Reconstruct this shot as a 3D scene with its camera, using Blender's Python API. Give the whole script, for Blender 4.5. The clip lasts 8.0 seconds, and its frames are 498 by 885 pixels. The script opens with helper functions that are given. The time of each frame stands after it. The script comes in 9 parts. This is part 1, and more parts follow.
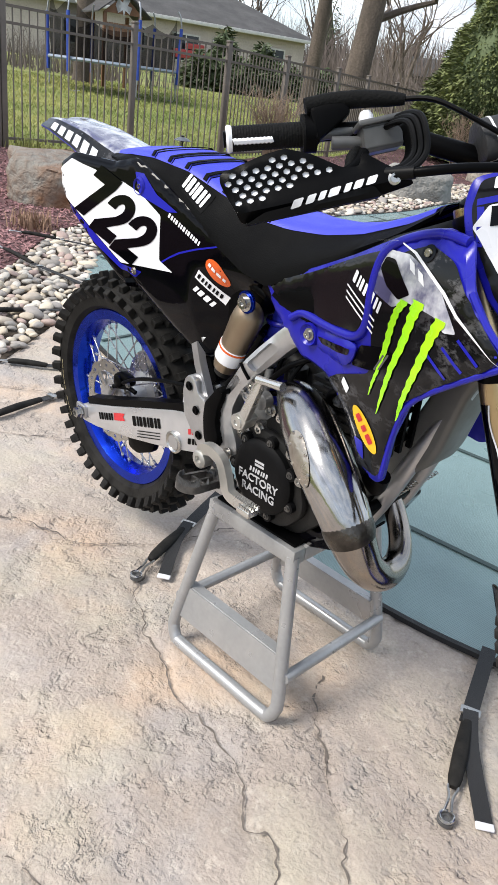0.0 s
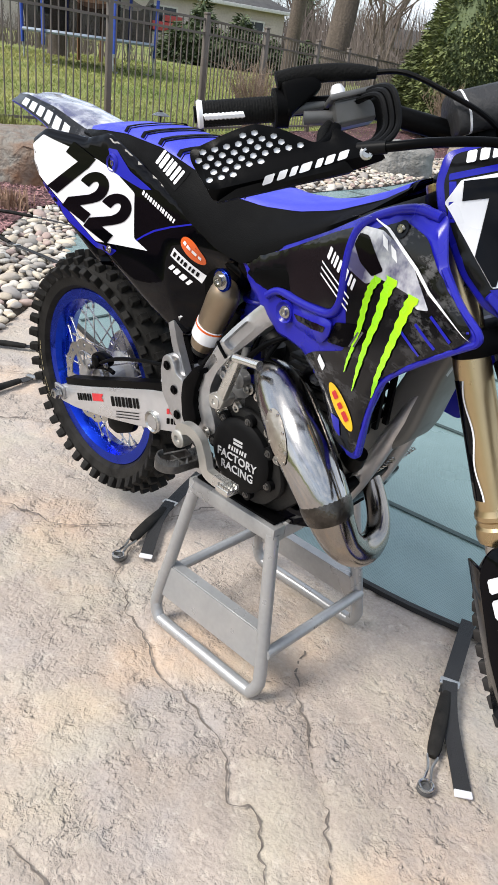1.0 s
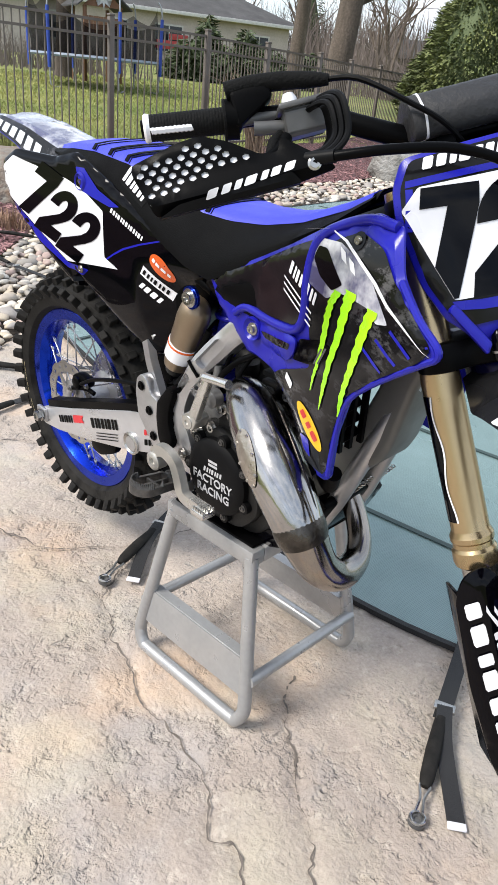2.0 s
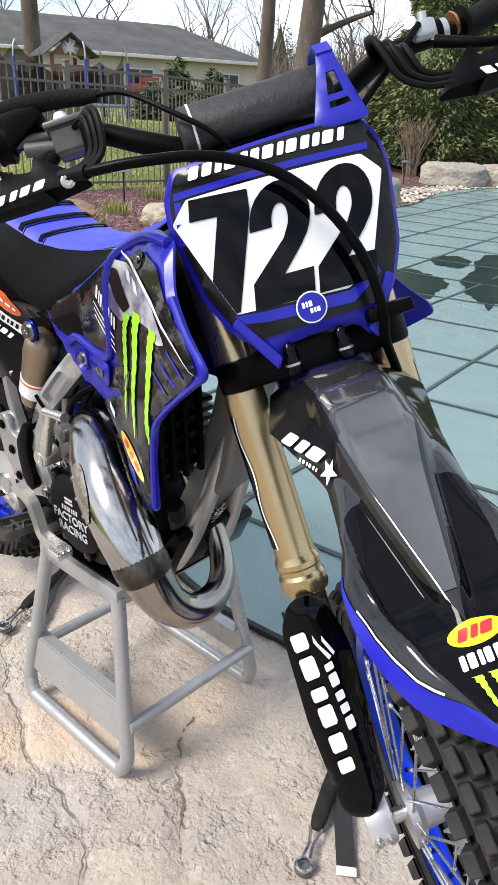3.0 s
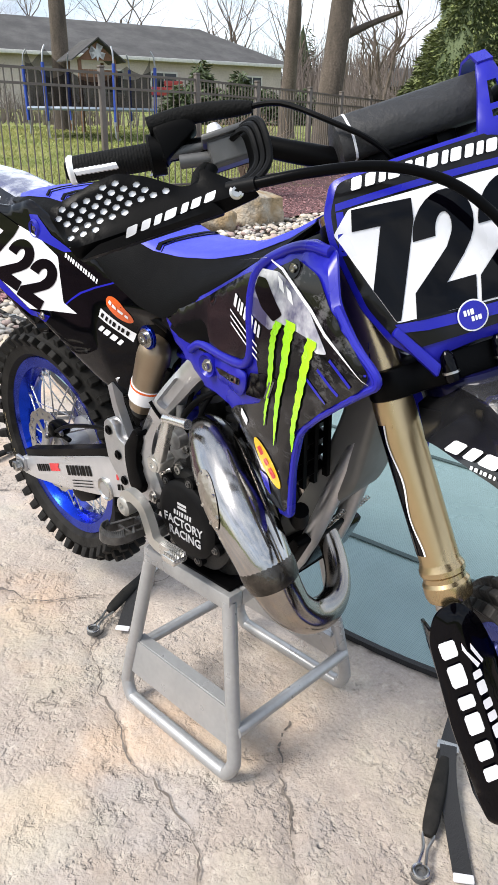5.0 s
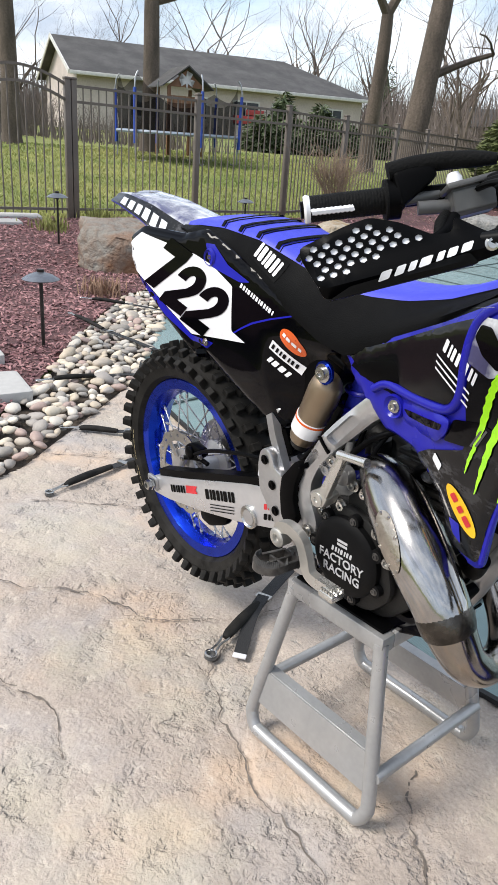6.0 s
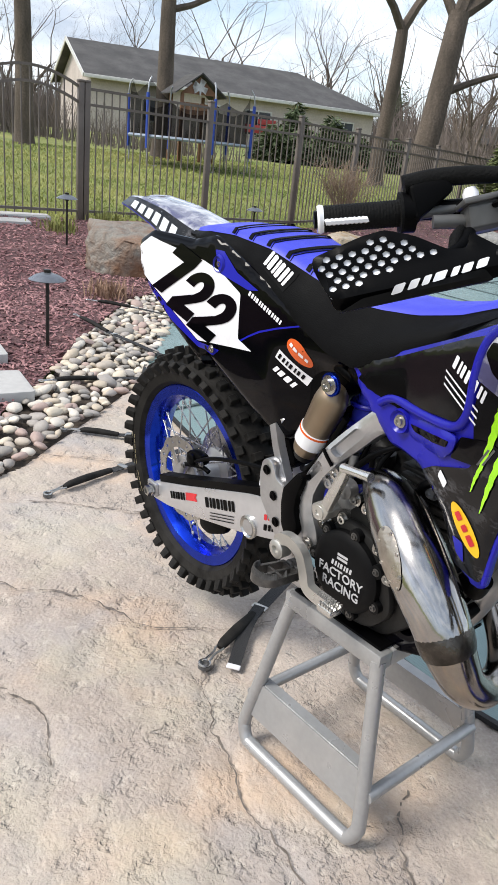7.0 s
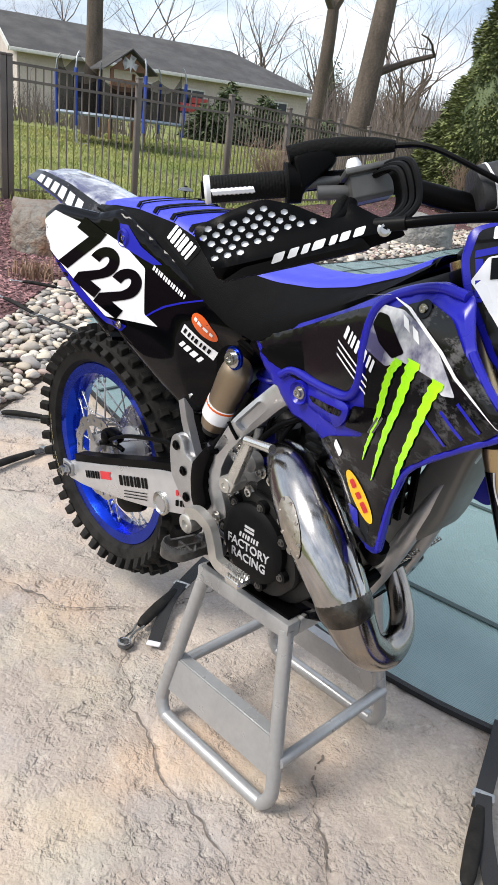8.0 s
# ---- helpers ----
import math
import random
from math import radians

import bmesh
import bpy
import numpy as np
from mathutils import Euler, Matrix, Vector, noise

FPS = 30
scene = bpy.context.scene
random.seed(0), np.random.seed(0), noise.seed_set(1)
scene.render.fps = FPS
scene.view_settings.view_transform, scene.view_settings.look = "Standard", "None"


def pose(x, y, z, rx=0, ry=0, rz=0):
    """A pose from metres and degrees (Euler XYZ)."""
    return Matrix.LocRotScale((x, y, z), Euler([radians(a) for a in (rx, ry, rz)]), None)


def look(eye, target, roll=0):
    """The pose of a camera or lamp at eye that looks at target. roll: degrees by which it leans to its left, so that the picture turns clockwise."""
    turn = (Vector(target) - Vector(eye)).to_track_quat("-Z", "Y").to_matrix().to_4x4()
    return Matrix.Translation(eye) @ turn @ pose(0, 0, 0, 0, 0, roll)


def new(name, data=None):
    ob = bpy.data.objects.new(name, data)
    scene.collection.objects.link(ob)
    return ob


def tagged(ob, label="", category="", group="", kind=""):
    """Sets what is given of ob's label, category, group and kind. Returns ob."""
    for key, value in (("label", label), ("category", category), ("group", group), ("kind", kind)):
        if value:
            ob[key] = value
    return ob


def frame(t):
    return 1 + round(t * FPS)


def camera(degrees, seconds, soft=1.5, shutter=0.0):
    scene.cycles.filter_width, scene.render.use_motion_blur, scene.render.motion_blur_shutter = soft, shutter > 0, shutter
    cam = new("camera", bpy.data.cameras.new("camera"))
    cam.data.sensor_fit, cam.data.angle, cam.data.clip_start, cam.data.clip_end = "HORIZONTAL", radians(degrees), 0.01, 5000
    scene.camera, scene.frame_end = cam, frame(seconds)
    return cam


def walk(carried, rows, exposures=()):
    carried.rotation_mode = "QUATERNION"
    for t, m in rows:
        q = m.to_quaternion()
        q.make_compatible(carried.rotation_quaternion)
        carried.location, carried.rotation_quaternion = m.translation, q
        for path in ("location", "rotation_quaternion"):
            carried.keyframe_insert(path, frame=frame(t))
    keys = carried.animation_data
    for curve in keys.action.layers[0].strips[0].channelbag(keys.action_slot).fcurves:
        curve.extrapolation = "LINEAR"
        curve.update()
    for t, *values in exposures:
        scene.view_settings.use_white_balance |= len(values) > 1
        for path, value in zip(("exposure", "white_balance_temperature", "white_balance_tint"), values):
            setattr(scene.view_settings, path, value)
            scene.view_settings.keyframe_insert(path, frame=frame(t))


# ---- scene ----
cam = camera(37.6, 8.0)
# seconds, eye, target, roll
PATH = [
    (0, (1.588, -1.048, 1.224), (0.3, 0.21, 0.353), 7.7),
    (0.5, (1.6, -1.043, 1.227), (0.345, 0.23, 0.331), 7.8),
    (1, (1.597, -1.039, 1.226), (0.36, 0.237, 0.308), 7.6),
    (1.2, (1.596, -1.04, 1.225), (0.356, 0.234, 0.307), 7.4),
    (2.3, (1.647, -0.877, 1.229), (0.35, 0.368, 0.352), 4.5),
    (2.5, (1.679, -0.824, 1.227), (0.373, 0.423, 0.366), 3.8),
    (3, (1.758, -0.722, 1.218), (0.453, 0.553, 0.398), 1.9),
    (3.5, (1.802, -0.689, 1.222), (0.513, 0.614, 0.419), 0.4),
    (4, (1.778, -0.682, 1.209), (0.5, 0.628, 0.402), -0.4),
    (4.5, (1.725, -0.749, 1.216), (0.43, 0.535, 0.396), -0.1),
    (5, (1.645, -0.846, 1.223), (0.3, 0.388, 0.406), 1.1),
    (5.2, (1.608, -0.882, 1.226), (0.239, 0.331, 0.417), 1.7),
    (6.3, (1.487, -1.023, 1.235), (0.015, 0.11, 0.492), 4.7),
    (6.5, (1.485, -1.015, 1.237), (0.009, 0.117, 0.501), 5.1),
    (7, (1.487, -1.004, 1.229), (0.027, 0.144, 0.489), 6.1),
    (7.5, (1.479, -1.017, 1.236), (0.066, 0.18, 0.481), 6.7),
    (8, (1.536, -0.959, 1.223), (0.191, 0.308, 0.456), 6.9),
]
walk(cam, [(t, look(eye, target, roll)) for t, eye, target, roll in PATH],
     exposures=((0.0, 1.03), (1.2, 1.03), (3.0, 1.18), (5.0, 1.17), (6.4, 0.92), (8.0, 0.98)))

# ---- sky and light: a bright overcast spring day ----
from mathutils.bvhtree import BVHTree
from mathutils.geometry import delaunay_2d_cdt

SUN_UP, SUN_TURN = 48.0, 200.0
world = bpy.data.worlds.new("sky")
scene.world = world
world.use_nodes = True
wn, wl = world.node_tree.nodes, world.node_tree.links
wn.clear()
w_out, w_bg = wn.new("ShaderNodeOutputWorld"), wn.new("ShaderNodeBackground")
w_sky = wn.new("ShaderNodeTexSky")
w_sky.sky_type, w_sky.sun_disc = "NISHITA", False
w_sky.sun_elevation, w_sky.sun_rotation = radians(SUN_UP), radians(SUN_TURN)
w_sky.dust_density = 1.5
w_co, w_map = wn.new("ShaderNodeTexCoord"), wn.new("ShaderNodeMapping")
w_map.inputs["Scale"].default_value = (1.0, 1.0, 3.2)
w_noise, w_ramp, w_mix = wn.new("ShaderNodeTexNoise"), wn.new("ShaderNodeValToRGB"), wn.new("ShaderNodeMix")
w_noise.inputs["Scale"].default_value = 3.0
w_noise.inputs["Detail"].default_value = 8.0
w_noise.inputs["Roughness"].default_value = 0.55
w_ramp.color_ramp.elements[0].position, w_ramp.color_ramp.elements[1].position = 0.36, 0.58
w_ramp.color_ramp.elements[0].color, w_ramp.color_ramp.elements[1].color = (0.35, 0.35, 0.35, 1), (1, 1, 1, 1)
w_cloud, w_cr = wn.new("ShaderNodeTexNoise"), wn.new("ShaderNodeValToRGB")
w_cloud.inputs["Scale"].default_value = 5.0
w_cloud.inputs["Detail"].default_value = 6.0
w_cr.color_ramp.elements[0].position, w_cr.color_ramp.elements[1].position = 0.35, 0.62
w_cr.color_ramp.elements[0].color, w_cr.color_ramp.elements[1].color = (2.4, 2.85, 3.55, 1), (5.9, 6.2, 6.6, 1)
w_mix.data_type = "RGBA"
wl.new(w_co.outputs["Generated"], w_map.inputs["Vector"])
wl.new(w_map.outputs["Vector"], w_noise.inputs["Vector"])
wl.new(w_map.outputs["Vector"], w_cloud.inputs["Vector"])
wl.new(w_noise.outputs["Fac"], w_ramp.inputs["Fac"])
wl.new(w_cloud.outputs["Fac"], w_cr.inputs["Fac"])
wl.new(w_ramp.outputs["Color"], w_mix.inputs["Factor"])
wl.new(w_sky.outputs["Color"], w_mix.inputs["A"])
wl.new(w_cr.outputs["Color"], w_mix.inputs["B"])
wl.new(w_mix.outputs["Result"], w_bg.inputs["Color"])
w_bg.inputs["Strength"].default_value = 0.12
wl.new(w_bg.outputs["Background"], w_out.inputs["Surface"])

sun = new("sun", bpy.data.lights.new("sun", "SUN"))
sun.data.energy, sun.data.angle, sun.data.color = 2.1, radians(22), (1.0, 0.95, 0.88)
sun.matrix_basis = look((0, 0, 0), (-math.sin(radians(SUN_TURN)) * math.cos(radians(SUN_UP)), -math.cos(radians(SUN_TURN)) * math.cos(radians(SUN_UP)), -math.sin(radians(SUN_UP))))


# ---- materials ----
def mix_node(nt, a, b, fac):
    m = nt.nodes.new("ShaderNodeMix")
    m.data_type = "RGBA"
    for key, value in (("A", a), ("B", b), ("Factor", fac)):
        if isinstance(value, (tuple, float, int)):
            m.inputs[key].default_value = (*value, 1) if isinstance(value, tuple) else value
        else:
            nt.links.new(value, m.inputs[key])
    return m.outputs["Result"]


def noise_node(nt, vec, scale, detail=4.0, lo=0.35, hi=0.65, rough=0.55, stretch=None):
    if stretch:
        mp = nt.nodes.new("ShaderNodeMapping")
        mp.inputs["Scale"].default_value = stretch
        nt.links.new(vec, mp.inputs["Vector"])
        vec = mp.outputs["Vector"]
    n, r = nt.nodes.new("ShaderNodeTexNoise"), nt.nodes.new("ShaderNodeMapRange")
    n.inputs["Scale"].default_value, n.inputs["Detail"].default_value, n.inputs["Roughness"].default_value = scale, detail, rough
    r.inputs["From Min"].default_value, r.inputs["From Max"].default_value = lo, hi
    nt.links.new(vec, n.inputs["Vector"])
    nt.links.new(n.outputs["Fac"], r.inputs["Value"])
    return r.outputs["Result"]


def mat(name, col, col2=None, rough=0.5, metal=0.0, scale=6.0, fine=60.0, fine_amount=0.35, bump=0.15, bump_scale=90.0, bump_depth=0.002, coat=0.0, rvar=0.12, rand=0.0, stretch=None, lo=0.35, hi=0.65, spec=0.5, island=False):
    """A surface with colour drift at two scales, uneven gloss and fine relief."""
    m = bpy.data.materials.new(name)
    m.use_nodes = True
    nt = m.node_tree
    b = nt.nodes["Principled BSDF"]
    col2 = col2 or tuple(c * 0.72 for c in col)
    co = nt.nodes.new("ShaderNodeTexCoord").outputs["Object"]
    big = noise_node(nt, co, scale, 5, lo, hi, stretch=stretch)
    small = noise_node(nt, co, fine, 3, 0.3, 0.7)
    c = mix_node(nt, col, col2, big)
    mul = nt.nodes.new("ShaderNodeMath")
    mul.operation = "MULTIPLY"
    nt.links.new(small, mul.inputs[0])
    mul.inputs[1].default_value = fine_amount
    c = mix_node(nt, c, tuple(v * 0.55 for v in col2), mul.outputs[0])
    if rand:
        info = nt.nodes.new("ShaderNodeNewGeometry").outputs["Random Per Island"] if island else nt.nodes.new("ShaderNodeObjectInfo").outputs["Random"]
        hsv, mr = nt.nodes.new("ShaderNodeHueSaturation"), nt.nodes.new("ShaderNodeMapRange")
        mr.inputs["To Min"].default_value, mr.inputs["To Max"].default_value = 1 - rand, 1 + rand
        nt.links.new(info, mr.inputs["Value"])
        nt.links.new(mr.outputs["Result"], hsv.inputs["Value"])
        nt.links.new(c, hsv.inputs["Color"])
        c = hsv.outputs["Color"]
    nt.links.new(c, b.inputs["Base Color"])
    rr = nt.nodes.new("ShaderNodeMapRange")
    rr.inputs["To Min"].default_value, rr.inputs["To Max"].default_value = max(0.02, rough - rvar), min(1, rough + rvar)
    nt.links.new(big, rr.inputs["Value"])
    nt.links.new(rr.outputs["Result"], b.inputs["Roughness"])
    b.inputs["Metallic"].default_value = metal
    b.inputs["Specular IOR Level"].default_value = spec
    b.inputs["Coat Weight"].default_value = coat
    b.inputs["Coat Roughness"].default_value = 0.06
    if bump:
        bp = nt.nodes.new("ShaderNodeBump")
        bp.inputs["Strength"].default_value, bp.inputs["Distance"].default_value = bump, bump_depth
        nt.links.new(noise_node(nt, co, bump_scale, 4, 0.25, 0.75), bp.inputs["Height"])
        nt.links.new(bp.outputs["Normal"], b.inputs["Normal"])
    return m


def concrete_mat():
    """Stamped concrete: cream, tan and grey patches, flaked edges, chips and pits in rough fields."""
    m = mat("stamped_concrete", (0.495, 0.42, 0.36), (0.395, 0.333, 0.285), rough=0.82, scale=1.4, fine=130, fine_amount=0.45, bump=0.6, bump_scale=95, bump_depth=0.004)
    nt = m.node_tree
    b = nt.nodes["Principled BSDF"]
    co = nt.nodes.new("ShaderNodeTexCoord").outputs["Object"]

    def times(a, k):
        n = nt.nodes.new("ShaderNodeMath")
        n.operation = "MULTIPLY"
        nt.links.new(a, n.inputs[0])
        if isinstance(k, float):
            n.inputs[1].default_value = k
        else:
            nt.links.new(k, n.inputs[1])
        return n.outputs[0]

    def dent(height, depth, strength=0.8):
        n = nt.nodes.new("ShaderNodeBump")
        n.invert = True
        n.inputs["Strength"].default_value, n.inputs["Distance"].default_value = strength, depth
        nt.links.new(height, n.inputs["Height"])
        nt.links.new(b.inputs["Normal"].links[0].from_socket, n.inputs["Normal"])
        nt.links.new(n.outputs["Normal"], b.inputs["Normal"])

    c = b.inputs["Base Color"].links[0].from_socket
    c = mix_node(nt, c, (0.60, 0.42, 0.28), times(noise_node(nt, co, 2.1, 5, 0.53, 0.68), 0.6))
    for shift, scale, tint, share in ((7.0, 2.4, (0.34, 0.325, 0.325), 0.62), (19.0, 2.9, (0.47, 0.43, 0.32), 0.4)):
        moved = nt.nodes.new("ShaderNodeVectorMath")
        moved.inputs[1].default_value = (shift, shift * 0.6, 0)
        nt.links.new(co, moved.inputs[0])
        c = mix_node(nt, c, tint, times(noise_node(nt, moved.outputs[0], scale, 6, 0.49, 0.66, 0.6), share))
    rough_field = noise_node(nt, co, 3.2, 6, 0.40, 0.58, 0.6)
    # chips are dented, and their tone darkened to deepen the shade in them
    for size, detail, lo, hi, tone, amount, depth in ((34, 3, 0.52, 0.66, (0.30, 0.26, 0.225), 0.16, 0.004), (13, 5, 0.53, 0.66, (0.30, 0.26, 0.225), 0.14, 0.007), (75, 2, 0.56, 0.68, (0.27, 0.235, 0.20), 0.20, 0.0016)):
        chip = times(noise_node(nt, co, size, detail, lo, hi, 0.62), rough_field)
        c = mix_node(nt, c, tone, times(chip, amount))
        dent(chip, depth)
    # pale flakes left standing between the chips
    c = mix_node(nt, c, (0.66, 0.585, 0.50), times(noise_node(nt, co, 26, 6, 0.56, 0.66, 0.66), 0.3))
    # thin dark winding lines where the pressed stone has flaked
    for size, amount in ((4.5, 0.10), (12.0, 0.04)):
        line, ramp = nt.nodes.new("ShaderNodeTexNoise"), nt.nodes.new("ShaderNodeValToRGB")
        line.inputs["Scale"].default_value, line.inputs["Detail"].default_value, line.inputs["Roughness"].default_value = size, 9, 0.72
        nt.links.new(co, line.inputs["Vector"])
        e = ramp.color_ramp.elements
        e[0].position, e[0].color = 0.488, (0, 0, 0, 1)
        e[1].position, e[1].color = 0.512, (0, 0, 0, 1)
        peak = ramp.color_ramp.elements.new(0.5)
        peak.color = (amount, amount, amount, 1)
        nt.links.new(line.outputs["Fac"], ramp.inputs["Fac"])
        c = mix_node(nt, c, (0.14, 0.125, 0.11), times(ramp.outputs["Color"], rough_field))
    nt.links.new(c, b.inputs["Base Color"])
    return m


def weave_mat(name, col, col2, pitch=230.0, rough=0.62, transp=0.0):
    m = mat(name, col, col2, rough=rough, scale=0.9, fine=5, fine_amount=0.25, bump=0)
    nt = m.node_tree
    b = nt.nodes["Principled BSDF"]
    co = nt.nodes.new("ShaderNodeTexCoord").outputs["Object"]
    heights = []
    for way in ("X", "Y"):
        w = nt.nodes.new("ShaderNodeTexWave")
        w.bands_direction = way
        w.inputs["Scale"].default_value = pitch / 6.28
        nt.links.new(co, w.inputs["Vector"])
        heights.append(w.outputs["Fac"])
    mx = nt.nodes.new("ShaderNodeMath")
    mx.operation = "MAXIMUM"
    nt.links.new(heights[0], mx.inputs[0])
    nt.links.new(heights[1], mx.inputs[1])
    base = b.inputs["Base Color"].links[0].from_socket
    inv = nt.nodes.new("ShaderNodeMapRange")
    inv.inputs["To Min"].default_value, inv.inputs["To Max"].default_value = 0.5, 0.0
    nt.links.new(mx.outputs[0], inv.inputs["Value"])
    nt.links.new(mix_node(nt, base, tuple(c * 0.35 for c in col), inv.outputs["Result"]), b.inputs["Base Color"])
    bp = nt.nodes.new("ShaderNodeBump")
    bp.inputs["Strength"].default_value, bp.inputs["Distance"].default_value = 0.5, 0.002
    nt.links.new(mx.outputs[0], bp.inputs["Height"])
    nt.links.new(bp.outputs["Normal"], b.inputs["Normal"])
    return m


M_CONC = concrete_mat()
M_JOINT = mat("joint_dirt", (0.20, 0.17, 0.145), (0.12, 0.10, 0.085), rough=0.95, scale=20, bump=0.5)
M_COVER = weave_mat("mesh_pool_cover", (0.235, 0.335, 0.337), (0.19, 0.285, 0.287), 420.0, 0.22)
M_STRAP = weave_mat("webbing", (0.05, 0.085, 0.085), (0.035, 0.06, 0.06), 900.0, 0.7)
M_BLKSTRAP = weave_mat("black_webbing", (0.018, 0.018, 0.02), (0.012, 0.012, 0.013), 1400.0, 0.7)
M_LAWN = mat("lawn_soil", (0.27, 0.27, 0.075), (0.15, 0.19, 0.05), rough=0.95, scale=0.5, fine=9, fine_amount=0.4, bump=0.6, bump_scale=40, bump_depth=0.03)
M_GRASS = mat("grass_blade", (0.37, 0.36, 0.11), (0.19, 0.245, 0.06), rough=0.8, scale=0.35, fine=4, bump=0, rand=0.3, island=True)
M_MULCHBED = mat("mulch_bed", (0.16, 0.075, 0.075), (0.10, 0.05, 0.052), rough=0.95, scale=3, fine=40, bump=0.9, bump_scale=30, bump_depth=0.03)
M_CHIP = mat("mulch_chip", (0.37, 0.20, 0.195), (0.22, 0.11, 0.115), rough=0.9, scale=5, fine=50, bump=0.3, rand=0.45, island=True)
def pebble_mat(name, island):
    """River stones: cream, tan, grey, rose and charcoal, one tone to a stone."""
    m = mat(name, (0.5, 0.45, 0.38), rough=0.6, scale=3, fine=30, fine_amount=0.2, bump=0.25, bump_scale=30)
    nt = m.node_tree
    b = nt.nodes["Principled BSDF"]
    base = b.inputs["Base Color"].links[0].from_socket
    pick = nt.nodes.new("ShaderNodeNewGeometry").outputs["Random Per Island"] if island else nt.nodes.new("ShaderNodeObjectInfo").outputs["Random"]
    ramp = nt.nodes.new("ShaderNodeValToRGB")
    tones = ((0.62, 0.54, 0.42), (0.40, 0.34, 0.28), (0.24, 0.22, 0.20), (0.56, 0.52, 0.46), (0.36, 0.25, 0.22), (0.48, 0.40, 0.30), (0.68, 0.62, 0.53), (0.30, 0.27, 0.25))
    ramp.color_ramp.interpolation = "CONSTANT"
    for k, tone in enumerate(tones):
        e = ramp.color_ramp.elements[k] if k < 2 else ramp.color_ramp.elements.new(k / len(tones))
        e.position, e.color = k / len(tones), (*tone, 1)
    nt.links.new(pick, ramp.inputs["Fac"])
    nt.links.new(mix_node(nt, base, ramp.outputs["Color"], 0.8), b.inputs["Base Color"])
    return m


M_PEBBLE = pebble_mat("river_pebble", False)
M_SOIL = mat("soil", (0.09, 0.07, 0.055), rough=0.95, bump=0.6, bump_depth=0.01)
M_ROCK = mat("field_boulder", (0.44, 0.38, 0.30), (0.26, 0.24, 0.215), rough=0.85, scale=2.2, fine=14, fine_amount=0.5, bump=0.9, bump_scale=14, bump_depth=0.03, rand=0.12)
M_GREYROCK = mat("grey_boulder", (0.34, 0.33, 0.31), (0.22, 0.21, 0.19), rough=0.85, scale=2.6, fine=16, fine_amount=0.5, bump=0.9, bump_scale=16, bump_depth=0.03)
M_OCHRE = mat("ochre_boulder", (0.40, 0.35, 0.28), (0.34, 0.24, 0.13), rough=0.85, scale=3.0, fine=14, fine_amount=0.45, bump=0.9, bump_scale=14, bump_depth=0.03, lo=0.42, hi=0.6)
M_RUSTROCK = mat("rust_stained_boulder", (0.21, 0.20, 0.175), (0.25, 0.11, 0.045), rough=0.85, scale=1.7, fine=12, fine_amount=0.55, bump=0.9, bump_scale=12, bump_depth=0.03, lo=0.45, hi=0.62)
M_SLAB = mat("bluestone_slab", (0.46, 0.45, 0.43), (0.38, 0.37, 0.36), rough=0.75, scale=2, fine=30, fine_amount=0.2, bump=0.3, bump_scale=40)
M_FENCE = mat("bronze_fence_paint", (0.135, 0.11, 0.092), (0.105, 0.086, 0.073), rough=0.5, scale=3, fine=30, fine_amount=0.2, bump=0.05)
M_BARK = mat("tree_bark", (0.15, 0.115, 0.09), (0.075, 0.06, 0.048), rough=0.95, scale=4, fine=22, fine_amount=0.6, bump=0.5, bump_scale=26, bump_depth=0.02, stretch=(1, 1, 0.2))
M_TWIG = mat("bare_twig", (0.16, 0.125, 0.10), (0.105, 0.08, 0.066), rough=0.9, scale=3, bump=0)
M_FARTWIG = mat("far_bare_wood", (0.20, 0.16, 0.14), (0.13, 0.105, 0.095), rough=0.95, scale=0.5, bump=0, fine=3)
M_DRY = mat("dry_stalk", (0.34, 0.22, 0.14), (0.22, 0.13, 0.09), rough=0.9, bump=0, rand=0.3, island=True)
M_TUFT = mat("sprouting_tuft", (0.30, 0.33, 0.08), (0.20, 0.20, 0.06), rough=0.8, bump=0, rand=0.35, island=True)
M_ARB = mat("arborvitae_foliage", (0.20, 0.225, 0.075), (0.085, 0.11, 0.038), rough=0.8, scale=1.6, fine=8, bump=0, rand=0.55, island=True)
# yew leaves; the same dark green also fills crowns as shade
M_HEDGE_AND_SHADE = mat("yew_foliage_and_crown_shade", (0.085, 0.11, 0.045), (0.05, 0.07, 0.03), rough=0.8, scale=1.0, bump=0, rand=0.4, island=True)
M_ROOF = mat("asphalt_shingle", (0.085, 0.08, 0.077), (0.055, 0.053, 0.053), rough=0.9, scale=0.8, fine=9, bump=0.3, bump_scale=12, bump_depth=0.02)
M_SIDING = mat("cream_siding", (0.56, 0.49, 0.45), (0.48, 0.42, 0.385), rough=0.8, scale=1.0, fine=10, bump=0.2)
M_TRIM = mat("white_trim", (0.66, 0.65, 0.63), (0.56, 0.55, 0.53), rough=0.6, bump=0.05)
M_GLASS_DARK = mat("dark_window_glass", (0.03, 0.035, 0.04), rough=0.08, bump=0, scale=1)
M_CEDAR = mat("cedar_board", (0.26, 0.13, 0.065), (0.17, 0.085, 0.045), rough=0.75, scale=3, fine=30, bump=0.3, stretch=(1, 1, 0.15))
M_TRAMPBLUE = mat("blue_foam_sleeve", (0.02, 0.07, 0.42), (0.02, 0.05, 0.3), rough=0.6, bump=0.1)
M_GALV = mat("galvanised_tube", (0.42, 0.43, 0.44), (0.30, 0.31, 0.32), rough=0.42, metal=0.9, bump=0.05)
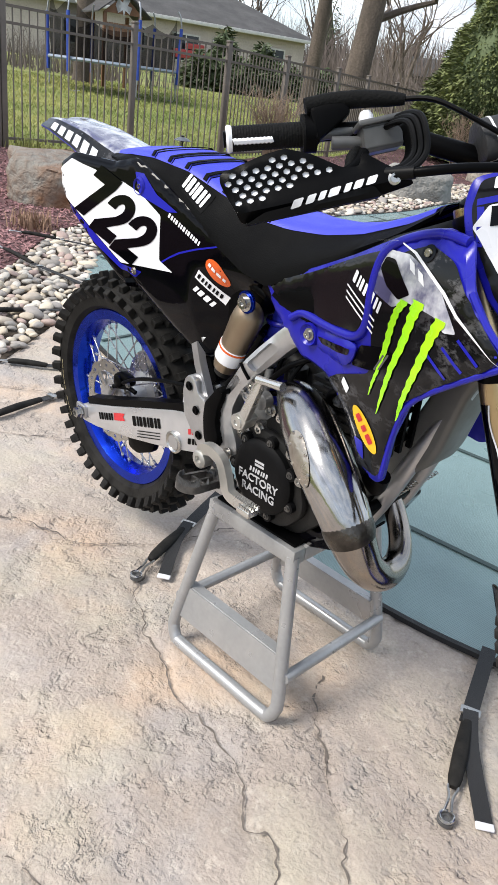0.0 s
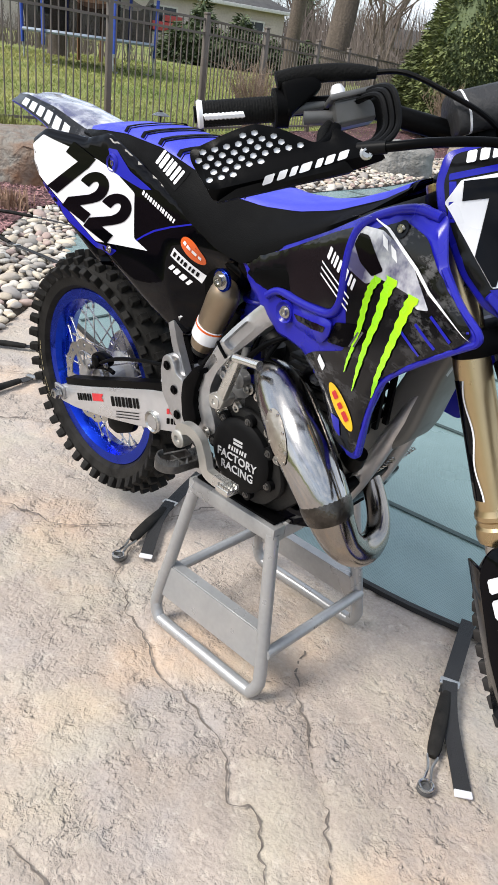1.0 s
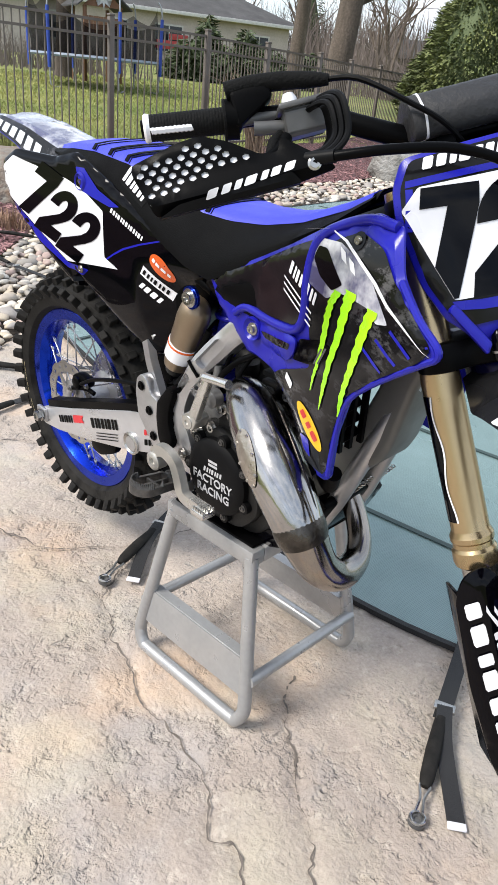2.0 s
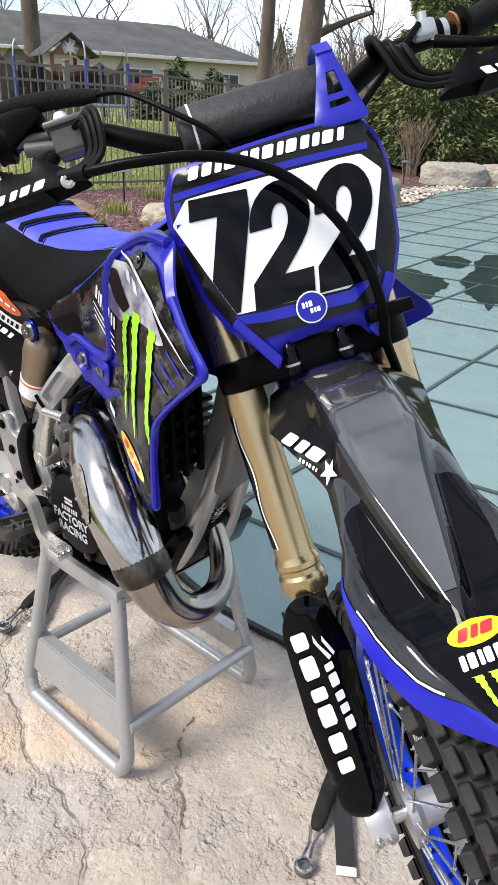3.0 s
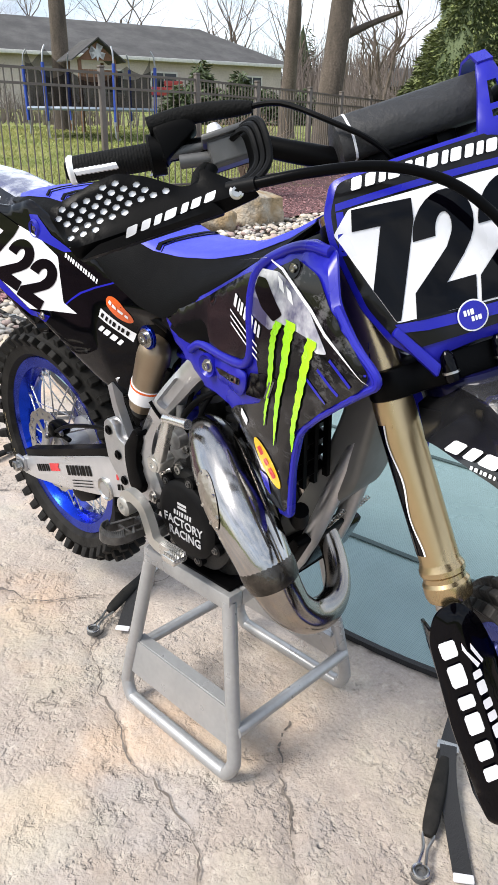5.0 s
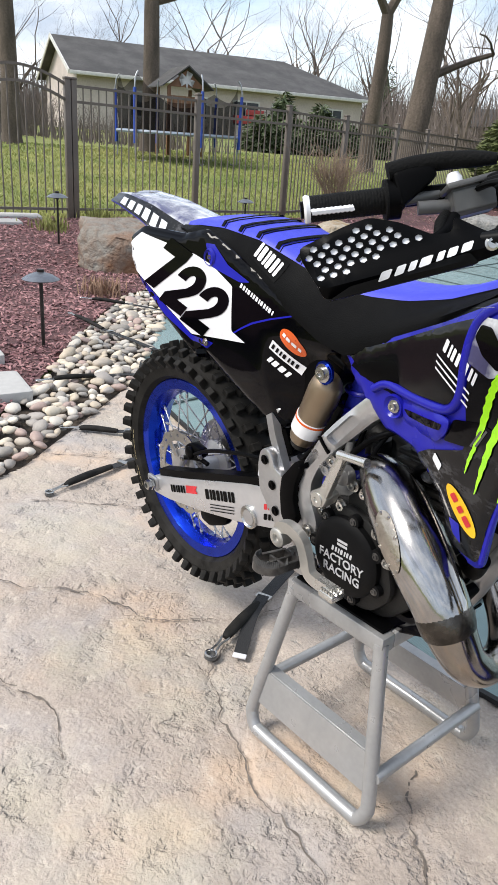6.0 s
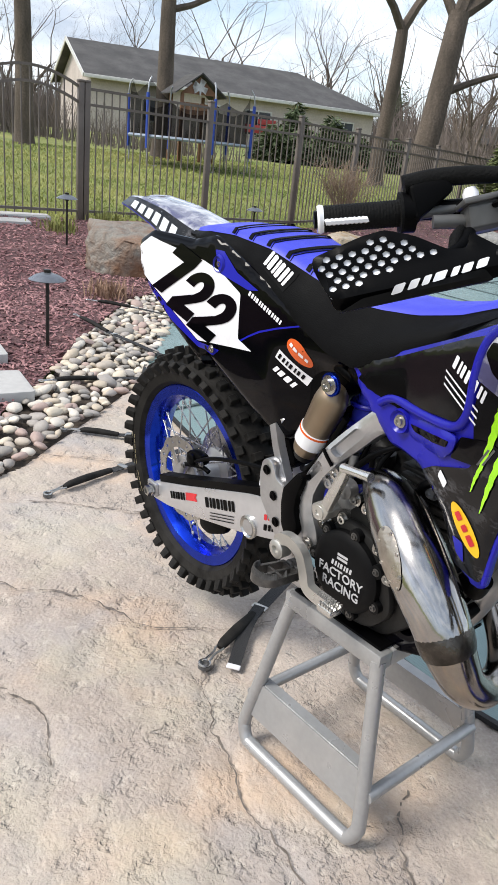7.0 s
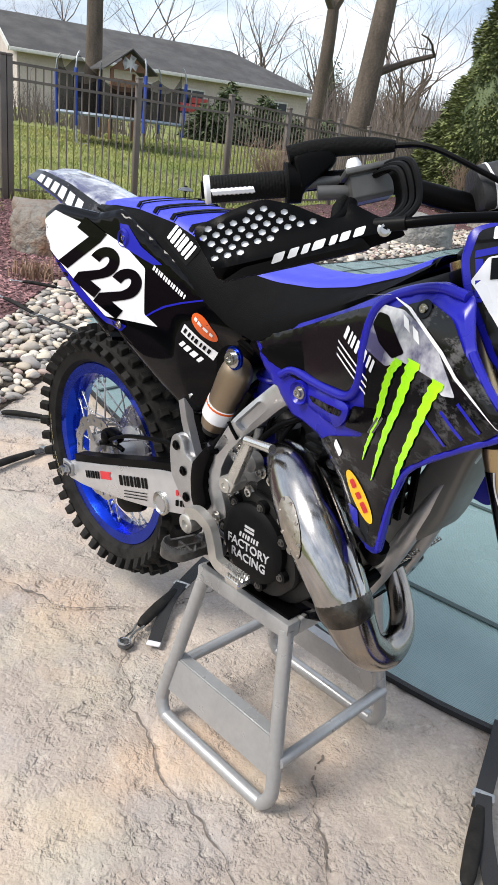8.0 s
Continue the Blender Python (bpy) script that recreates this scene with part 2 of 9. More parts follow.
M_LAMPMETAL = mat("dark_bronze_lamp", (0.035, 0.03, 0.028), rough=0.45, metal=0.6, bump=0.1)
M_LAMPTOP = mat("weathered_lamp_hat", (0.22, 0.24, 0.27), (0.15, 0.16, 0.18), rough=0.35, metal=0.6, bump=0.1)
M_RED = mat("red_banner", (0.42, 0.05, 0.05), rough=0.7)


# ---- building helpers ----
def mesh_part(name, verts, faces, material, parent=None, label="", smooth=True):
    me = bpy.data.meshes.new(name)
    me.from_pydata([tuple(v) for v in verts], [], faces)
    me.validate()
    me.polygons.foreach_set("use_smooth", [smooth] * len(me.polygons))
    me.materials.append(material)
    ob = new(name, me)
    ob.parent = parent
    if label:
        ob["label"] = label
    return ob


def part(name, bm, material, parent=None, label="", smooth=True, sharp=38):
    """Links a bmesh as one mesh object under a thing or a part, with edges over `sharp` degrees kept crisp."""
    bmesh.ops.recalc_face_normals(bm, faces=bm.faces)
    for f in bm.faces:
        f.smooth = smooth
    if smooth:
        for e in bm.edges:
            if len(e.link_faces) == 2 and e.calc_face_angle(0) > radians(sharp):
                e.smooth = False
    me = bpy.data.meshes.new(name)
    bm.to_mesh(me)
    bm.free()
    me.materials.append(material)
    ob = new(name, me)
    ob.parent = parent
    if label:
        ob["label"] = label
    return ob


def empty(name, m=None):
    ob = new(name)
    ob.empty_display_size = 0.1
    if m is not None:
        ob.matrix_basis = m
    return ob


def smooth_line(pts, n=6, closed=False):
    """Catmull-Rom through the points."""
    p = [Vector(q) for q in pts]
    out, k = [], len(p)
    for i in range(k if closed else k - 1):
        if closed:
            a, b, c, d = p[(i - 1) % k], p[i], p[(i + 1) % k], p[(i + 2) % k]
        else:
            a, b, c, d = p[max(i - 1, 0)], p[i], p[i + 1], p[min(i + 2, k - 1)]
        for j in range(n):
            t = j / n
            out.append(0.5 * ((2 * b) + (c - a) * t + (2 * a - 5 * b + 4 * c - d) * t * t + (3 * b - a - 3 * c + d) * t ** 3))
    if not closed:
        out.append(p[-1])
    return out


def tube(bm, pts, radius, seg=12, smooth=0, flat=1.0, closed=False):
    """A round rod along the points; radius: one number or one for each point."""
    rs = radius if isinstance(radius, (list, tuple)) else [radius] * len(pts)
    if smooth:
        pts4 = smooth_line(pts, smooth, closed)
        m = len(pts4)
        k = len(pts) if closed else len(pts) - 1
        rs = [rs[min(int(i / smooth), len(rs) - 1)] * (1 - (i % smooth) / smooth) + rs[(int(i / smooth) + 1) % len(rs) if closed else min(int(i / smooth) + 1, len(rs) - 1)] * ((i % smooth) / smooth) for i in range(m)]
        pts = pts4
    pts = [Vector(p) for p in pts]
    n = len(pts)
    tang = []
    for i in range(n):
        a, b = (pts[i - 1], pts[(i + 1) % n]) if closed else (pts[max(i - 1, 0)], pts[min(i + 1, n - 1)])
        tang.append((b - a).normalized())
    up = Vector((0, 0, 1)) if abs(tang[0].z) < 0.9 else Vector((1, 0, 0))
    side = tang[0].cross(up).normalized()
    rings = []
    for i in range(n):
        side = (side - tang[i] * side.dot(tang[i])).normalized()
        other = tang[i].cross(side)
        rings.append([bm.verts.new(pts[i] + rs[i] * (math.cos(6.28319 * j / seg) * side + flat * math.sin(6.28319 * j / seg) * other)) for j in range(seg)])
    for i in range(n if closed else n - 1):
        a, b = rings[i], rings[(i + 1) % n]
        for j in range(seg):
            bm.faces.new((a[j], a[(j + 1) % seg], b[(j + 1) % seg], b[j]))
    if not closed:
        bm.faces.new(rings[0][::-1])
        bm.faces.new(rings[-1])
    return bm


def ribbon(bm, pts, width, thick, across):
    """A flat band along the points; across: the direction of its width at every point."""
    pts = [Vector(p) for p in pts]
    ac = Vector(across).normalized()
    rows = []
    for i, p in enumerate(pts):
        t = (pts[min(i + 1, len(pts) - 1)] - pts[max(i - 1, 0)]).normalized()
        w = (ac - t * ac.dot(t)).normalized()
        nrm = t.cross(w)
        rows.append([bm.verts.new(p + w * a * width / 2 + nrm * b * thick / 2) for a, b in ((-1, -1), (1, -1), (1, 1), (-1, 1))])
    for a, b in zip(rows, rows[1:]):
        for j in range(4):
            bm.faces.new((a[j], a[(j + 1) % 4], b[(j + 1) % 4], b[j]))
    bm.faces.new(rows[0][::-1])
    bm.faces.new(rows[-1])
    return bm


def lathe(bm, profile, seg=32, m=None):
    """Turns a profile of (radius, height) about z; m lays it into place."""
    m = m or Matrix()
    rings = []
    for r, h in profile:
        rings.append([bm.verts.new(m @ Vector((r * math.cos(6.28319 * j / seg), r * math.sin(6.28319 * j / seg), h))) for j in range(seg)])
    for a, b in zip(rings, rings[1:]):
        for j in range(seg):
            bm.faces.new((a[j], a[(j + 1) % seg], b[(j + 1) % seg], b[j]))
    if profile[0][0] > 1e-5:
        bm.faces.new(rings[0][::-1])
    if profile[-1][0] > 1e-5:
        bm.faces.new(rings[-1])
    bmesh.ops.remove_doubles(bm, verts=[v for ring in (rings[0], rings[-1]) for v in ring], dist=1e-6)
    return bm


def box(bm, lo, hi, bevel=0.0, m=None, seg=2):
    b2 = bmesh.new()
    vs = [b2.verts.new((x, y, z)) for x in (lo[0], hi[0]) for y in (lo[1], hi[1]) for z in (lo[2], hi[2])]
    for f in ((0, 1, 3, 2), (4, 6, 7, 5), (0, 4, 5, 1), (2, 3, 7, 6), (0, 2, 6, 4), (1, 5, 7, 3)):
        b2.faces.new([vs[i] for i in f])
    if bevel:
        bmesh.ops.bevel(b2, geom=b2.edges[:], offset=bevel, segments=seg, affect="EDGES", profile=0.5)
    if m is not None:
        b2.transform(m)
    return join(bm, b2)


def join(bm, other):
    me = bpy.data.meshes.new("tmp")
    other.to_mesh(me)
    other.free()
    bm.from_mesh(me)
    bpy.data.meshes.remove(me)
    return bm


def prism(bm, outline, lo, hi, axes="xz", bevel=0.0, m=None, seg=2):
    """A flat outline pushed from lo to hi along the axis that is not among its own."""
    third = ({"x", "y", "z"} - set(axes)).pop()
    b2 = bmesh.new()
    rings = []
    for h in (lo, hi):
        ring = []
        for p in outline:
            q = {axes[0]: p[0], axes[1]: p[1], third: h}
            ring.append(b2.verts.new((q["x"], q["y"], q["z"])))
        rings.append(ring)
    b2.faces.new(rings[0][::-1])
    b2.faces.new(rings[1])
    n = len(outline)
    for j in range(n):
        b2.faces.new((rings[0][j], rings[0][(j + 1) % n], rings[1][(j + 1) % n], rings[1][j]))
    if bevel:
        bmesh.ops.recalc_face_normals(b2, faces=b2.faces)
        bmesh.ops.bevel(b2, geom=[e for e in b2.edges if e.calc_face_angle(0) > 0.5], offset=bevel, segments=seg, affect="EDGES", profile=0.5)
    bmesh.ops.triangulate(b2, faces=[f for f in b2.faces if len(f.verts) > 4])
    if m is not None:
        b2.transform(m)
    return join(bm, b2)


def rounded(outline, r=0.01, n=4):
    """Rounds the corners of a 2D outline."""
    out, k = [], len(outline)
    for i in range(k):
        a, b, c = Vector(outline[i - 1]), Vector(outline[i]), Vector(outline[(i + 1) % k])
        d = min(r, 0.45 * (a - b).length, 0.45 * (c - b).length)
        p, q = b + (a - b).normalized() * d, b + (c - b).normalized() * d
        for j in range(n + 1):
            t = j / n
            out.append(tuple((1 - t) ** 2 * p + 2 * t * (1 - t) * b + t * t * q))
    return out


def inside(p, poly):
    x, y, hit = p[0], p[1], False
    for i in range(len(poly)):
        (x1, y1), (x2, y2) = poly[i - 1][:2], poly[i][:2]
        if (y1 > y) != (y2 > y) and x < (x2 - x1) * (y - y1) / (y2 - y1) + x1:
            hit = not hit
    return hit


def edge_far(p, poly):
    best = 1e9
    px, py = p[0], p[1]
    for i in range(len(poly)):
        (x1, y1), (x2, y2) = poly[i - 1][:2], poly[i][:2]
        dx, dy = x2 - x1, y2 - y1
        t = max(0, min(1, ((px - x1) * dx + (py - y1) * dy) / (dx * dx + dy * dy + 1e-12)))
        best = min(best, math.hypot(px - x1 - t * dx, py - y1 - t * dy))
    return best


def fill(outline, step, holes=()):
    """Points and triangles that fill an outline, with inner points every `step`."""
    pts, edges = [], []
    for ring in (outline, *holes):
        k = len(pts)
        ring = [Vector(p[:2]) for p in ring]
        dense = []
        for i in range(len(ring)):
            a, b = ring[i], ring[(i + 1) % len(ring)]
            n = max(1, int((b - a).length / step))
            dense += [a + (b - a) * j / n for j in range(n)]
        pts += dense
        edges += [(k + i, k + (i + 1) % len(dense)) for i in range(len(dense))]
    xs, ys = [p[0] for p in outline], [p[1] for p in outline]
    y, row = min(ys) + step / 2, 0
    while y < max(ys):
        x = min(xs) + step * (0.25 + 0.5 * (row % 2))
        while x < max(xs):
            if inside((x, y), outline) and edge_far((x, y), outline) > 0.45 * step and not any(inside((x, y), h) or edge_far((x, y), h) < 0.4 * step for h in holes):
                pts.append(Vector((x, y)))
            x += step
        y, row = y + step * 0.87, row + 1
    out = delaunay_2d_cdt(pts, edges, [], 2 if holes else 1, 1e-6)
    v2, f2 = out[0], out[2]
    if holes:
        f2 = [f for f in f2 if inside((v2[f[0]] + v2[f[1]] + v2[f[2]]) / 3, outline) and not any(inside((v2[f[0]] + v2[f[1]] + v2[f[2]]) / 3, h) for h in holes)]
    return v2, f2


def panel(bm, outline, depth, thick=0.003, step=0.014, axes="xz", roll=0.006, out=-1, holes=()):
    """A moulded sheet: an outline filled, pushed along the third axis by depth(a, b), its rim rolled in; out: the side it bulges to."""
    third = ({"x", "y", "z"} - set(axes)).pop()
    v2, f2 = fill(outline, step, holes)

    def at(p, extra):
        d = edge_far(p, outline)
        h = depth(p[0], p[1]) - out * (roll * (1 - d / roll) ** 2 if d < roll else 0) - out * extra
        q = {axes[0]: p[0], axes[1]: p[1], third: h}
        return (q["x"], q["y"], q["z"])

    front, back = [bm.verts.new(at(p, 0)) for p in v2], [bm.verts.new(at(p, thick)) for p in v2]
    count = {}
    for f in f2:
        bm.faces.new([front[i] for i in f])
        bm.faces.new([back[i] for i in reversed(f)])
        for i in range(3):
            a, b = f[i], f[(i + 1) % 3]
            count[(min(a, b), max(a, b))] = count.get((min(a, b), max(a, b)), 0) + 1
    for (a, b), c in count.items():
        if c == 1:
            bm.faces.new((front[a], front[b], back[b], back[a]))
    return bm


def blob(rng, size, rough=0.25, sub=2):
    """A worn stone of about that size."""
    bm = bmesh.new()
    bmesh.ops.create_icosphere(bm, subdivisions=sub, radius=1)
    off = Vector((rng.uniform(-50, 50), rng.uniform(-50, 50), rng.uniform(-50, 50)))
    for v in bm.verts:
        n = v.co.normalized()
        k = 1 + rough * noise.noise(n * 1.1 + off) + 0.45 * rough * noise.noise(n * 2.7 + off) + 0.2 * rough * noise.noise(n * 6.0 + off)
        v.co = Vector((n.x * size[0], n.y * size[1], n.z * size[2])) * k
    return bm


# ---- ground, pool and garden ----
rng = random.Random(7)
POOL = smooth_line([(-1.84, 0.85), (-0.7, 0.60), (0.1, 0.42), (0.5, 0.352), (0.8, 0.381), (1.05, 0.452), (1.35, 0.55), (2.2, 0.95), (3.6, 1.6), (5.5, 3.2), (6.5, 6.0), (5.5, 10.0), (2.5, 13.6), (-1.5, 14.9), (-4.2, 14.9), (-5.5, 14.5), (-6.0, 13.3), (-6.12, 12.2), (-5.75, 10.9), (-5.15, 9.6), (-4.77, 8.2), (-4.4, 7.0), (-4.15, 5.3), (-3.8, 3.4), (-3.06, 1.75), (-2.5, 1.3)], 4, True)
POOL = [(p.x, p.y) for p in [Vector((q[0], q[1], 0)) for q in POOL]]
COPING = [(-0.75, -1.4), (-0.93, -0.5), (-1.0, -0.25), (-1.08, -0.08), (-1.27, 0.15), (-1.53, 0.46), (-1.78, 0.75), (-1.95, 0.95), (-2.6, 1.42)]
PEBBLE_OUT = [(-1.3, -1.4), (-1.42, -0.5), (-1.52, -0.08), (-1.85, 0.19), (-2.03, 0.35), (-2.7, 0.83), (-3.76, 1.74), (-4.25, 2.6), (-4.65, 3.6), (-5.15, 5.5), (-5.55, 7.8), (-6.2, 9.7), (-6.85, 11.8), (-6.7, 13.9), (-5.8, 15.3), (-4.2, 15.8), (-1.5, 15.7), (2.5, 14.7)]


def rise(x, y):
    """Height of the land: level at the pool, a bed that climbs to the fence, a lawn that climbs to the house."""
    d = 0.0 if inside((x, y), POOL) else edge_far((x, y), POOL)
    if x > -1.0 and y < 1.0:
        d = 0.0
    bed = min(1.0, max(0.0, (d - 0.4) / 4.2))
    return 0.24 * bed * bed * (3 - 2 * bed) + 0.033 * min(32.0, max(0.0, -x - 8.0)) + 0.012 * min(30, max(0.0, y - 14))


def land():
    xs = sorted({*np.arange(-12, 7.01, 0.45).round(3), *np.arange(-60, -12, 2.0), *np.arange(7, 40, 4.0), -400, -240, -150, -90, 60, 120, 400})
    ys = sorted({*np.arange(-4, 20.01, 0.45).round(3), *np.arange(20, 70, 2.5), *np.arange(-40, -4, 4.0), 100, 180, 400, -80, -160, -400})
    verts, faces = [], []
    for x in xs:
        for y in ys:
            low = (inside((x, y), POOL) and edge_far((x, y), POOL) > 0.1) or (x > -1.6 and y < 1.2)
            verts.append((x, y, rise(x, y) - (0.3 if low else 0.06) + 0.03 * noise.noise(Vector((x * 0.3, y * 0.3, 0)))))
    n = len(ys)
    for i in range(len(xs) - 1):
        for j in range(n - 1):
            faces.append((i * n + j, (i + 1) * n + j, (i + 1) * n + j + 1, i * n + j + 1))
    return tagged(mesh_part("ground", verts, faces, M_LAWN), "yellow-green spring lawn rising gently to the neighbour's house", "lawn", kind="structure")


land()

# Joints pressed into the patio, as lines of points.
JOINTS = [[(-1.2, 0.0), (-0.97, 0.32), (-0.9, 0.62)], [(-0.95, -0.35), (-0.862, -0.251), (-0.757, -0.097), (-0.628, 0.058), (-0.55, 0.2), (-0.52, 0.5)],
          [(0.20, 0.02), (0.29, -0.13), (0.418, -0.194), (0.505, -0.205), (0.55, -0.222), (0.63, -0.256), (0.735, -0.27), (0.842, -0.258), (0.903, -0.274), (0.956, -0.294)],
          [(0.956, -0.294), (0.989, -0.343), (1.036, -0.326), (1.096, -0.363), (1.134, -0.389), (1.22, -0.47)],
          [(0.80, 0.06), (0.824, 0.01), (0.875, -0.03), (0.955, -0.096), (1.053, -0.154), (1.1, -0.187), (1.15, -0.245), (1.191, -0.272), (1.229, -0.311), (1.32, -0.37)],
          [(-0.45, -0.5), (-0.28, -0.37), (-0.23, -0.293), (-0.124, -0.22), (0.0, -0.17), (0.095, -0.055), (0.165, 0.068), (0.2, 0.3)],
          [(0.70, -0.72), (0.813, -0.711), (0.871, -0.703), (0.926, -0.695), (1.05, -0.68)], [(-0.1, -0.66), (0.086, -0.569), (0.172, -0.523), (0.265, -0.529), (0.371, -0.558)]]
JOINTS = [smooth_line([(*p, 0) for p in line], 22) for line in JOINTS]
JOINTS = [[(p.x + 0.022 * noise.noise(Vector((p.x * 9, p.y * 9, 3))) + 0.011 * noise.noise(Vector((p.x * 37, p.y * 37, 3))), p.y + 0.022 * noise.noise(Vector((p.x * 9, p.y * 9, 8))) + 0.011 * noise.noise(Vector((p.x * 37, p.y * 37, 8)))) for p in line] for line in JOINTS]


def patio():
    xs = np.unique(np.r_[np.arange(-2.8, -1.3, 0.02), np.arange(-1.3, 1.75, 0.0125), np.arange(1.75, 6.5, 0.25)].round(4))
    ys = np.unique(np.r_[np.arange(-8, -0.95, 0.3), np.arange(-0.95, 0.6, 0.0125), np.arange(0.6, 1.5, 0.02), np.arange(1.5, 3.4, 0.06)].round(4))
    gx, gy = np.meshgrid(xs, ys, indexing="ij")
    far = np.full(gx.shape, 9.0)
    for line in JOINTS:
        for (x1, y1), (x2, y2) in zip(line, line[1:]):
            dx, dy = x2 - x1, y2 - y1
            t = np.clip(((gx - x1) * dx + (gy - y1) * dy) / (dx * dx + dy * dy), 0, 1)
            far = np.minimum(far, np.hypot(gx - x1 - t * dx, gy - y1 - t * dy))
    verts, n = [], len(ys)
    for i, x in enumerate(xs):
        for j, y in enumerate(ys):
            x, y = float(x), float(y)
            z = 0.004 * noise.noise(Vector((x * 6, y * 6, 0))) + 0.004 * noise.noise(Vector((x * 19, y * 19, 4)))
            s = noise.noise(Vector((x * 34, y * 34, 9))) + 0.6 * noise.noise(Vector((x * 11, y * 11, 2)))
            z -= 0.004 * max(0.0, s - 0.3)
            flake = noise.noise(Vector((x * 3.1, y * 3.1, 21))) + 0.5 * noise.noise(Vector((x * 8, y * 8, 22))) + 0.3 * noise.noise(Vector((x * 21, y * 21, 23)))
            for level in (-0.35, -0.1, 0.12, 0.36):
                z += 0.0024 * min(1.0, max(0.0, (flake - level) / 0.035))
            f = float(far[i, j])
            wide = 0.006 + 0.004 * noise.noise(Vector((x * 7, y * 7, 1)))
            z -= 0.008 * max(0.0, 1 - f / (wide + 0.004)) + 0.002 * max(0.0, 1 - f / 0.05)
            verts.append((x, y, z - 0.010))
    faces = []
    edge = COPING + [(-2.4, 1.8), (7.0, 5.0), (7.0, -9.0), (-0.75, -9.0)]
    for i in range(len(xs) - 1):
        for j in range(n - 1):
            c = ((xs[i] + xs[i + 1]) / 2, (ys[j] + ys[j + 1]) / 2)
            if inside(c, edge) and not (inside(c, POOL) and edge_far(c, POOL) > 0.3):
                faces.append((i * n + j, (i + 1) * n + j, (i + 1) * n + j + 1, i * n + j + 1))
    ob = mesh_part("patio", verts, faces, M_CONC)
    # the edge of the slab towards the pebbles
    line = [p for p in smooth_line([(*p, 0) for p in COPING], 6)]
    bm = bmesh.new()
    back = [bm.verts.new((p.x + 0.05, p.y + 0.03, -0.007)) for p in line]
    top = [bm.verts.new((p.x, p.y, -0.005)) for p in line]
    out = [bm.verts.new((p.x - 0.02, p.y - 0.02, -0.02)) for p in line]
    low = [bm.verts.new((p.x - 0.02, p.y - 0.02, -0.2)) for p in line]
    for a, b in ((back, top), (top, out), (out, low)):
        for i in range(len(line) - 1):
            bm.faces.new((a[i], a[i + 1], b[i + 1], b[i]))
    part("coping_edge", bm, M_CONC, ob)
    for line in JOINTS:
        bm = bmesh.new()
        rows = []
        pts = [Vector((x, y, 0)) for x, y in line]
        for i, q in enumerate(pts):
            t = (pts[min(i + 1, len(pts) - 1)] - pts[max(i - 1, 0)]).normalized()
            w = 0.0014 + 0.0026 * noise.noise(q * 9) + 0.0022 * noise.noise(q * 60)
            n = Vector((-t.y, t.x, 0)) * max(0.0003, w)
            rows.append([bm.verts.new((q.x - n.x, q.y - n.y, -0.0055)), bm.verts.new((q.x + n.x, q.y + n.y, -0.0055))])
        for a, b in zip(rows, rows[1:]):
            bm.faces.new((a[0], a[1], b[1], b[0]))
        part("joint", bm, M_JOINT, ob)
    return tagged(ob, "tan and grey stamped concrete patio with pressed stone joints", "patio", kind="structure")


patio()


def pool_cover():
    ring = [p for p in POOL]
    v2, f2 = fill(ring, 0.16)
    verts = []
    for p in v2:
        d = edge_far(p, POOL)
        sag = min(1.0, d / 1.2)
        verts.append((p.x, p.y, 0.012 - 0.03 * sag + 0.006 * sag * noise.noise(Vector((p.x * 1.4, p.y * 1.4, 0))) - 0.03 * math.exp(-((p.x + 1.5) ** 2 / 1.2 + (p.y - 4.9) ** 2 / 2.0))))
    root = mesh_part("pool_cover", verts, [tuple(f) for f in f2], M_COVER)
    tagged(root, "taut green mesh safety cover stretched over a pool", "pool cover")
    tree = BVHTree.FromPolygons([Vector(v) for v in verts], [tuple(f) for f in f2])

    def drop(x, y):
        hit = tree.ray_cast(Vector((x, y, 1)), Vector((0, 0, -1)))[0]
        return hit.z if hit else 0.012

    a, b = Vector((-0.174, 0.985)), Vector((0.985, 0.174))
    for way, cross, offs in ((a, b, [1.09 - 0.78 * k for k in range(-6, 9)]), (b, a, [0.68 + 0.75 * k for k in range(0, 19)])):
        for off in offs:
            pts, run = [], []
            for s in np.arange(-9, 18, 0.11):
                p = cross * off + way * float(s)
                if inside(p, POOL):
                    run.append((p.x, p.y, drop(p.x, p.y) + 0.006))
                elif len(run) > 4:
                    break
            if len(run) > 4:
                part("strap", ribbon(bmesh.new(), run, 0.020, 0.003, (cross.x, cross.y, 0)), M_STRAP, root)
    # bound edge
    rim = [(p[0], p[1], 0.016) for p in POOL]
    bm = bmesh.new()
    inner = []
    for i, p in enumerate(rim):
        t = (Vector(rim[(i + 1) % len(rim)]) - Vector(rim[i - 1])).normalized()
        inner.append(Vector(p) + Vector((-t.y, t.x, 0)) * 0.016)
    lo = [bm.verts.new(p) for p in rim]
    hi = [bm.verts.new(p) for p in inner]
    base = [bm.verts.new((p[0], p[1], 0.001)) for p in rim]
    for i in range(len(rim)):
        j = (i + 1) % len(rim)
        bm.faces.new((lo[i], lo[j], hi[j], hi[i]))
        bm.faces.new((base[i], base[j], lo[j], lo[i]))
    part("bound_edge", bm, M_BLKSTRAP, root)
    return drop


cover_z = pool_cover()

# rain lying on the cover
M_WATER = mat("rain_water", (0.03, 0.05, 0.05), rough=0.03, bump=0.15, bump_scale=3, bump_depth=0.03, scale=2, rvar=0.015, fine_amount=0.1)


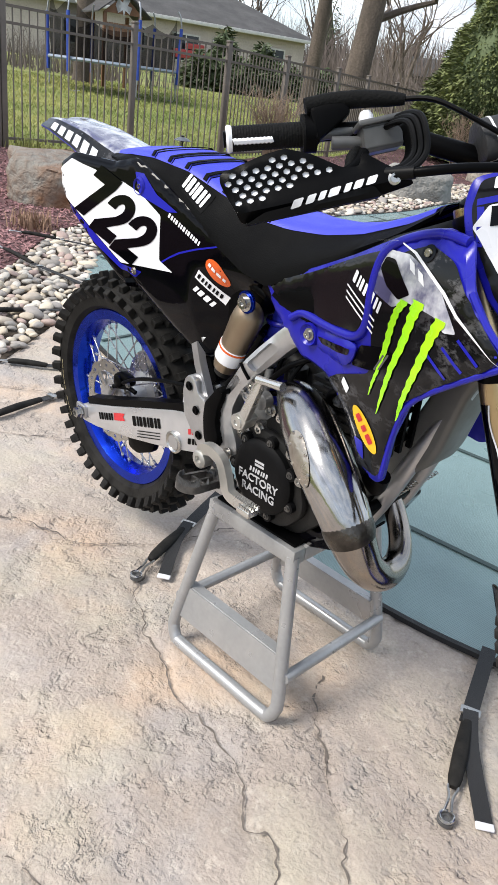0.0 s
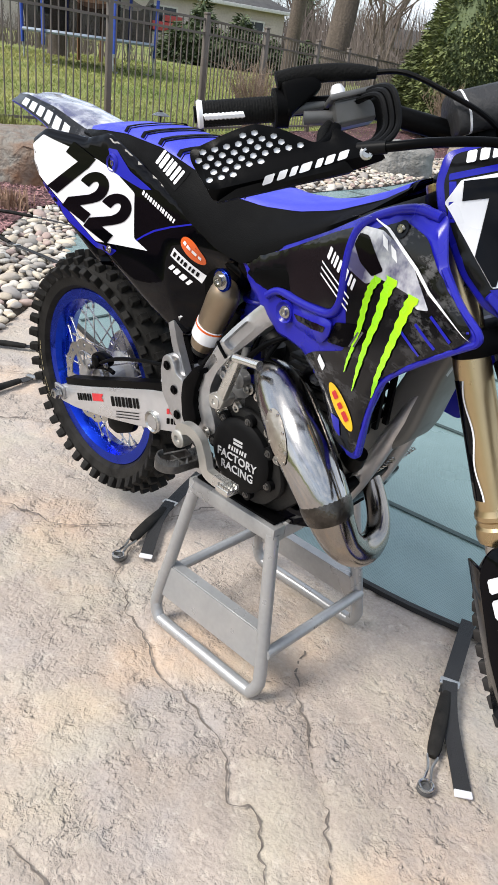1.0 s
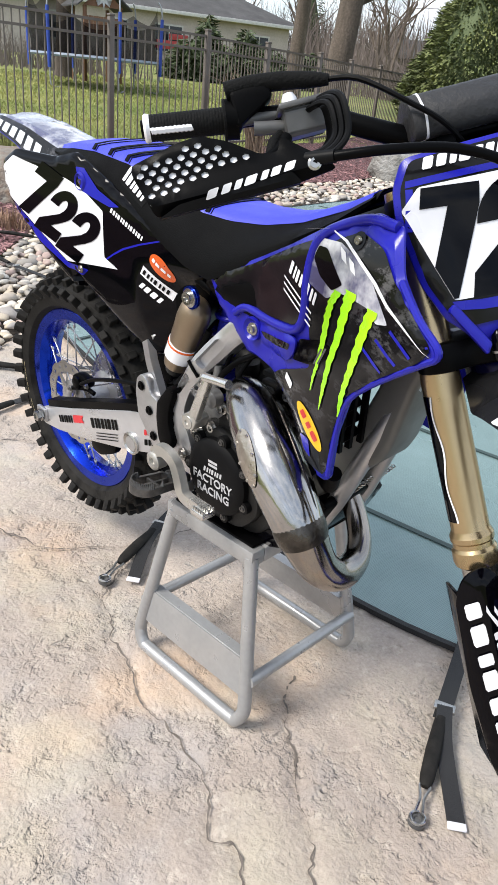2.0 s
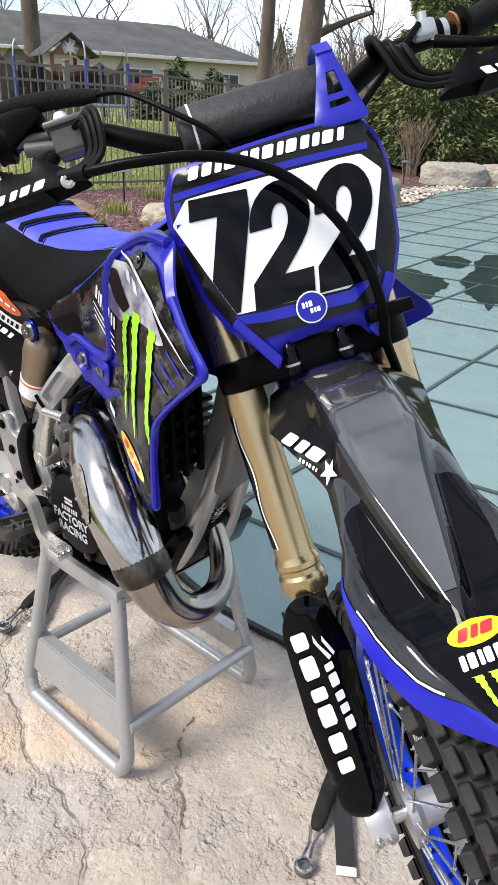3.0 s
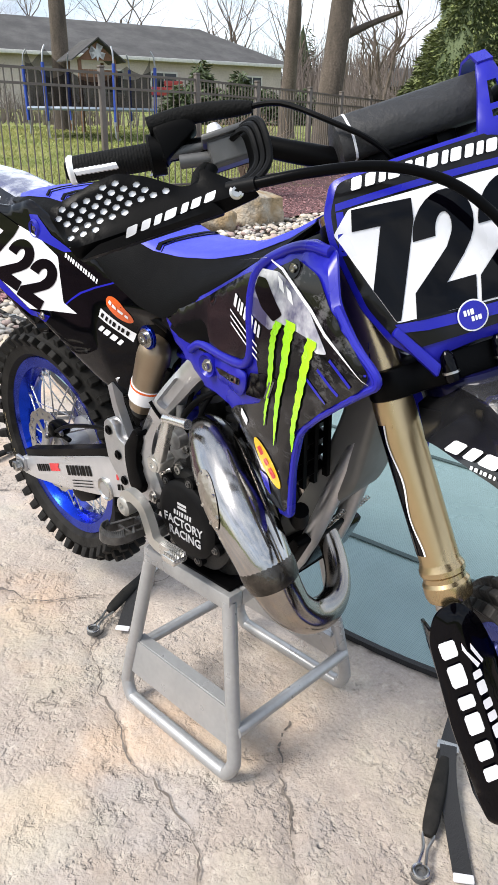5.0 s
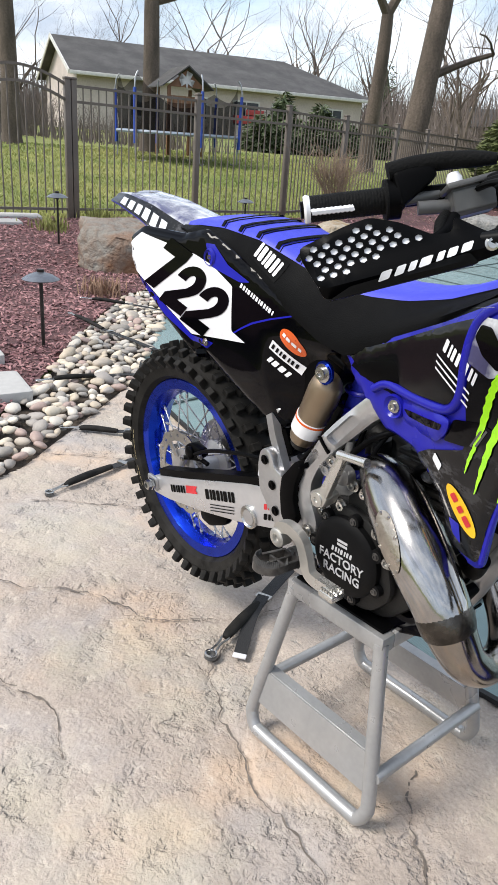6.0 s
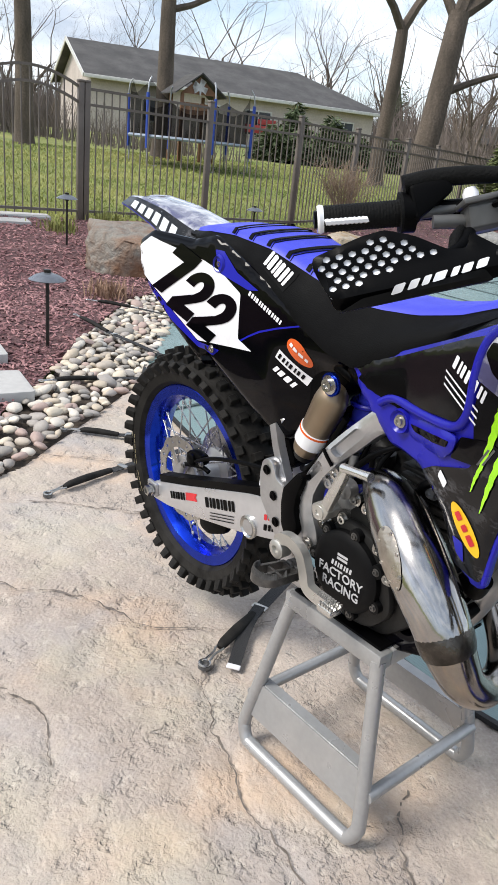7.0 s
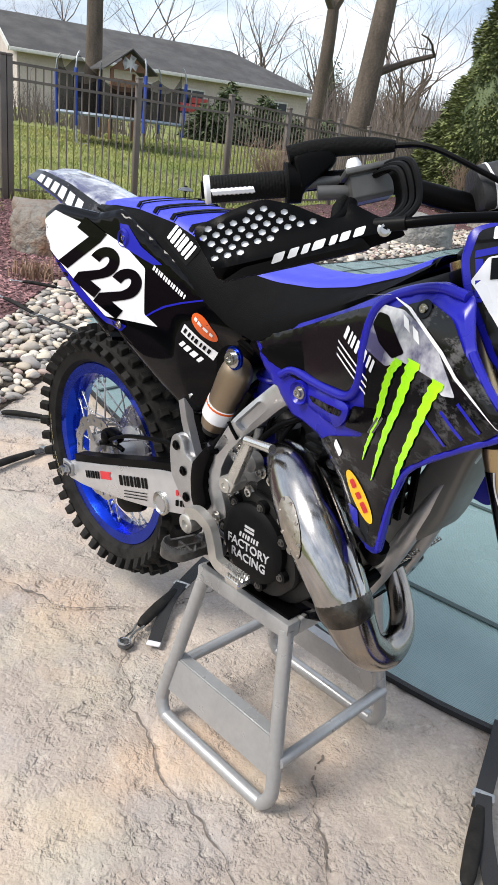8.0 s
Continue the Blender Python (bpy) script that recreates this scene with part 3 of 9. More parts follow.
def puddle(cx, cy, rx, ry, turn, seed):
    ring = []
    c, d = math.cos(radians(turn)), math.sin(radians(turn))
    for k in range(60):
        a = 6.28319 * k / 60
        r = 1 + 0.3 * noise.noise(Vector((math.cos(a) * 1.5, math.sin(a) * 1.5, seed))) + 0.22 * noise.noise(Vector((math.cos(a) * 4, math.sin(a) * 4, seed + 1)))
        u, v = r * rx * math.cos(a), r * ry * math.sin(a)
        ring.append((cx + c * u - d * v, cy + d * u + c * v))
    v2, f2 = fill(ring, 0.1)
    verts = [(p.x, p.y, cover_z(p.x, p.y) + 0.0045) for p in v2]
    z = sum(v[2] for v in verts) / len(verts)
    verts = [(x, y, 0.35 * z + 0.65 * zz) for x, y, zz in verts]
    tagged(mesh_part("puddle", verts, [tuple(f) for f in f2], M_WATER), "shallow rain puddle lying on the pool cover", "puddle", "puddles on the cover")


for cx, cy, rx, ry, turn, seed in ((-1.76, 4.55, 0.6, 0.29, 125, 5.0), (-1.38, 5.25, 1.15, 0.22, 119, 9.0), (-2.1, 5.7, 0.3, 0.19, 122, 14.0)):
    puddle(cx, cy, rx, ry, turn, seed)



def mulch():
    ring = PEBBLE_OUT[::-1] + [(-1.3, -3.5), (-7.42, -3.5), (-7.42, 6.4), (-8.05, 8.1), (-8.6, 9.9), (-9.25, 11.5), (-10.4, 15), (-9.5, 22), (2.5, 22)]
    v2, f2 = fill(ring, 0.3)
    verts = [(p.x, p.y, rise(p.x, p.y) + 0.012 + 0.03 * noise.noise(Vector((p.x * 1.3, p.y * 1.3, 2)))) for p in v2]
    bed = tagged(mesh_part("mulch_bed", verts, [tuple(f) for f in f2], M_MULCHBED), "planting bed of dark red shredded bark mulch", "mulch", kind="structure")
    tree = BVHTree.FromPolygons([Vector(v) for v in verts], [tuple(f) for f in f2])
    cv, cf = [], []
    made = 0
    while made < 30000:
        if made < 25000:
            x, y = -1.3 - 6.2 * rng.random() ** 1.25, -0.6 + 9.5 * rng.random() ** 1.6
        else:
            x, y = rng.uniform(-9.5, -3), rng.uniform(7, 19)
        if not inside((x, y), ring):
            made += 0.02
            continue
        hit = tree.ray_cast(Vector((x, y, 3)), Vector((0, 0, -1)))[0]
        if not hit:
            continue
        m = Matrix.Translation(hit + Vector((0, 0, rng.uniform(0.0, 0.012)))) @ Euler((rng.gauss(0, 0.35), rng.gauss(0, 0.35), rng.uniform(0, 6.28))).to_matrix().to_4x4()
        ln, wd, th = rng.uniform(0.010, 0.028), rng.uniform(0.005, 0.012), rng.uniform(0.003, 0.008)
        k = len(cv)
        for p in ((-ln, -wd * rng.uniform(0.2, 1), 0), (ln, -wd * rng.uniform(0.2, 1), 0), (ln * rng.uniform(0.5, 1), wd, 0), (-ln * rng.uniform(0.4, 1), wd, 0), (-ln * 0.7, 0, th), (ln * 0.7, 0, th)):
            cv.append(m @ Vector(p))
        cf += [(k, k + 1, k + 5, k + 4), (k + 1, k + 2, k + 5), (k + 2, k + 3, k + 4, k + 5), (k + 3, k, k + 4)]
        made += 1
    tagged(mesh_part("mulch_chips", cv, cf, M_CHIP, smooth=False), "loose dark red bark chips on the bed", "mulch", kind="stuff")


mulch()


def pebbles():
    # a bed of soil beneath, then the stones
    inner = COPING + [(-3.06, 1.75), (-3.8, 3.4), (-4.15, 5.3), (-4.4, 7.0), (-4.77, 8.2), (-5.15, 9.6), (-5.75, 10.9), (-6.12, 12.2), (-6.0, 13.3), (-5.5, 14.5), (-4.2, 15.0), (-1.5, 15.0), (2.5, 13.9)]
    ring = inner + PEBBLE_OUT[::-1]
    v2, f2 = fill(ring, 0.12)
    bed = tagged(mesh_part("pebble_bed", [(p.x, p.y, rise(p.x, p.y) - 0.035) for p in v2], [tuple(f) for f in f2], M_SOIL), "strip of rounded river stones between patio and mulch", "pebbles", kind="structure")
    shapes = []
    for k in range(10):
        bm = blob(rng, (1, 0.78 + 0.1 * (k % 3), 0.55), 0.22, 2)
        for f in bm.faces:
            f.smooth = True
        me = bpy.data.meshes.new("pebble")
        bm.to_mesh(me)
        bm.free()
        me.materials.append(M_PEBBLE)
        shapes.append(me)
    spots = []
    tries = 0
    while tries < 40000 and len(spots) < 3000:
        tries += 1
        if tries < 31000:
            x, y = rng.uniform(-4.6, -0.8), rng.uniform(-0.9, 3.4)
        else:
            x, y = rng.uniform(-6.8, -4.0), rng.uniform(3.0, 14.5)
        r = rng.uniform(0.02, 0.040) if rng.random() < 0.85 else rng.uniform(0.04, 0.062)
        if not inside((x, y), ring) or edge_far((x, y), ring) < 0.8 * r:
            continue
        if any((x - a) ** 2 + (y - b) ** 2 < (0.74 * (r + c)) ** 2 for a, b, c in spots):
            continue
        spots.append((x, y, r))
    # the stones that spill over the edge of the mulch
    near = [s for s in spots if s[0] > -3.3 and s[1] < 1.9]
    near.sort(key=lambda s: s[0] * -0.7 + s[1] * 0.5)
    singles = set(near[:300])
    sv, sf = [], []
    for k, (x, y, r) in enumerate(spots):
        m = Matrix.Translation((x, y, rise(x, y) + 0.012 + rng.uniform(-0.012, 0.014))) @ Euler((rng.gauss(0, 0.25), rng.gauss(0, 0.25), rng.uniform(0, 6.28))).to_matrix().to_4x4() @ Matrix.Diagonal((r * rng.uniform(1, 1.35), r, r * rng.uniform(0.8, 1.1), 1))
        me = shapes[k % len(shapes)]
        if (x, y, r) in singles:
            ob = new("pebble", me)
            ob.matrix_basis = m
            ob.parent = bed
        else:
            n = len(sv)
            sv += [m @ v.co for v in me.vertices]
            sf += [tuple(i + n for i in p.vertices) for p in me.polygons]
    rest = mesh_part("pebbles", sv, sf, M_PEBBLE_FAR, bed)
    tagged(rest, kind="stuff")


M_PEBBLE_FAR = pebble_mat("river_pebble_pile", True)
pebbles()


def boulder(x, y, size, turn, material, label, sink=0.12, blocky=0.0):
    bm = blob(random.Random(int(1000 * (x * 3 + y))), size, 0.34 if not blocky else 0.2, 4)
    for v in bm.verts:
        # squared-off shape
        n = Vector((v.co.x / size[0], v.co.y / size[1], v.co.z / size[2]))
        big = max(abs(n.x), abs(n.y), abs(n.z))
        v.co *= 1 + blocky * (n.length / max(big, 0.01) - 1)
        # split faces: flat planes knocked into the stone
        for nrm, d in ((Vector((0.1, -0.2, 1)).normalized(), 0.82 * size[2]), (Vector((0.75, -0.66, 0.1)).normalized(), 0.72 * (0.75 * size[0] + 0.66 * size[1])), (Vector((-0.6, -0.75, 0.2)).normalized(), 0.75 * (0.6 * size[0] + 0.75 * size[1]))):
            over = v.co.dot(nrm) - d
            if over > 0:
                v.co -= nrm * over * 0.85
        v.co += v.co.normalized() * 0.02 * noise.noise(v.co * 9)
    ob = part("boulder", bm, material, None, sharp=60)
    ob.matrix_basis = pose(x, y, rise(x, y) + size[2] * (1 - sink) - 0.1, 0, 0, turn)
    tagged(ob, label, "boulder", "boulders round the pool")


boulder(-4.75, 2.60, (0.70, 0.40, 0.28), 62, M_RUSTROCK, "square grey boulder with rust-brown stains at the mulch bed", blocky=0.95)
boulder(-5.1, 4.62, (0.36, 0.25, 0.2), 80, M_OCHRE, "small pale tan boulder beside the pool pebbles")
boulder(-5.25, 5.5, (0.4, 0.28, 0.26), 95, M_OCHRE, "pale ochre squared boulder beside the pool pebbles", blocky=0.6)
boulder(-5.40, 8.62, (0.50, 0.34, 0.30), 62, M_GREYROCK, "broad grey squared boulder at the edge of the pool", blocky=0.7)
boulder(-6.75, 13.1, (0.68, 0.42, 0.30), 25, M_ROCK, "large pale boulder at the far end of the pool", blocky=0.5)
boulder(-6.15, 14.2, (0.6, 0.36, 0.28), 70, M_ROCK, "long squared boulder at the far end of the pool", blocky=0.5)
boulder(-3.6, 15.9, (0.8, 0.55, 0.42), 5, M_ROCK, "weathered boulder under the evergreens")


def slab(x, y, w, d, turn, z):
    bm = bmesh.new()
    prism(bm, rounded([(-w / 2, -d / 2), (w / 2, -d / 2 + 0.02), (w / 2 - 0.02, d / 2), (-w / 2 + 0.03, d / 2 - 0.01)], 0.02, 3), -0.06, 0.0, "xy", 0.004)
    ob = part("stepping_stone", bm, M_SLAB, None)
    ob.matrix_basis = pose(x, y, z, 0, 0, turn)
    tagged(ob, "flat pale grey stepping stone laid in the mulch", "stepping stone", "garden path stones")


slab(-1.965, 0.02, 0.40, 0.46, -9, 0.06)
slab(-2.58, 0.10, 0.42, 0.46, -9, 0.07)
slab(-7.5, 2.22, 0.7, 0.4, 75, 0.245)
slab(-7.05, 1.8, 0.7, 0.4, 75, 0.235)
slab(-6.45, 1.25, 0.6, 0.4, 80, 0.22)
slab(-5.9, 0.92, 0.6, 0.4, 80, 0.20)


def path_light(x, y, tall=0.44):
    root = empty("path_light", pose(x, y, rise(x, y)))
    part("stake", lathe(bmesh.new(), [(0.011, -0.02), (0.011, tall - 0.05), (0.02, tall - 0.045), (0.02, tall - 0.02)], 12), M_LAMPMETAL, root)
    part("hat", lathe(bmesh.new(), [(0.012, tall - 0.022), (0.105, tall - 0.03), (0.108, tall - 0.026), (0.07, tall - 0.002), (0.022, tall + 0.014), (0.0, tall + 0.015)], 24), M_LAMPTOP, root, "weathered grey metal hat")
    part("finial", lathe(bmesh.new(), [(0.02, tall + 0.012), (0.022, tall + 0.03), (0.0, tall + 0.034)], 12), M_LAMPMETAL, root)
    tagged(root, "low bronze path light with a shallow hat in the mulch", "path light", "garden path lights")


for spot in ((-2.64, 0.63), (-5.9, 2.13, 0.5), (-6.35, 4.85), (-7.3, 12.2)):
    path_light(*spot)


def tuft(name, x, y, n, tall, wide, material, label, thin=0.006):
    r2 = random.Random(int(abs(x * 100 + y * 37)))
    verts, faces = [], []
    for k in range(n):
        a, lean, h = r2.uniform(0, 6.28), abs(r2.gauss(0, 0.45)), tall * r2.uniform(0.5, 1)
        p = Vector((r2.gauss(0, wide * 0.35), r2.gauss(0, wide * 0.35), -0.01))
        q = p + Vector((math.cos(a) * lean * h * 0.5, math.sin(a) * lean * h * 0.5, h * 0.6))
        s = p + Vector((math.cos(a) * lean * h * 1.2, math.sin(a) * lean * h * 1.2, h * (1 - 0.3 * lean)))
        w = Vector((-math.sin(a), math.cos(a), 0)) * thin
        i = len(verts)
        verts += [p - w, p + w, q + w * 0.8, q - w * 0.8, s]
        faces += [(i, i + 1, i + 2, i + 3), (i + 3, i + 2, i + 4)]
    ob = mesh_part(name, verts, faces, material, smooth=False)
    ob.matrix_basis = pose(x, y, rise(x, y) + 0.01)
    tagged(ob, label, "plant")


tuft("grass_tuft", -6.6, 2.35, 160, 0.22, 0.3, M_TUFT, "yellow-green sprouting grass tuft in the mulch")
tuft("grass_tuft", -7.15, 3.2, 160, 0.22, 0.3, M_TUFT, "yellow-green sprouting grass tuft by the fence")
tuft("grass_tuft", -5.3, 3.65, 140, 0.2, 0.26, M_TUFT, "low green tuft in the mulch")
tuft("grass_tuft", -5.9, 4.4, 140, 0.22, 0.28, M_TUFT, "low green tuft behind the boulders")
tuft("grass_tuft", -6.7, 5.6, 140, 0.22, 0.28, M_TUFT, "low green tuft near the fence")
tuft("dry_perennial", -3.88, 1.63, 200, 0.19, 0.24, M_DRY, "cut-back clump of dry brown stalks", 0.005)
tuft("dry_perennial", -6.4, 9.9, 260, 0.35, 0.5, M_DRY, "rounded clump of dry brown foliage", 0.004)


def bare_shrub(x, y, tall, wide, n, label):
    r2 = random.Random(int(abs(x * 91 + y * 17)))
    bm = bmesh.new()
    for k in range(n):
        a, sp = r2.uniform(0, 6.28), r2.uniform(0.1, 1) * wide
        p0 = Vector((r2.gauss(0, 0.06), r2.gauss(0, 0.06), -0.02))
        p1 = p0 + Vector((math.cos(a) * sp * 0.3, math.sin(a) * sp * 0.3, tall * 0.45))
        p2 = p0 + Vector((math.cos(a) * sp + r2.gauss(0, 0.05), math.sin(a) * sp + r2.gauss(0, 0.05), tall * r2.uniform(0.7, 1.0)))
        tube(bm, [p0, p1, p2], [0.008, 0.006, 0.002], 4)
        for j in range(3):
            q = p1.lerp(p2, r2.uniform(0.1, 0.9))
            tube(bm, [q, q + Vector((r2.gauss(0, 0.12), r2.gauss(0, 0.12), r2.uniform(0.1, 0.3)))], [0.004, 0.0015], 3)
    ob = part("bare_shrub", bm, M_DRYTWIG, None)
    ob.matrix_basis = pose(x, y, rise(x, y))
    tagged(ob, label, "shrub")


M_DRYTWIG = mat("shrub_twig", (0.30, 0.22, 0.15), (0.2, 0.14, 0.1), rough=0.9, bump=0)
bare_shrub(-6.95, 6.95, 1.15, 0.55, 90, "leafless tan shrub with many thin stems by the fence")
bare_shrub(-8.0, 13.4, 1.25, 0.6, 60, "leafless brown shrub with thin stems before the evergreens")


# ---- fence ----
def fence():
    root = empty("fence", pose(-7.45, 4.79, 0))
    inv = Matrix.Translation((7.45, -4.79, 0))
    posts = [(-7.45, -1.2), (-7.45, 0.3), (-7.45, 1.72), (-7.45, 2.95), (-7.45, 4.79), (-7.45, 6.36), (-8.07, 8.1), (-8.6, 9.9), (-9.25, 11.5), (-9.8, 13.1), (-10.4, 14.8), (-11.0, 16.6), (-11.6, 18.4)]
    bm = bmesh.new()
    box(bm, (-0.0065, -0.0065, 0), (0.0065, 0.0065, 1.0))
    picket = bpy.data.meshes.new("picket")
    bm.to_mesh(picket)
    bm.free()
    picket.materials.append(M_FENCE)

    def top(y):
        return 1.765 - 0.012 * (y - 3.0)

    for i, (x, y) in enumerate(posts):
        h, w = top(y), 0.034
        bm = bmesh.new()
        box(bm, (x - w, y - w, rise(x, y) - 0.1), (x + w, y + w, h), 0.004)
        box(bm, (x - w - 0.006, y - w - 0.006, h), (x + w + 0.006, y + w + 0.006, h + 0.03), 0.01)
        if i == 3:
            box(bm, (x - w, y + w + 0.012, rise(x, y) - 0.1), (x + w, y + 3 * w + 0.012, h), 0.004)
            box(bm, (x - w - 0.006, y + w + 0.008, h), (x + w + 0.006, y + 3 * w + 0.016, h + 0.03), 0.01)
        bm.transform(inv)
        part("post", bm, M_FENCE, root)
    for i, ((x1, y1), (x2, y2)) in enumerate(zip(posts, posts[1:])):
        gate = i == 2
        a, b = Vector((x1, y1, 0)), Vector((x2, y2, 0))
        ln = (b - a).length
        n = 12

        def rail_z(t, kind):
            base = top(y1 + (y2 - y1) * t) - 0.06
            ground = rise(x1, y1) * (1 - t) + rise(x2, y2) * t
            arch = 0.16 * math.sin(3.14159 * t) ** 0.9 if gate else 0
            return {"top": base + arch, "mid": base - 0.17 + arch, "low": ground + 0.1}[kind]

        for kind in ("top", "mid", "low"):
            pts = [a.lerp(b, k / n) + Vector((0, 0, rail_z(k / n, kind))) for k in range(n + 1)]
            bm = bmesh.new()
            ribbon(bm, pts, 0.034, 0.03, (b - a).normalized().cross(Vector((0, 0, 1))))
            bm.transform(inv)
            part("rail", bm, M_FENCE, root)
        cnt = max(2, round(ln / 0.105))
        for k in range(1, cnt):
            t = k / cnt
            lo, hi = rail_z(t, "low") - 0.05, rail_z(t, "top")
            ob = new("picket", picket)
            p = a.lerp(b, t)
            ob.matrix_basis = inv @ Matrix.Translation((p.x, p.y, lo)) @ Matrix.Diagonal((1, 1, hi - lo, 1))
            ob.parent = root
    tagged(root, "dark bronze metal picket fence with an arched gate", "fence")


fence()


def grass():
    verts, faces = [], []
    for k in range(60000):
        far = rng.random() ** 1.7
        x, y = -7.5 - 16 * far, rng.uniform(0.2, 14) + rng.uniform(0, 10) * far
        z = rise(x, y) - 0.02 + 0.012 * noise.noise(Vector((x * 0.3, y * 0.3, 0)))
        a, h, w = rng.uniform(0, 6.28), rng.uniform(0.02, 0.055), 0.007 + 0.010 * far
        i = len(verts)
        verts += [(x - w * math.sin(a), y + w * math.cos(a), z - 0.01), (x + w * math.sin(a), y - w * math.cos(a), z - 0.01), (x + rng.gauss(0, 0.03), y + rng.gauss(0, 0.03), z + h)]
        faces.append((i, i + 1, i + 2))
    tagged(mesh_part("grass", verts, faces, M_GRASS, smooth=False), "short spring grass, half straw and half green", "grass", kind="stuff")


grass()


# ---- trees ----
def grow(bm, p, way, length, radius, depth, r2, bend=0.25, split=3, seg=7):
    """A limb that bends, tapers and splits."""
    pts, rs = [p.copy()], [radius]
    n = 4 if depth > 1 else 3
    d = way.normalized()
    for k in range(n):
        d = (d + Vector((r2.gauss(0, bend), r2.gauss(0, bend), r2.gauss(0, bend * 0.6) + 0.05))).normalized()
        pts.append(pts[-1] + d * length / n)
        rs.append(radius * (1 - 0.5 * (k + 1) / n))
    tube(bm, pts, rs, seg if depth > 2 else 5 if depth > 1 else 3)
    if depth <= 0:
        return
    for k in range(split + (1 if depth < 3 else 0)):
        i = r2.randint(1, n) if k else n
        side = Vector((r2.gauss(0, 1), r2.gauss(0, 1), r2.gauss(0.25, 0.5))).normalized()
        d2 = (d * 0.8 + side * r2.uniform(0.5, 1.0)).normalized()
        grow(bm, pts[i], d2, length * r2.uniform(0.55, 0.8), rs[i] * r2.uniform(0.45, 0.7), depth - 1, r2, bend, split, seg)


def big_tree(x, y, radius, lean, trunk, limbs, label, seed):
    r2 = random.Random(seed)
    root = empty("bare_tree", pose(x, y, rise(x, y) - 0.1))
    bm = bmesh.new()
    pts = [Vector((lean[0] * t * t * trunk + 0.06 * math.sin(t * 5 + seed), lean[1] * t * t * trunk, t * trunk)) for t in (0, 0.06, 0.25, 0.5, 0.75, 1.0)]
    tube(bm, pts, [radius * k for k in (1.35, 1.08, 0.95, 0.88, 0.82, 0.72)], 16, 3)
    part("trunk", bm, M_BARK, root)
    for k, (h, wx, wy, wz, ln, rr, dep) in enumerate(limbs):
        bm = bmesh.new()
        base = Vector((lean[0] * h * h * trunk, lean[1] * h * h * trunk, h * trunk))
        grow(bm, base, Vector((wx, wy, wz)), ln, rr, dep, r2, 0.22, 2)
        part("limb", bm, M_BARK, root)
    tagged(root, label, "tree", "leafless trees")


big_tree(-10.9, 12.9, 0.30, (0.03, 0.07), 4.2, [(1.0, 0.35, 0.3, 1, 3.2, 0.17, 4), (0.98, 0.5, 0.9, 0.5, 2.8, 0.15, 4), (0.60, 0.35, 0.75, 0.42, 1.7, 0.10, 4), (0.95, -0.5, -0.3, 0.8, 2.6, 0.12, 4)], "big leafless tree with a thick grooved trunk", 11)
big_tree(-16.8, 17.5, 0.25, (0.02, 0.012), 4.6, [(1.0, -0.6, -0.6, 0.9, 3.0, 0.14, 4), (1.0, 0.3, 0.3, 1, 3.2, 0.16, 4)], "leafless tree whose trunk forks into two limbs", 23)
big_tree(-22.0, 12.3, 0.30, (0.01, 0.01), 5.6, [(1.0, 0.2, 0.4, 1, 4, 0.17, 4), (0.8, 0.3, 0.9, 0.5, 3.2, 0.11, 4), (1.0, -0.3, -0.5, 1, 3.6, 0.15, 4)], "tall leafless tree before the neighbour's roof", 31)
big_tree(-23.0, 7.95, 0.28, (0.0, -0.01), 6.5, [(1.0, 0.1, 0.2, 1, 4, 0.18, 4), (0.85, 0.1, -0.8, 0.6, 3, 0.12, 4)], "tall leafless tree beside the lawn", 37)

for k, (x, y, h) in enumerate(((-50, 33, 14), (-52, 25, 13), (-48, 41, 14), (-54, 18.5, 12), (-36, 46, 13), (-26, 46, 12), (-34, 8.5, 8.0), (-18, 44, 11), (-30, 38, 8), (-44, 47, 13))):
    r2 = random.Random(100 + k)
    bm = bmesh.new()
    for j in range(4):
        grow(bm, Vector((r2.gauss(0, 0.3), r2.gauss(0, 0.3), 0)), Vector((r2.gauss(0, 0.25), r2.gauss(0, 0.25), 1)), h * 0.42, 0.17, 5 if k in (0, 1, 3, 6) else 4, r2, 0.16, 3, 5)
    ob = part("bare_tree", bm, M_TWIG, None)
    ob.matrix_basis = pose(x, y, rise(x, y))
    tagged(ob, "spreading leafless tree behind the neighbour's house", "tree", "far leafless trees")


def far_woods():
    verts, faces = [], []
    for k in range(15000):
        t = rng.random()
        a = radians(95 + 85 * t)
        r = rng.uniform(52, 75)
        x, y = r * math.cos(a), r * math.sin(a)
        h = rng.uniform(1.5, 5.0) * (0.75 + 0.4 * noise.noise(Vector((a * 9, 0, 0)))) * (1.15 if t < 0.45 else 0.8)
        z = rise(x, y) + rng.uniform(0, 1.6)
        w = rng.uniform(0.02, 0.06)
        lx, ly = rng.gauss(0, 0.25) * h, rng.gauss(0, 0.25) * h
        i = len(verts)
        verts += [(x - w * math.sin(a), y + w * math.cos(a), z - 0.3), (x + w * math.sin(a), y - w * math.cos(a), z - 0.3), (x + lx, y + ly, z + h)]
        faces.append((i, i + 1, i + 2))
    tagged(mesh_part("far_woods", verts, faces, M_FARTWIG, smooth=False), "hazy brown line of leafless woods", "woods", kind="stuff")


far_woods()


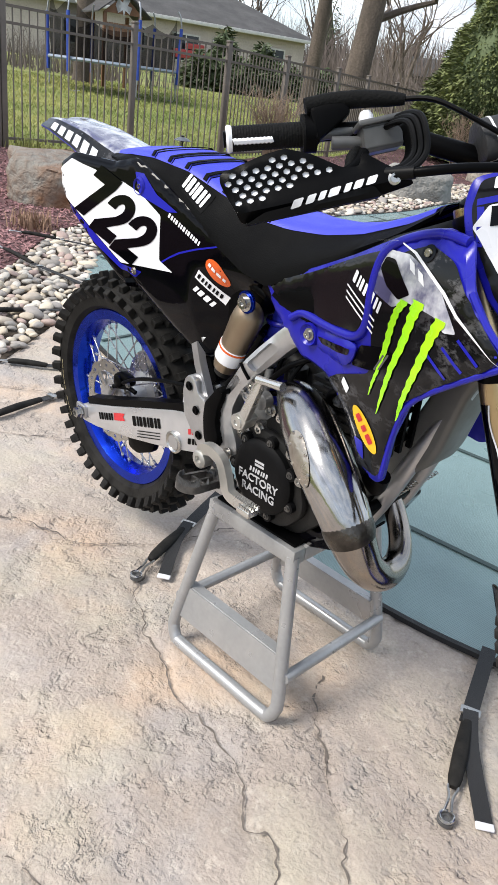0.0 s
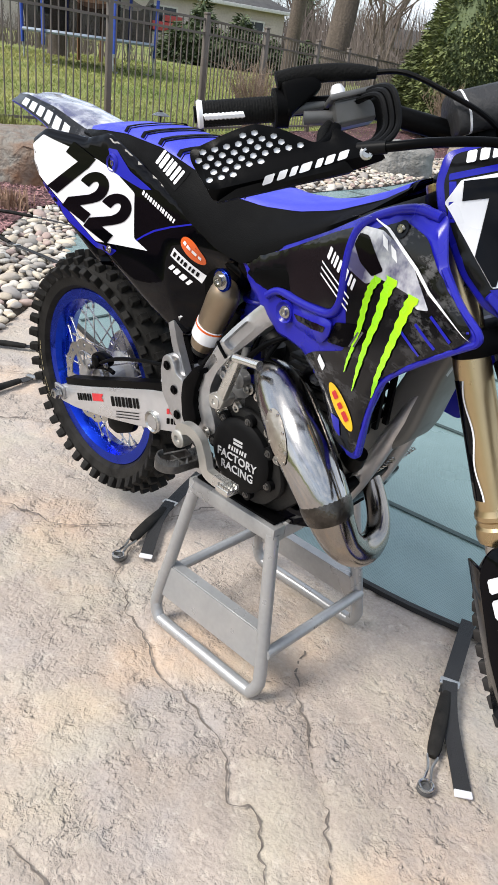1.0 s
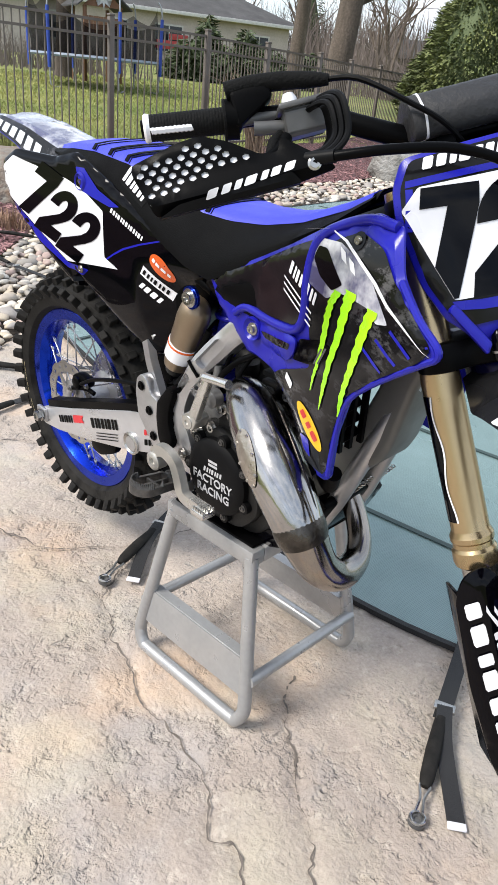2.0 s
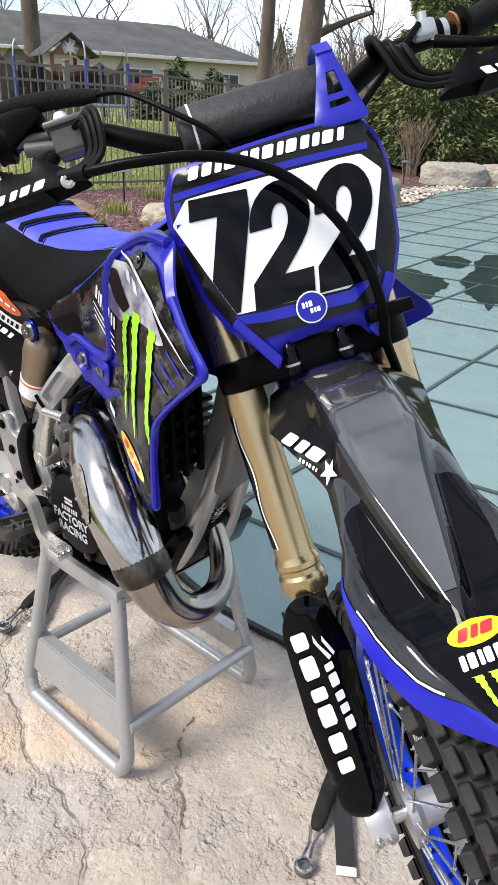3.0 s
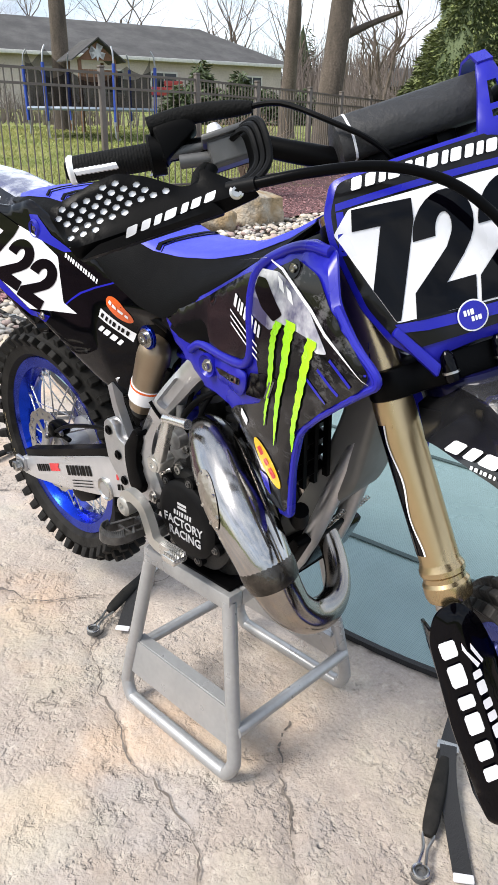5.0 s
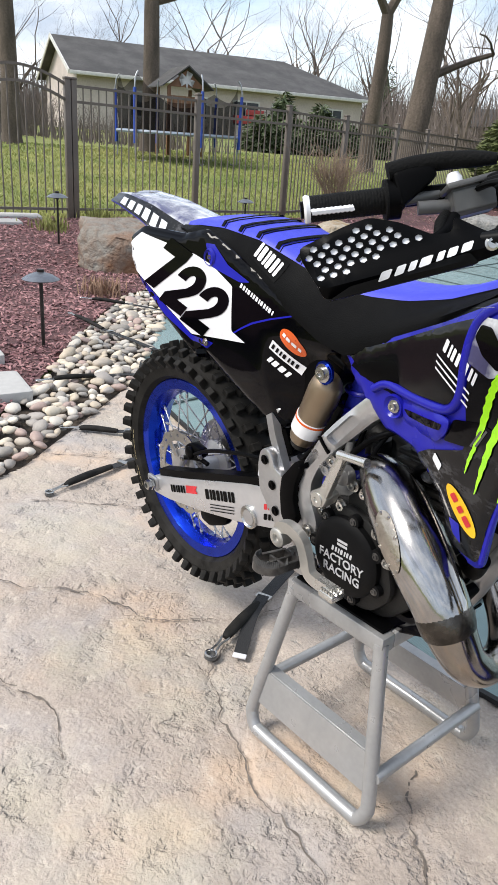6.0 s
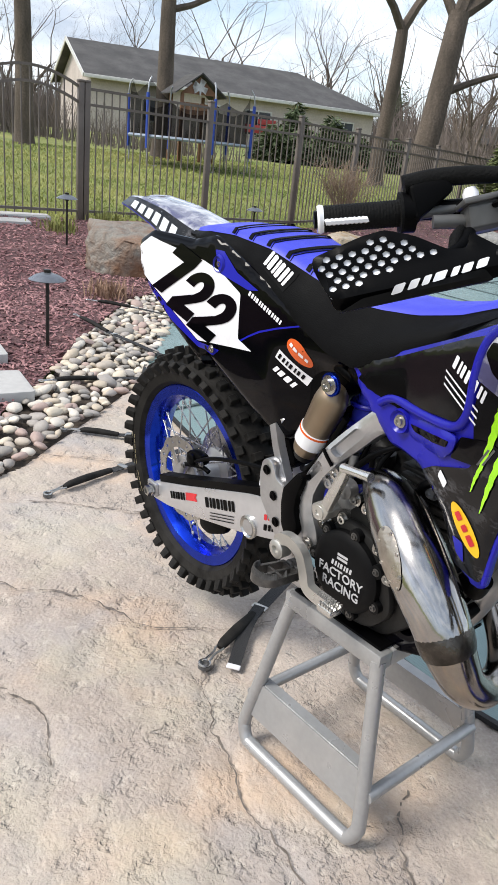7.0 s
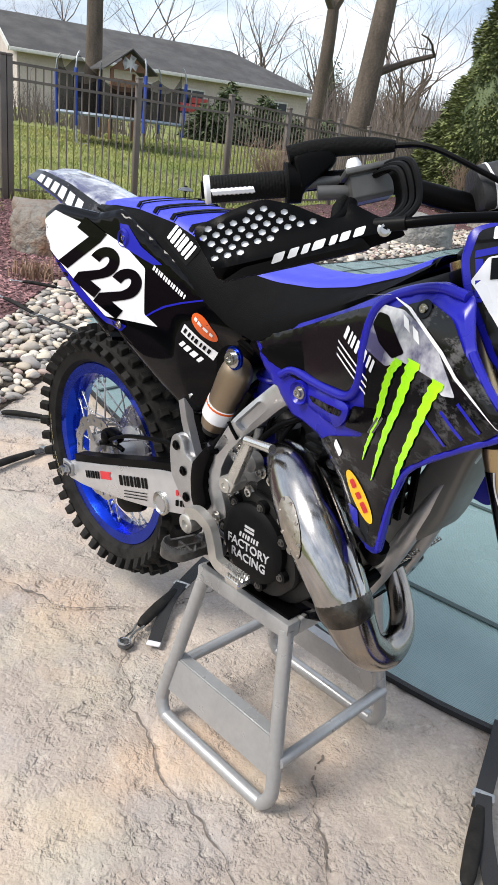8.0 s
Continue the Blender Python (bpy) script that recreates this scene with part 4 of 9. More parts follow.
def thicket(a, b, n, tall, label):
    """Bare brush along a line: leaning stems with side twigs."""
    r2 = random.Random(int(abs(a[0] * 7 + b[1] * 13)))
    verts, faces = [], []

    def stem(p, q, w):
        side = Vector((q - p).cross(Vector((a[0], a[1], 0)))).normalized() * w
        i = len(verts)
        verts.extend([p - side, p + side, q])
        faces.append((i, i + 1, i + 2))

    for k in range(n):
        t = r2.random()
        x, y = a[0] + (b[0] - a[0]) * t + r2.gauss(0, 0.9), a[1] + (b[1] - a[1]) * t + r2.gauss(0, 0.9)
        h = tall * r2.uniform(0.35, 1.0) * (0.75 + 0.6 * noise.noise(Vector((x * 0.5, y * 0.5, 3))))
        p = Vector((x, y, rise(x, y) - 0.05))
        q = p + Vector((r2.gauss(0, 0.2) * h, r2.gauss(0, 0.2) * h, h))
        stem(p, q, r2.uniform(0.010, 0.022))
        for j in range(4):
            c = p.lerp(q, r2.uniform(0.3, 0.9))
            stem(c, c + Vector((r2.gauss(0, 0.2), r2.gauss(0, 0.2), r2.uniform(0.15, 0.5))) * h * 0.5, 0.008)
    tagged(mesh_part("thicket", verts, faces, M_FARTWIG, smooth=False), label, "brush", kind="stuff")


thicket((-33.5, 7.0), (-28.5, 11.8), 900, 2.6, "brown leafless brush behind the lawn")
thicket((-27.5, 12.3), (-24.5, 16.2), 450, 1.7, "low leafless brush along the top of the lawn")
thicket((-23.0, 27.0), (-14.0, 35.0), 1300, 3.0, "brown leafless brush beyond the fence")


def shed():
    root = empty("garden_shed", pose(-33.0, 47.0, rise(-33, 47) - 0.1, 0, 0, 40))
    part("wall", box(bmesh.new(), (-2.4, -1.6, 0), (2.4, 1.6, 1.9)), M_SIDING, root)
    for sy in (-1, 1):
        part("roof_slope", prism(bmesh.new(), [(sy * 2.0, 1.75), (0, 3.0), (0, 3.1), (sy * 2.05, 1.86)], -2.7, 2.7, "yz"), M_ROOF, root)
    tagged(root, "low outbuilding with a grey shingle roof beyond the fence", "shed")


def evergreen(x, y, tall, wide, n, material, label, seed, name="evergreen_tree", low=0.02, cone=0.9, size=0.115):
    """A conifer: a trunk and many flat sprays on an uneven cone."""
    r2 = random.Random(seed)
    n = int(n * 2.6) if n > 5000 else n
    size = size * 0.72 if n > 5000 else size
    root = empty(name, pose(x, y, rise(x, y) - 0.02))
    part("trunk", tube(bmesh.new(), [(0, 0, -0.1), (0.02, 0, tall * 0.5), (0, 0.02, tall * 0.95)], [0.09 * tall / 4, 0.05 * tall / 4, 0.01], 8), M_BARK, root)
    verts, faces = [], []
    for k in range(n):
        h = low + (0.98 - low) * (1 - math.sqrt(r2.random() * 0.999))
        a = r2.uniform(0, 6.28319)
        lump = 1 + 0.28 * noise.noise(Vector((math.cos(a) * 1.7, math.sin(a) * 1.7, h * 7 + seed))) + 0.16 * noise.noise(Vector((math.cos(a) * 5, math.sin(a) * 5, h * 16 + seed)))
        r = wide * (1 - h) ** cone * lump * (1 - 0.35 * r2.random() ** 2) + 0.02
        base = Vector((r * math.cos(a), r * math.sin(a), h * tall))
        out = Vector((math.cos(a), math.sin(a), r2.uniform(-0.75, 0.45))).normalized()
        side = Vector((-math.sin(a), math.cos(a), 0))
        s = size * r2.uniform(0.6, 1.25)
        tilt = r2.gauss(0, 0.6)
        up = out.cross(side)
        side = side * math.cos(tilt) + up * math.sin(tilt)
        i = len(verts)
        verts += [base - out * s * 0.7, base + side * s * 0.34 + out * s * 0.5, base + out * s * 1.35, base - side * s * 0.36 + out * s * 0.2, base + side * s * 0.12 - out * s * 0.1, base - side * s * 0.12 + out * s * 0.5]
        faces += [(i, i + 4, i + 2), (i, i + 2, i + 5), (i + 4, i + 1, i + 2), (i, i + 5, i + 3)]
    mesh_part("crown", verts, faces, material, root, smooth=False)
    # a solid dark core stands for the shade deep between the sprays
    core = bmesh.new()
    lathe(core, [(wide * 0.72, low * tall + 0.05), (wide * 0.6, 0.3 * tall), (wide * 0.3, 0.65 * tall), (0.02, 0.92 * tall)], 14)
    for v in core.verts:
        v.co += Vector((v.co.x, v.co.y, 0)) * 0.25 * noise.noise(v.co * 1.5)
    part("inner_shade", core, M_HEDGE_AND_SHADE, root)
    tagged(root, label, "evergreen", "evergreens")


evergreen(-8.55, 15.1, 6.2, 1.75, 15000, M_ARB, "tall dense arborvitae with drooping green sprays", 1)
evergreen(-7.6, 17.6, 5.8, 1.8, 13000, M_ARB, "tall dense arborvitae beside the pool", 2)
evergreen(-5.9, 19.6, 5.8, 1.9, 12000, M_ARB, "dense olive-green arborvitae behind the boulders", 3)
evergreen(-3.6, 20.6, 5.8, 1.9, 9000, M_ARB, "dense arborvitae at the end of the hedge", 4)
for k, (x, y, tall, wide) in enumerate(((-27.5, 22.5, 2.6, 0.8), (-26.5, 24.0, 2.2, 0.9), (-26.0, 20.5, 1.6, 1.3), (-25.6, 22.2, 1.4, 1.2), (-25.0, 24.0, 1.5, 1.3), (-24.6, 26, 1.5, 1.3), (-47, 49, 7.0, 2.0))):
    evergreen(x, y, tall, wide, 1300, M_HEDGE_AND_SHADE, "dark green yew shrub before the neighbour's house", 50 + k, "yew_shrub", 0.0, 0.6, 0.22)


# ---- the neighbour's house, the play set and the trampoline ----
def house():
    base = Vector((-39.9, 17.9, rise(-39.9, 22) - 0.2))
    u = (Vector((-36.0, 36.0, 0)) - Vector((-39.9, 17.9, 0))).normalized()
    n = Vector((-u.y, u.x, 0))
    m = Matrix(((u.x, n.x, 0, base.x), (u.y, n.y, 0, base.y), (0, 0, 1, base.z), (0, 0, 0, 1)))
    root = empty("house", m)
    ln, dp, ez, rz = 18.4, 9.0, 2.95, 4.95
    bm = bmesh.new()
    box(bm, (0, 0.05, 0), (ln, dp, ez))
    wall = part("wall", bm, M_SIDING, root)
    for k in range(16):
        part("siding_board", box(bmesh.new(), (0, 0.004 * (k % 2), 0.18 * k), (ln, 0.049, 0.18 * k + 0.176)), M_SIDING, wall)
    bm = bmesh.new()
    prism(bm, [(0.03, ez), (dp - 0.03, ez), (dp / 2, rz - 0.05)], 0.0, 0.2, "yz")
    part("gable", bm, M_SIDING, root)
    bm = bmesh.new()
    o = 0.5
    v = [bm.verts.new(p) for p in ((-o, -o, ez - 0.1), (ln + o, -o, ez - 0.1), (ln - 3.6, dp / 2, rz), (-o, dp / 2, rz), (ln + o, dp + o, ez - 0.1), (-o, dp + o, ez - 0.1))]
    w = [bm.verts.new(q.co + Vector((0, 0, 0.14))) for q in v]
    for f in ((0, 1, 2, 3), (1, 4, 2), (4, 5, 3, 2)):
        bm.faces.new([w[i] for i in f])
        bm.faces.new([v[i] for i in reversed(f)])
    for a, b in ((0, 1), (1, 4), (4, 5), (5, 3), (3, 0)):
        bm.faces.new((v[a], v[b], w[b], w[a]))
    part("roof", bm, M_ROOF, root, "dark grey asphalt shingle roof")
    bm = bmesh.new()
    box(bm, (-o, -o - 0.12, ez - 0.16), (ln + o, -o, ez + 0.03), 0.02)
    part("gutter", bm, M_TRIM, root)
    bm = bmesh.new()
    ribbon(bm, [(-o - 0.03, -o, ez - 0.05), (-o - 0.03, dp / 2, rz + 0.06), (-o - 0.03, dp + o, ez - 0.05)], 0.06, 0.24, (1, 0, 0))
    part("rake_board", bm, M_TRIM, root)
    for x, w, z0, z1 in ((3.0, 1.5, 1.0, 2.2), (6.6, 1.0, 1.1, 2.2), (9.4, 1.6, 0.9, 2.2), (12.0, 1.0, 1.1, 2.2), (15.6, 1.3, 1.0, 2.2)):
        bm = bmesh.new()
        box(bm, (x, -0.03, z0), (x + w, 0.0, z1))
        win = part("window", bm, M_GLASS_DARK, root)
        bm = bmesh.new()
        for lo, hi in (((x - 0.09, -0.06, z0 - 0.09), (x, 0, z1 + 0.09)), ((x + w, -0.06, z0 - 0.09), (x + w + 0.09, 0, z1 + 0.09)), ((x, -0.06, z1), (x + w, 0, z1 + 0.09)), ((x, -0.06, z0 - 0.09), (x + w, 0, z0)), ((x + w / 2 - 0.03, -0.05, z0), (x + w / 2 + 0.03, -0.031, z1))):
            box(bm, lo, hi)
        part("window_frame", bm, M_TRIM, win)
    bm = bmesh.new()
    lathe(bm, [(0.06, rz - 1.5), (0.06, rz - 0.8), (0.0, rz - 0.8)], 10, Matrix.Translation((11.5, 2.6, 0)))
    part("vent_pipe", bm, M_TRIM, root)
    bm = bmesh.new()
    box(bm, (9.2, -0.5, 1.0), (12.6, -0.4, 1.45), 0.02)
    box(bm, (10.0, -0.5, 1.5), (11.2, -0.44, 1.8), 0.02)
    part("banner", bm, M_RED, root, "red banner hung along the porch")
    tagged(root, "pale single-storey house with a long grey shingle roof", "house")


house()


shed()


def play_set():
    root = empty("play_set", pose(-20.6, 12.6, rise(-20.6, 12.6), 0, 0, 78))
    for x in (-0.55, 0.55):
        for y in (-0.55, 0.55):
            bm = bmesh.new()
            box(bm, (x - 0.05, y - 0.05, 0), (x + 0.05, y + 0.05, 2.0), 0.01)
            part("leg", bm, M_CEDAR, root)
    for sx in (-1, 1):
        for k in range(6):
            t0, t1 = k / 6, (k + 0.96) / 6
            bm = bmesh.new()
            prism(bm, [(sx * 0.85 * t0, 2.62 - 0.62 * t0), (sx * 0.85 * t1, 2.62 - 0.62 * t1), (sx * 0.85 * t1, 2.58 - 0.62 * t1), (sx * 0.85 * t0, 2.58 - 0.62 * t0)], -0.8, 0.8, "xz")
            part("roof_board", bm, M_ROOF, root, "weathered grey-brown roof board")
    bm = bmesh.new()
    for k in range(8):
        x = -0.6 + 0.155 * k
        box(bm, (x, -0.62, 1.25), (x + 0.14, -0.59, 1.75))
    prism(bm, [(-0.62, 2.0), (0.62, 2.0), (0, 2.5)], -0.62, -0.58, "xz")
    part("front_boards", bm, M_CEDAR, root)
    pts = []
    for k in range(16):
        a, r = 6.28319 * k / 16 + 1.57, (0.26 if k % 2 == 0 else 0.1)
        pts.append((r * math.cos(a), 2.2 + r * math.sin(a)))
    part("sunburst", prism(bmesh.new(), pts, -0.66, -0.63, "xz"), M_TRIM, root, "white cut-out sunburst")
    tagged(root, "cedar play tower with a pitched roof and white sunburst", "play set")


play_set()


# height of the net at each of the six poles
NET_TOP = (2.15, 1.95, 1.75, 2.2, 2.15, 1.6)


def trampoline():
    x, y = -18.4, 11.2
    root = empty("trampoline", pose(x, y, rise(x, y) - 0.05))
    R, H = 1.75, 0.78
    part("bed", lathe(bmesh.new(), [(0.0, H - 0.02), (R - 0.25, H - 0.02), (R - 0.25, H)], 40), M_RUBBERISH, root, "black jumping mat")
    part("pad_ring", lathe(bmesh.new(), [(R - 0.27, H + 0.02), (R, H + 0.03), (R + 0.03, H - 0.02), (R, H - 0.06), (R - 0.2, H - 0.02)], 40), M_PADRING, root, "grey-blue spring pad")
    for k in range(6):
        a = 6.28319 * k / 6 + 0.855
        c, s = math.cos(a), math.sin(a)
        bm = tube(bmesh.new(), [(R * c * 0.98, R * s * 0.98, H), (R * c * 1.02, R * s * 1.02, 0.05), (R * c * 0.9 - 0.2 * s, R * s * 0.9 + 0.2 * c, 0.02)], 0.022, 8, 3)
        part("leg", bm, M_GALV, root)
        pole = part("net_pole", tube(bmesh.new(), [(R * c * 1.03, R * s * 1.03, 0.35), (R * c * 1.05, R * s * 1.05, 1.9), (R * c * 0.98, R * s * 0.98, 2.25)], 0.022, 8, 3), M_GALV, root)
        part("foam_sleeve", tube(bmesh.new(), [(R * c * 1.035, R * s * 1.035, 0.45), (R * c * 1.05, R * s * 1.05, 1.85)], 0.045, 10), M_TRAMPBLUE, pole, "blue foam sleeve")
    verts, faces = [], []
    for i in range(97):
        a = 6.28319 * i / 96
        q = (a - 0.855) / 1.0472 % 6
        k, f = int(q), q - int(q)
        sagged = NET_TOP[k % 6] * (1 - f) + NET_TOP[(k + 1) % 6] * f - 1.3 * f * (1 - f) + 0.08 * noise.noise(Vector((math.cos(a) * 3, math.sin(a) * 3, 1))) - 0.25
        for j in range(9):
            t = j / 8
            wob = 0.06 * noise.noise(Vector((a * 3, t * 3, 2)))
            verts.append(((R - 0.05 + wob) * math.cos(a), (R - 0.05 + wob) * math.sin(a), H + (sagged - H + 0.25) * t))
    for i in range(96):
        for j in range(8):
            faces.append((i * 9 + j, (i + 1) * 9 + j, (i + 1) * 9 + j + 1, i * 9 + j + 1))
    mesh_part("safety_net", verts, faces, M_NET, root, "sagging black safety net")
    tagged(root, "round trampoline with blue poles and a slack black net", "trampoline")


M_RUBBERISH = mat("trampoline_mat", (0.02, 0.02, 0.022), rough=0.8)
M_PADRING = mat("spring_pad", (0.25, 0.30, 0.38), (0.2, 0.24, 0.3), rough=0.6)
M_NET = mat("safety_net_mesh", (0.004, 0.004, 0.005), rough=0.9, bump=0, spec=0.05)
nt = M_NET.node_tree
tr, mx = nt.nodes.new("ShaderNodeBsdfTransparent"), nt.nodes.new("ShaderNodeMixShader")
mx.inputs["Fac"].default_value = 0.62
nt.links.new(tr.outputs[0], mx.inputs[1])
nt.links.new(nt.nodes["Principled BSDF"].outputs[0], mx.inputs[2])
nt.links.new(mx.outputs[0], nt.nodes["Material Output"].inputs["Surface"])
trampoline()


# ---- the dirt bike: its own materials ----
M_BLUE = mat("racing_blue_plastic", (0.012, 0.012, 0.33), (0.010, 0.010, 0.27), rough=0.29, scale=3, fine_amount=0.06, bump=0.03, bump_scale=200, coat=0.04, spec=0.32)
M_BLUEDECAL = mat("blue_vinyl", (0.013, 0.014, 0.35), (0.011, 0.012, 0.29), rough=0.2, scale=5, fine_amount=0.05, bump=0, coat=0.1, spec=0.3)
M_BLACK = mat("black_moulded_plastic", (0.0014, 0.0014, 0.0017), spec=0.06, rough=0.42, scale=6, fine_amount=0.1, bump=0.15, bump_scale=400, bump_depth=0.0005)
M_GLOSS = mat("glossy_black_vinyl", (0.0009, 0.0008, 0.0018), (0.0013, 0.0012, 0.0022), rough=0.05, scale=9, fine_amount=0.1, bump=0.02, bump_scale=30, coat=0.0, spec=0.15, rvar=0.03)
M_CARBON = mat("black_matt_plate", (0.006, 0.006, 0.0065), spec=0.09, rough=0.5, bump=0.1, bump_scale=300, bump_depth=0.0004)
M_WHITE = mat("white_vinyl", (0.78, 0.78, 0.80), (0.72, 0.72, 0.75), rough=0.22, scale=9, fine_amount=0.04, bump=0, coat=0.5)
M_LIME = mat("lime_vinyl", (0.42, 0.88, 0.015), (0.30, 0.75, 0.01), rough=0.25, scale=30, fine_amount=0.1, bump=0, coat=0.4)
M_YELLOW = mat("yellow_vinyl", (0.85, 0.52, 0.01), (0.75, 0.42, 0.01), rough=0.25, bump=0, fine_amount=0.05)
M_ORANGE = mat("orange_vinyl", (0.75, 0.12, 0.02), rough=0.25, bump=0, fine_amount=0.05)
M_REDV = mat("red_vinyl", (0.62, 0.02, 0.03), rough=0.3, bump=0, fine_amount=0.05)
M_SILVER = mat("cast_aluminium", (0.52, 0.52, 0.53), (0.44, 0.44, 0.45), rough=0.38, metal=0.85, scale=9, fine=120, fine_amount=0.15, bump=0.25, bump_scale=260, bump_depth=0.0007)
M_SWING = mat("brushed_aluminium", (0.66, 0.66, 0.67), (0.58, 0.58, 0.6), rough=0.34, metal=0.75, scale=7, fine_amount=0.1, bump=0.12, bump_scale=150, bump_depth=0.0005)
M_STEEL = mat("bolt_steel", (0.58, 0.57, 0.55), (0.4, 0.39, 0.37), rough=0.28, metal=1.0, scale=20, bump=0.05)
M_SPOKE = mat("spoke_steel", (0.68, 0.68, 0.70), rough=0.25, metal=0.9, bump=0)
M_GOLD = mat("gold_anodised_tube", (0.50, 0.38, 0.215), (0.44, 0.33, 0.19), rough=0.27, metal=0.95, scale=8, fine_amount=0.05, bump=0.04, bump_scale=220, bump_depth=0.0003, stretch=(1, 1, 0.1))
M_RES = mat("bronze_reservoir", (0.30, 0.235, 0.165), (0.25, 0.19, 0.13), rough=0.4, metal=0.8, fine_amount=0.1, bump=0.05)
M_RUBBER = mat("tyre_rubber", (0.006, 0.0057, 0.0054), (0.026, 0.0245, 0.0225), spec=0.12, rough=0.66, scale=26, fine=90, fine_amount=0.35, bump=0.5, bump_scale=120, bump_depth=0.001)
M_DUSTY = mat("dusty_tyre_rubber", (0.018, 0.017, 0.017), (0.045, 0.042, 0.040), spec=0.2, rough=0.7, scale=22, fine=90, fine_amount=0.4, bump=0.5, bump_scale=120, bump_depth=0.001)
M_GRIP = mat("grip_rubber", (0.004, 0.004, 0.004), spec=0.14, rough=0.65, bump=0.5, bump_scale=260, bump_depth=0.002)
M_VINYL = mat("gripper_seat_vinyl", (0.0035, 0.0036, 0.0038), (0.005, 0.005, 0.0055), spec=0.05, rough=0.62, scale=10, bump=0.35, bump_scale=420, bump_depth=0.0012)
M_BLUEVINYL = mat("blue_seat_vinyl", (0.035, 0.045, 0.58), (0.03, 0.04, 0.48), rough=0.5, scale=8, fine_amount=0.08, bump=0.3, bump_scale=420, bump_depth=0.001)
M_BLUERIM = mat("blue_anodised_rim", (0.008, 0.045, 0.58), (0.006, 0.03, 0.42), rough=0.18, metal=0.95, scale=12, fine_amount=0.1, bump=0.03)
M_CASE = mat("dark_engine_case", (0.009, 0.009, 0.009), (0.016, 0.0155, 0.015), spec=0.3, rough=0.5, metal=0.2, scale=14, bump=0.3, bump_scale=200, bump_depth=0.0008)
M_GREYCAST = mat("grey_engine_casting", (0.20, 0.20, 0.20), (0.12, 0.12, 0.12), rough=0.5, metal=0.6, scale=14, bump=0.4, bump_scale=160, bump_depth=0.001)
M_STAND = mat("silver_painted_steel", (0.40, 0.40, 0.40), (0.34, 0.34, 0.34), rough=0.36, metal=0.45, scale=11, fine=90, fine_amount=0.16, bump=0.12, bump_scale=90, bump_depth=0.0006)
M_GUARDGREY = mat("grey_radiator_guard", (0.16, 0.155, 0.145), (0.12, 0.118, 0.11), rough=0.45, metal=0.2, fine_amount=0.1, bump=0.05)
M_CLEAR = mat("smoked_reservoir_plastic", (0.10, 0.10, 0.10), rough=0.35, bump=0.05)
M_PUTTY = mat("weathered_alloy_lever", (0.62, 0.61, 0.58), (0.5, 0.49, 0.46), rough=0.34, metal=0.85, fine_amount=0.1, bump=0.15)


def pipe_mat():
    m = mat("nickel_exhaust", (0.50, 0.49, 0.48), (0.34, 0.33, 0.325), rough=0.13, metal=1.0, scale=5, fine=40, fine_amount=0.18, bump=0.06, bump_scale=45, bump_depth=0.002, rvar=0.06)
    return m


def splash_mat():
    """Black printed vinyl with grey smoke and splinters, which also paint in reflected branches."""
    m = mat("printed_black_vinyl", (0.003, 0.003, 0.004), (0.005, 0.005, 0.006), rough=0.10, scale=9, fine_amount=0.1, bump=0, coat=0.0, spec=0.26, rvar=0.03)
    nt = m.node_tree
    b = nt.nodes["Principled BSDF"]
    co = nt.nodes.new("ShaderNodeTexCoord").outputs["Object"]
    base = b.inputs["Base Color"].links[0].from_socket
    a = noise_node(nt, co, 17, 9, 0.52, 0.60, 0.75, (1, 1, 1.8))
    w = noise_node(nt, co, 5, 3, 0.42, 0.62)
    mu = nt.nodes.new("ShaderNodeMath")
    mu.operation = "MULTIPLY"
    nt.links.new(a, mu.inputs[0])
    nt.links.new(w, mu.inputs[1])
    nt.links.new(mix_node(nt, base, (0.085, 0.083, 0.088), mu.outputs[0]), b.inputs["Base Color"])
    return m


M_PIPE, M_SPLASH = pipe_mat(), splash_mat()

# ---- the dirt bike: frame of reference ----
# x ahead from the rear axle, y to the rider's left, z up; it leans a little to its right on the stand.
BIKE = Matrix.Translation((0, 0, 0.7)) @ pose(0, 0, 0, 0, 0, 1.2) @ pose(0, 0, 0, 4.0, 0, 0) @ Matrix.Translation((0, 0, -0.7))
bike = empty("dirt_bike", BIKE)
tagged(bike, "blue and black two-stroke dirt bike, front wheel turned, on a stand", "motorcycle")
# the steering: x ahead, y left, z up along the steering axis
STEER = Matrix.Translation((1.126, 0, 0.95)) @ pose(0, 0, 0, 0, -24.0, 0) @ pose(0, 0, 0, 0, 0, -38.0)
RIGHT = Matrix(((1, 0, 0, 0), (0, 0, -1, 0), (0, 1, 0, 0), (0, 0, 0, 1)))  # z of a lathe laid towards -y
LEFT = Matrix(((1, 0, 0, 0), (0, 0, 1, 0), (0, 1, 0, 0), (0, 0, 0, 1)))


def bvh(ob):
    me = ob.data
    return BVHTree.FromPolygons([v.co.copy() for v in me.vertices], [tuple(p.vertices) for p in me.polygons])


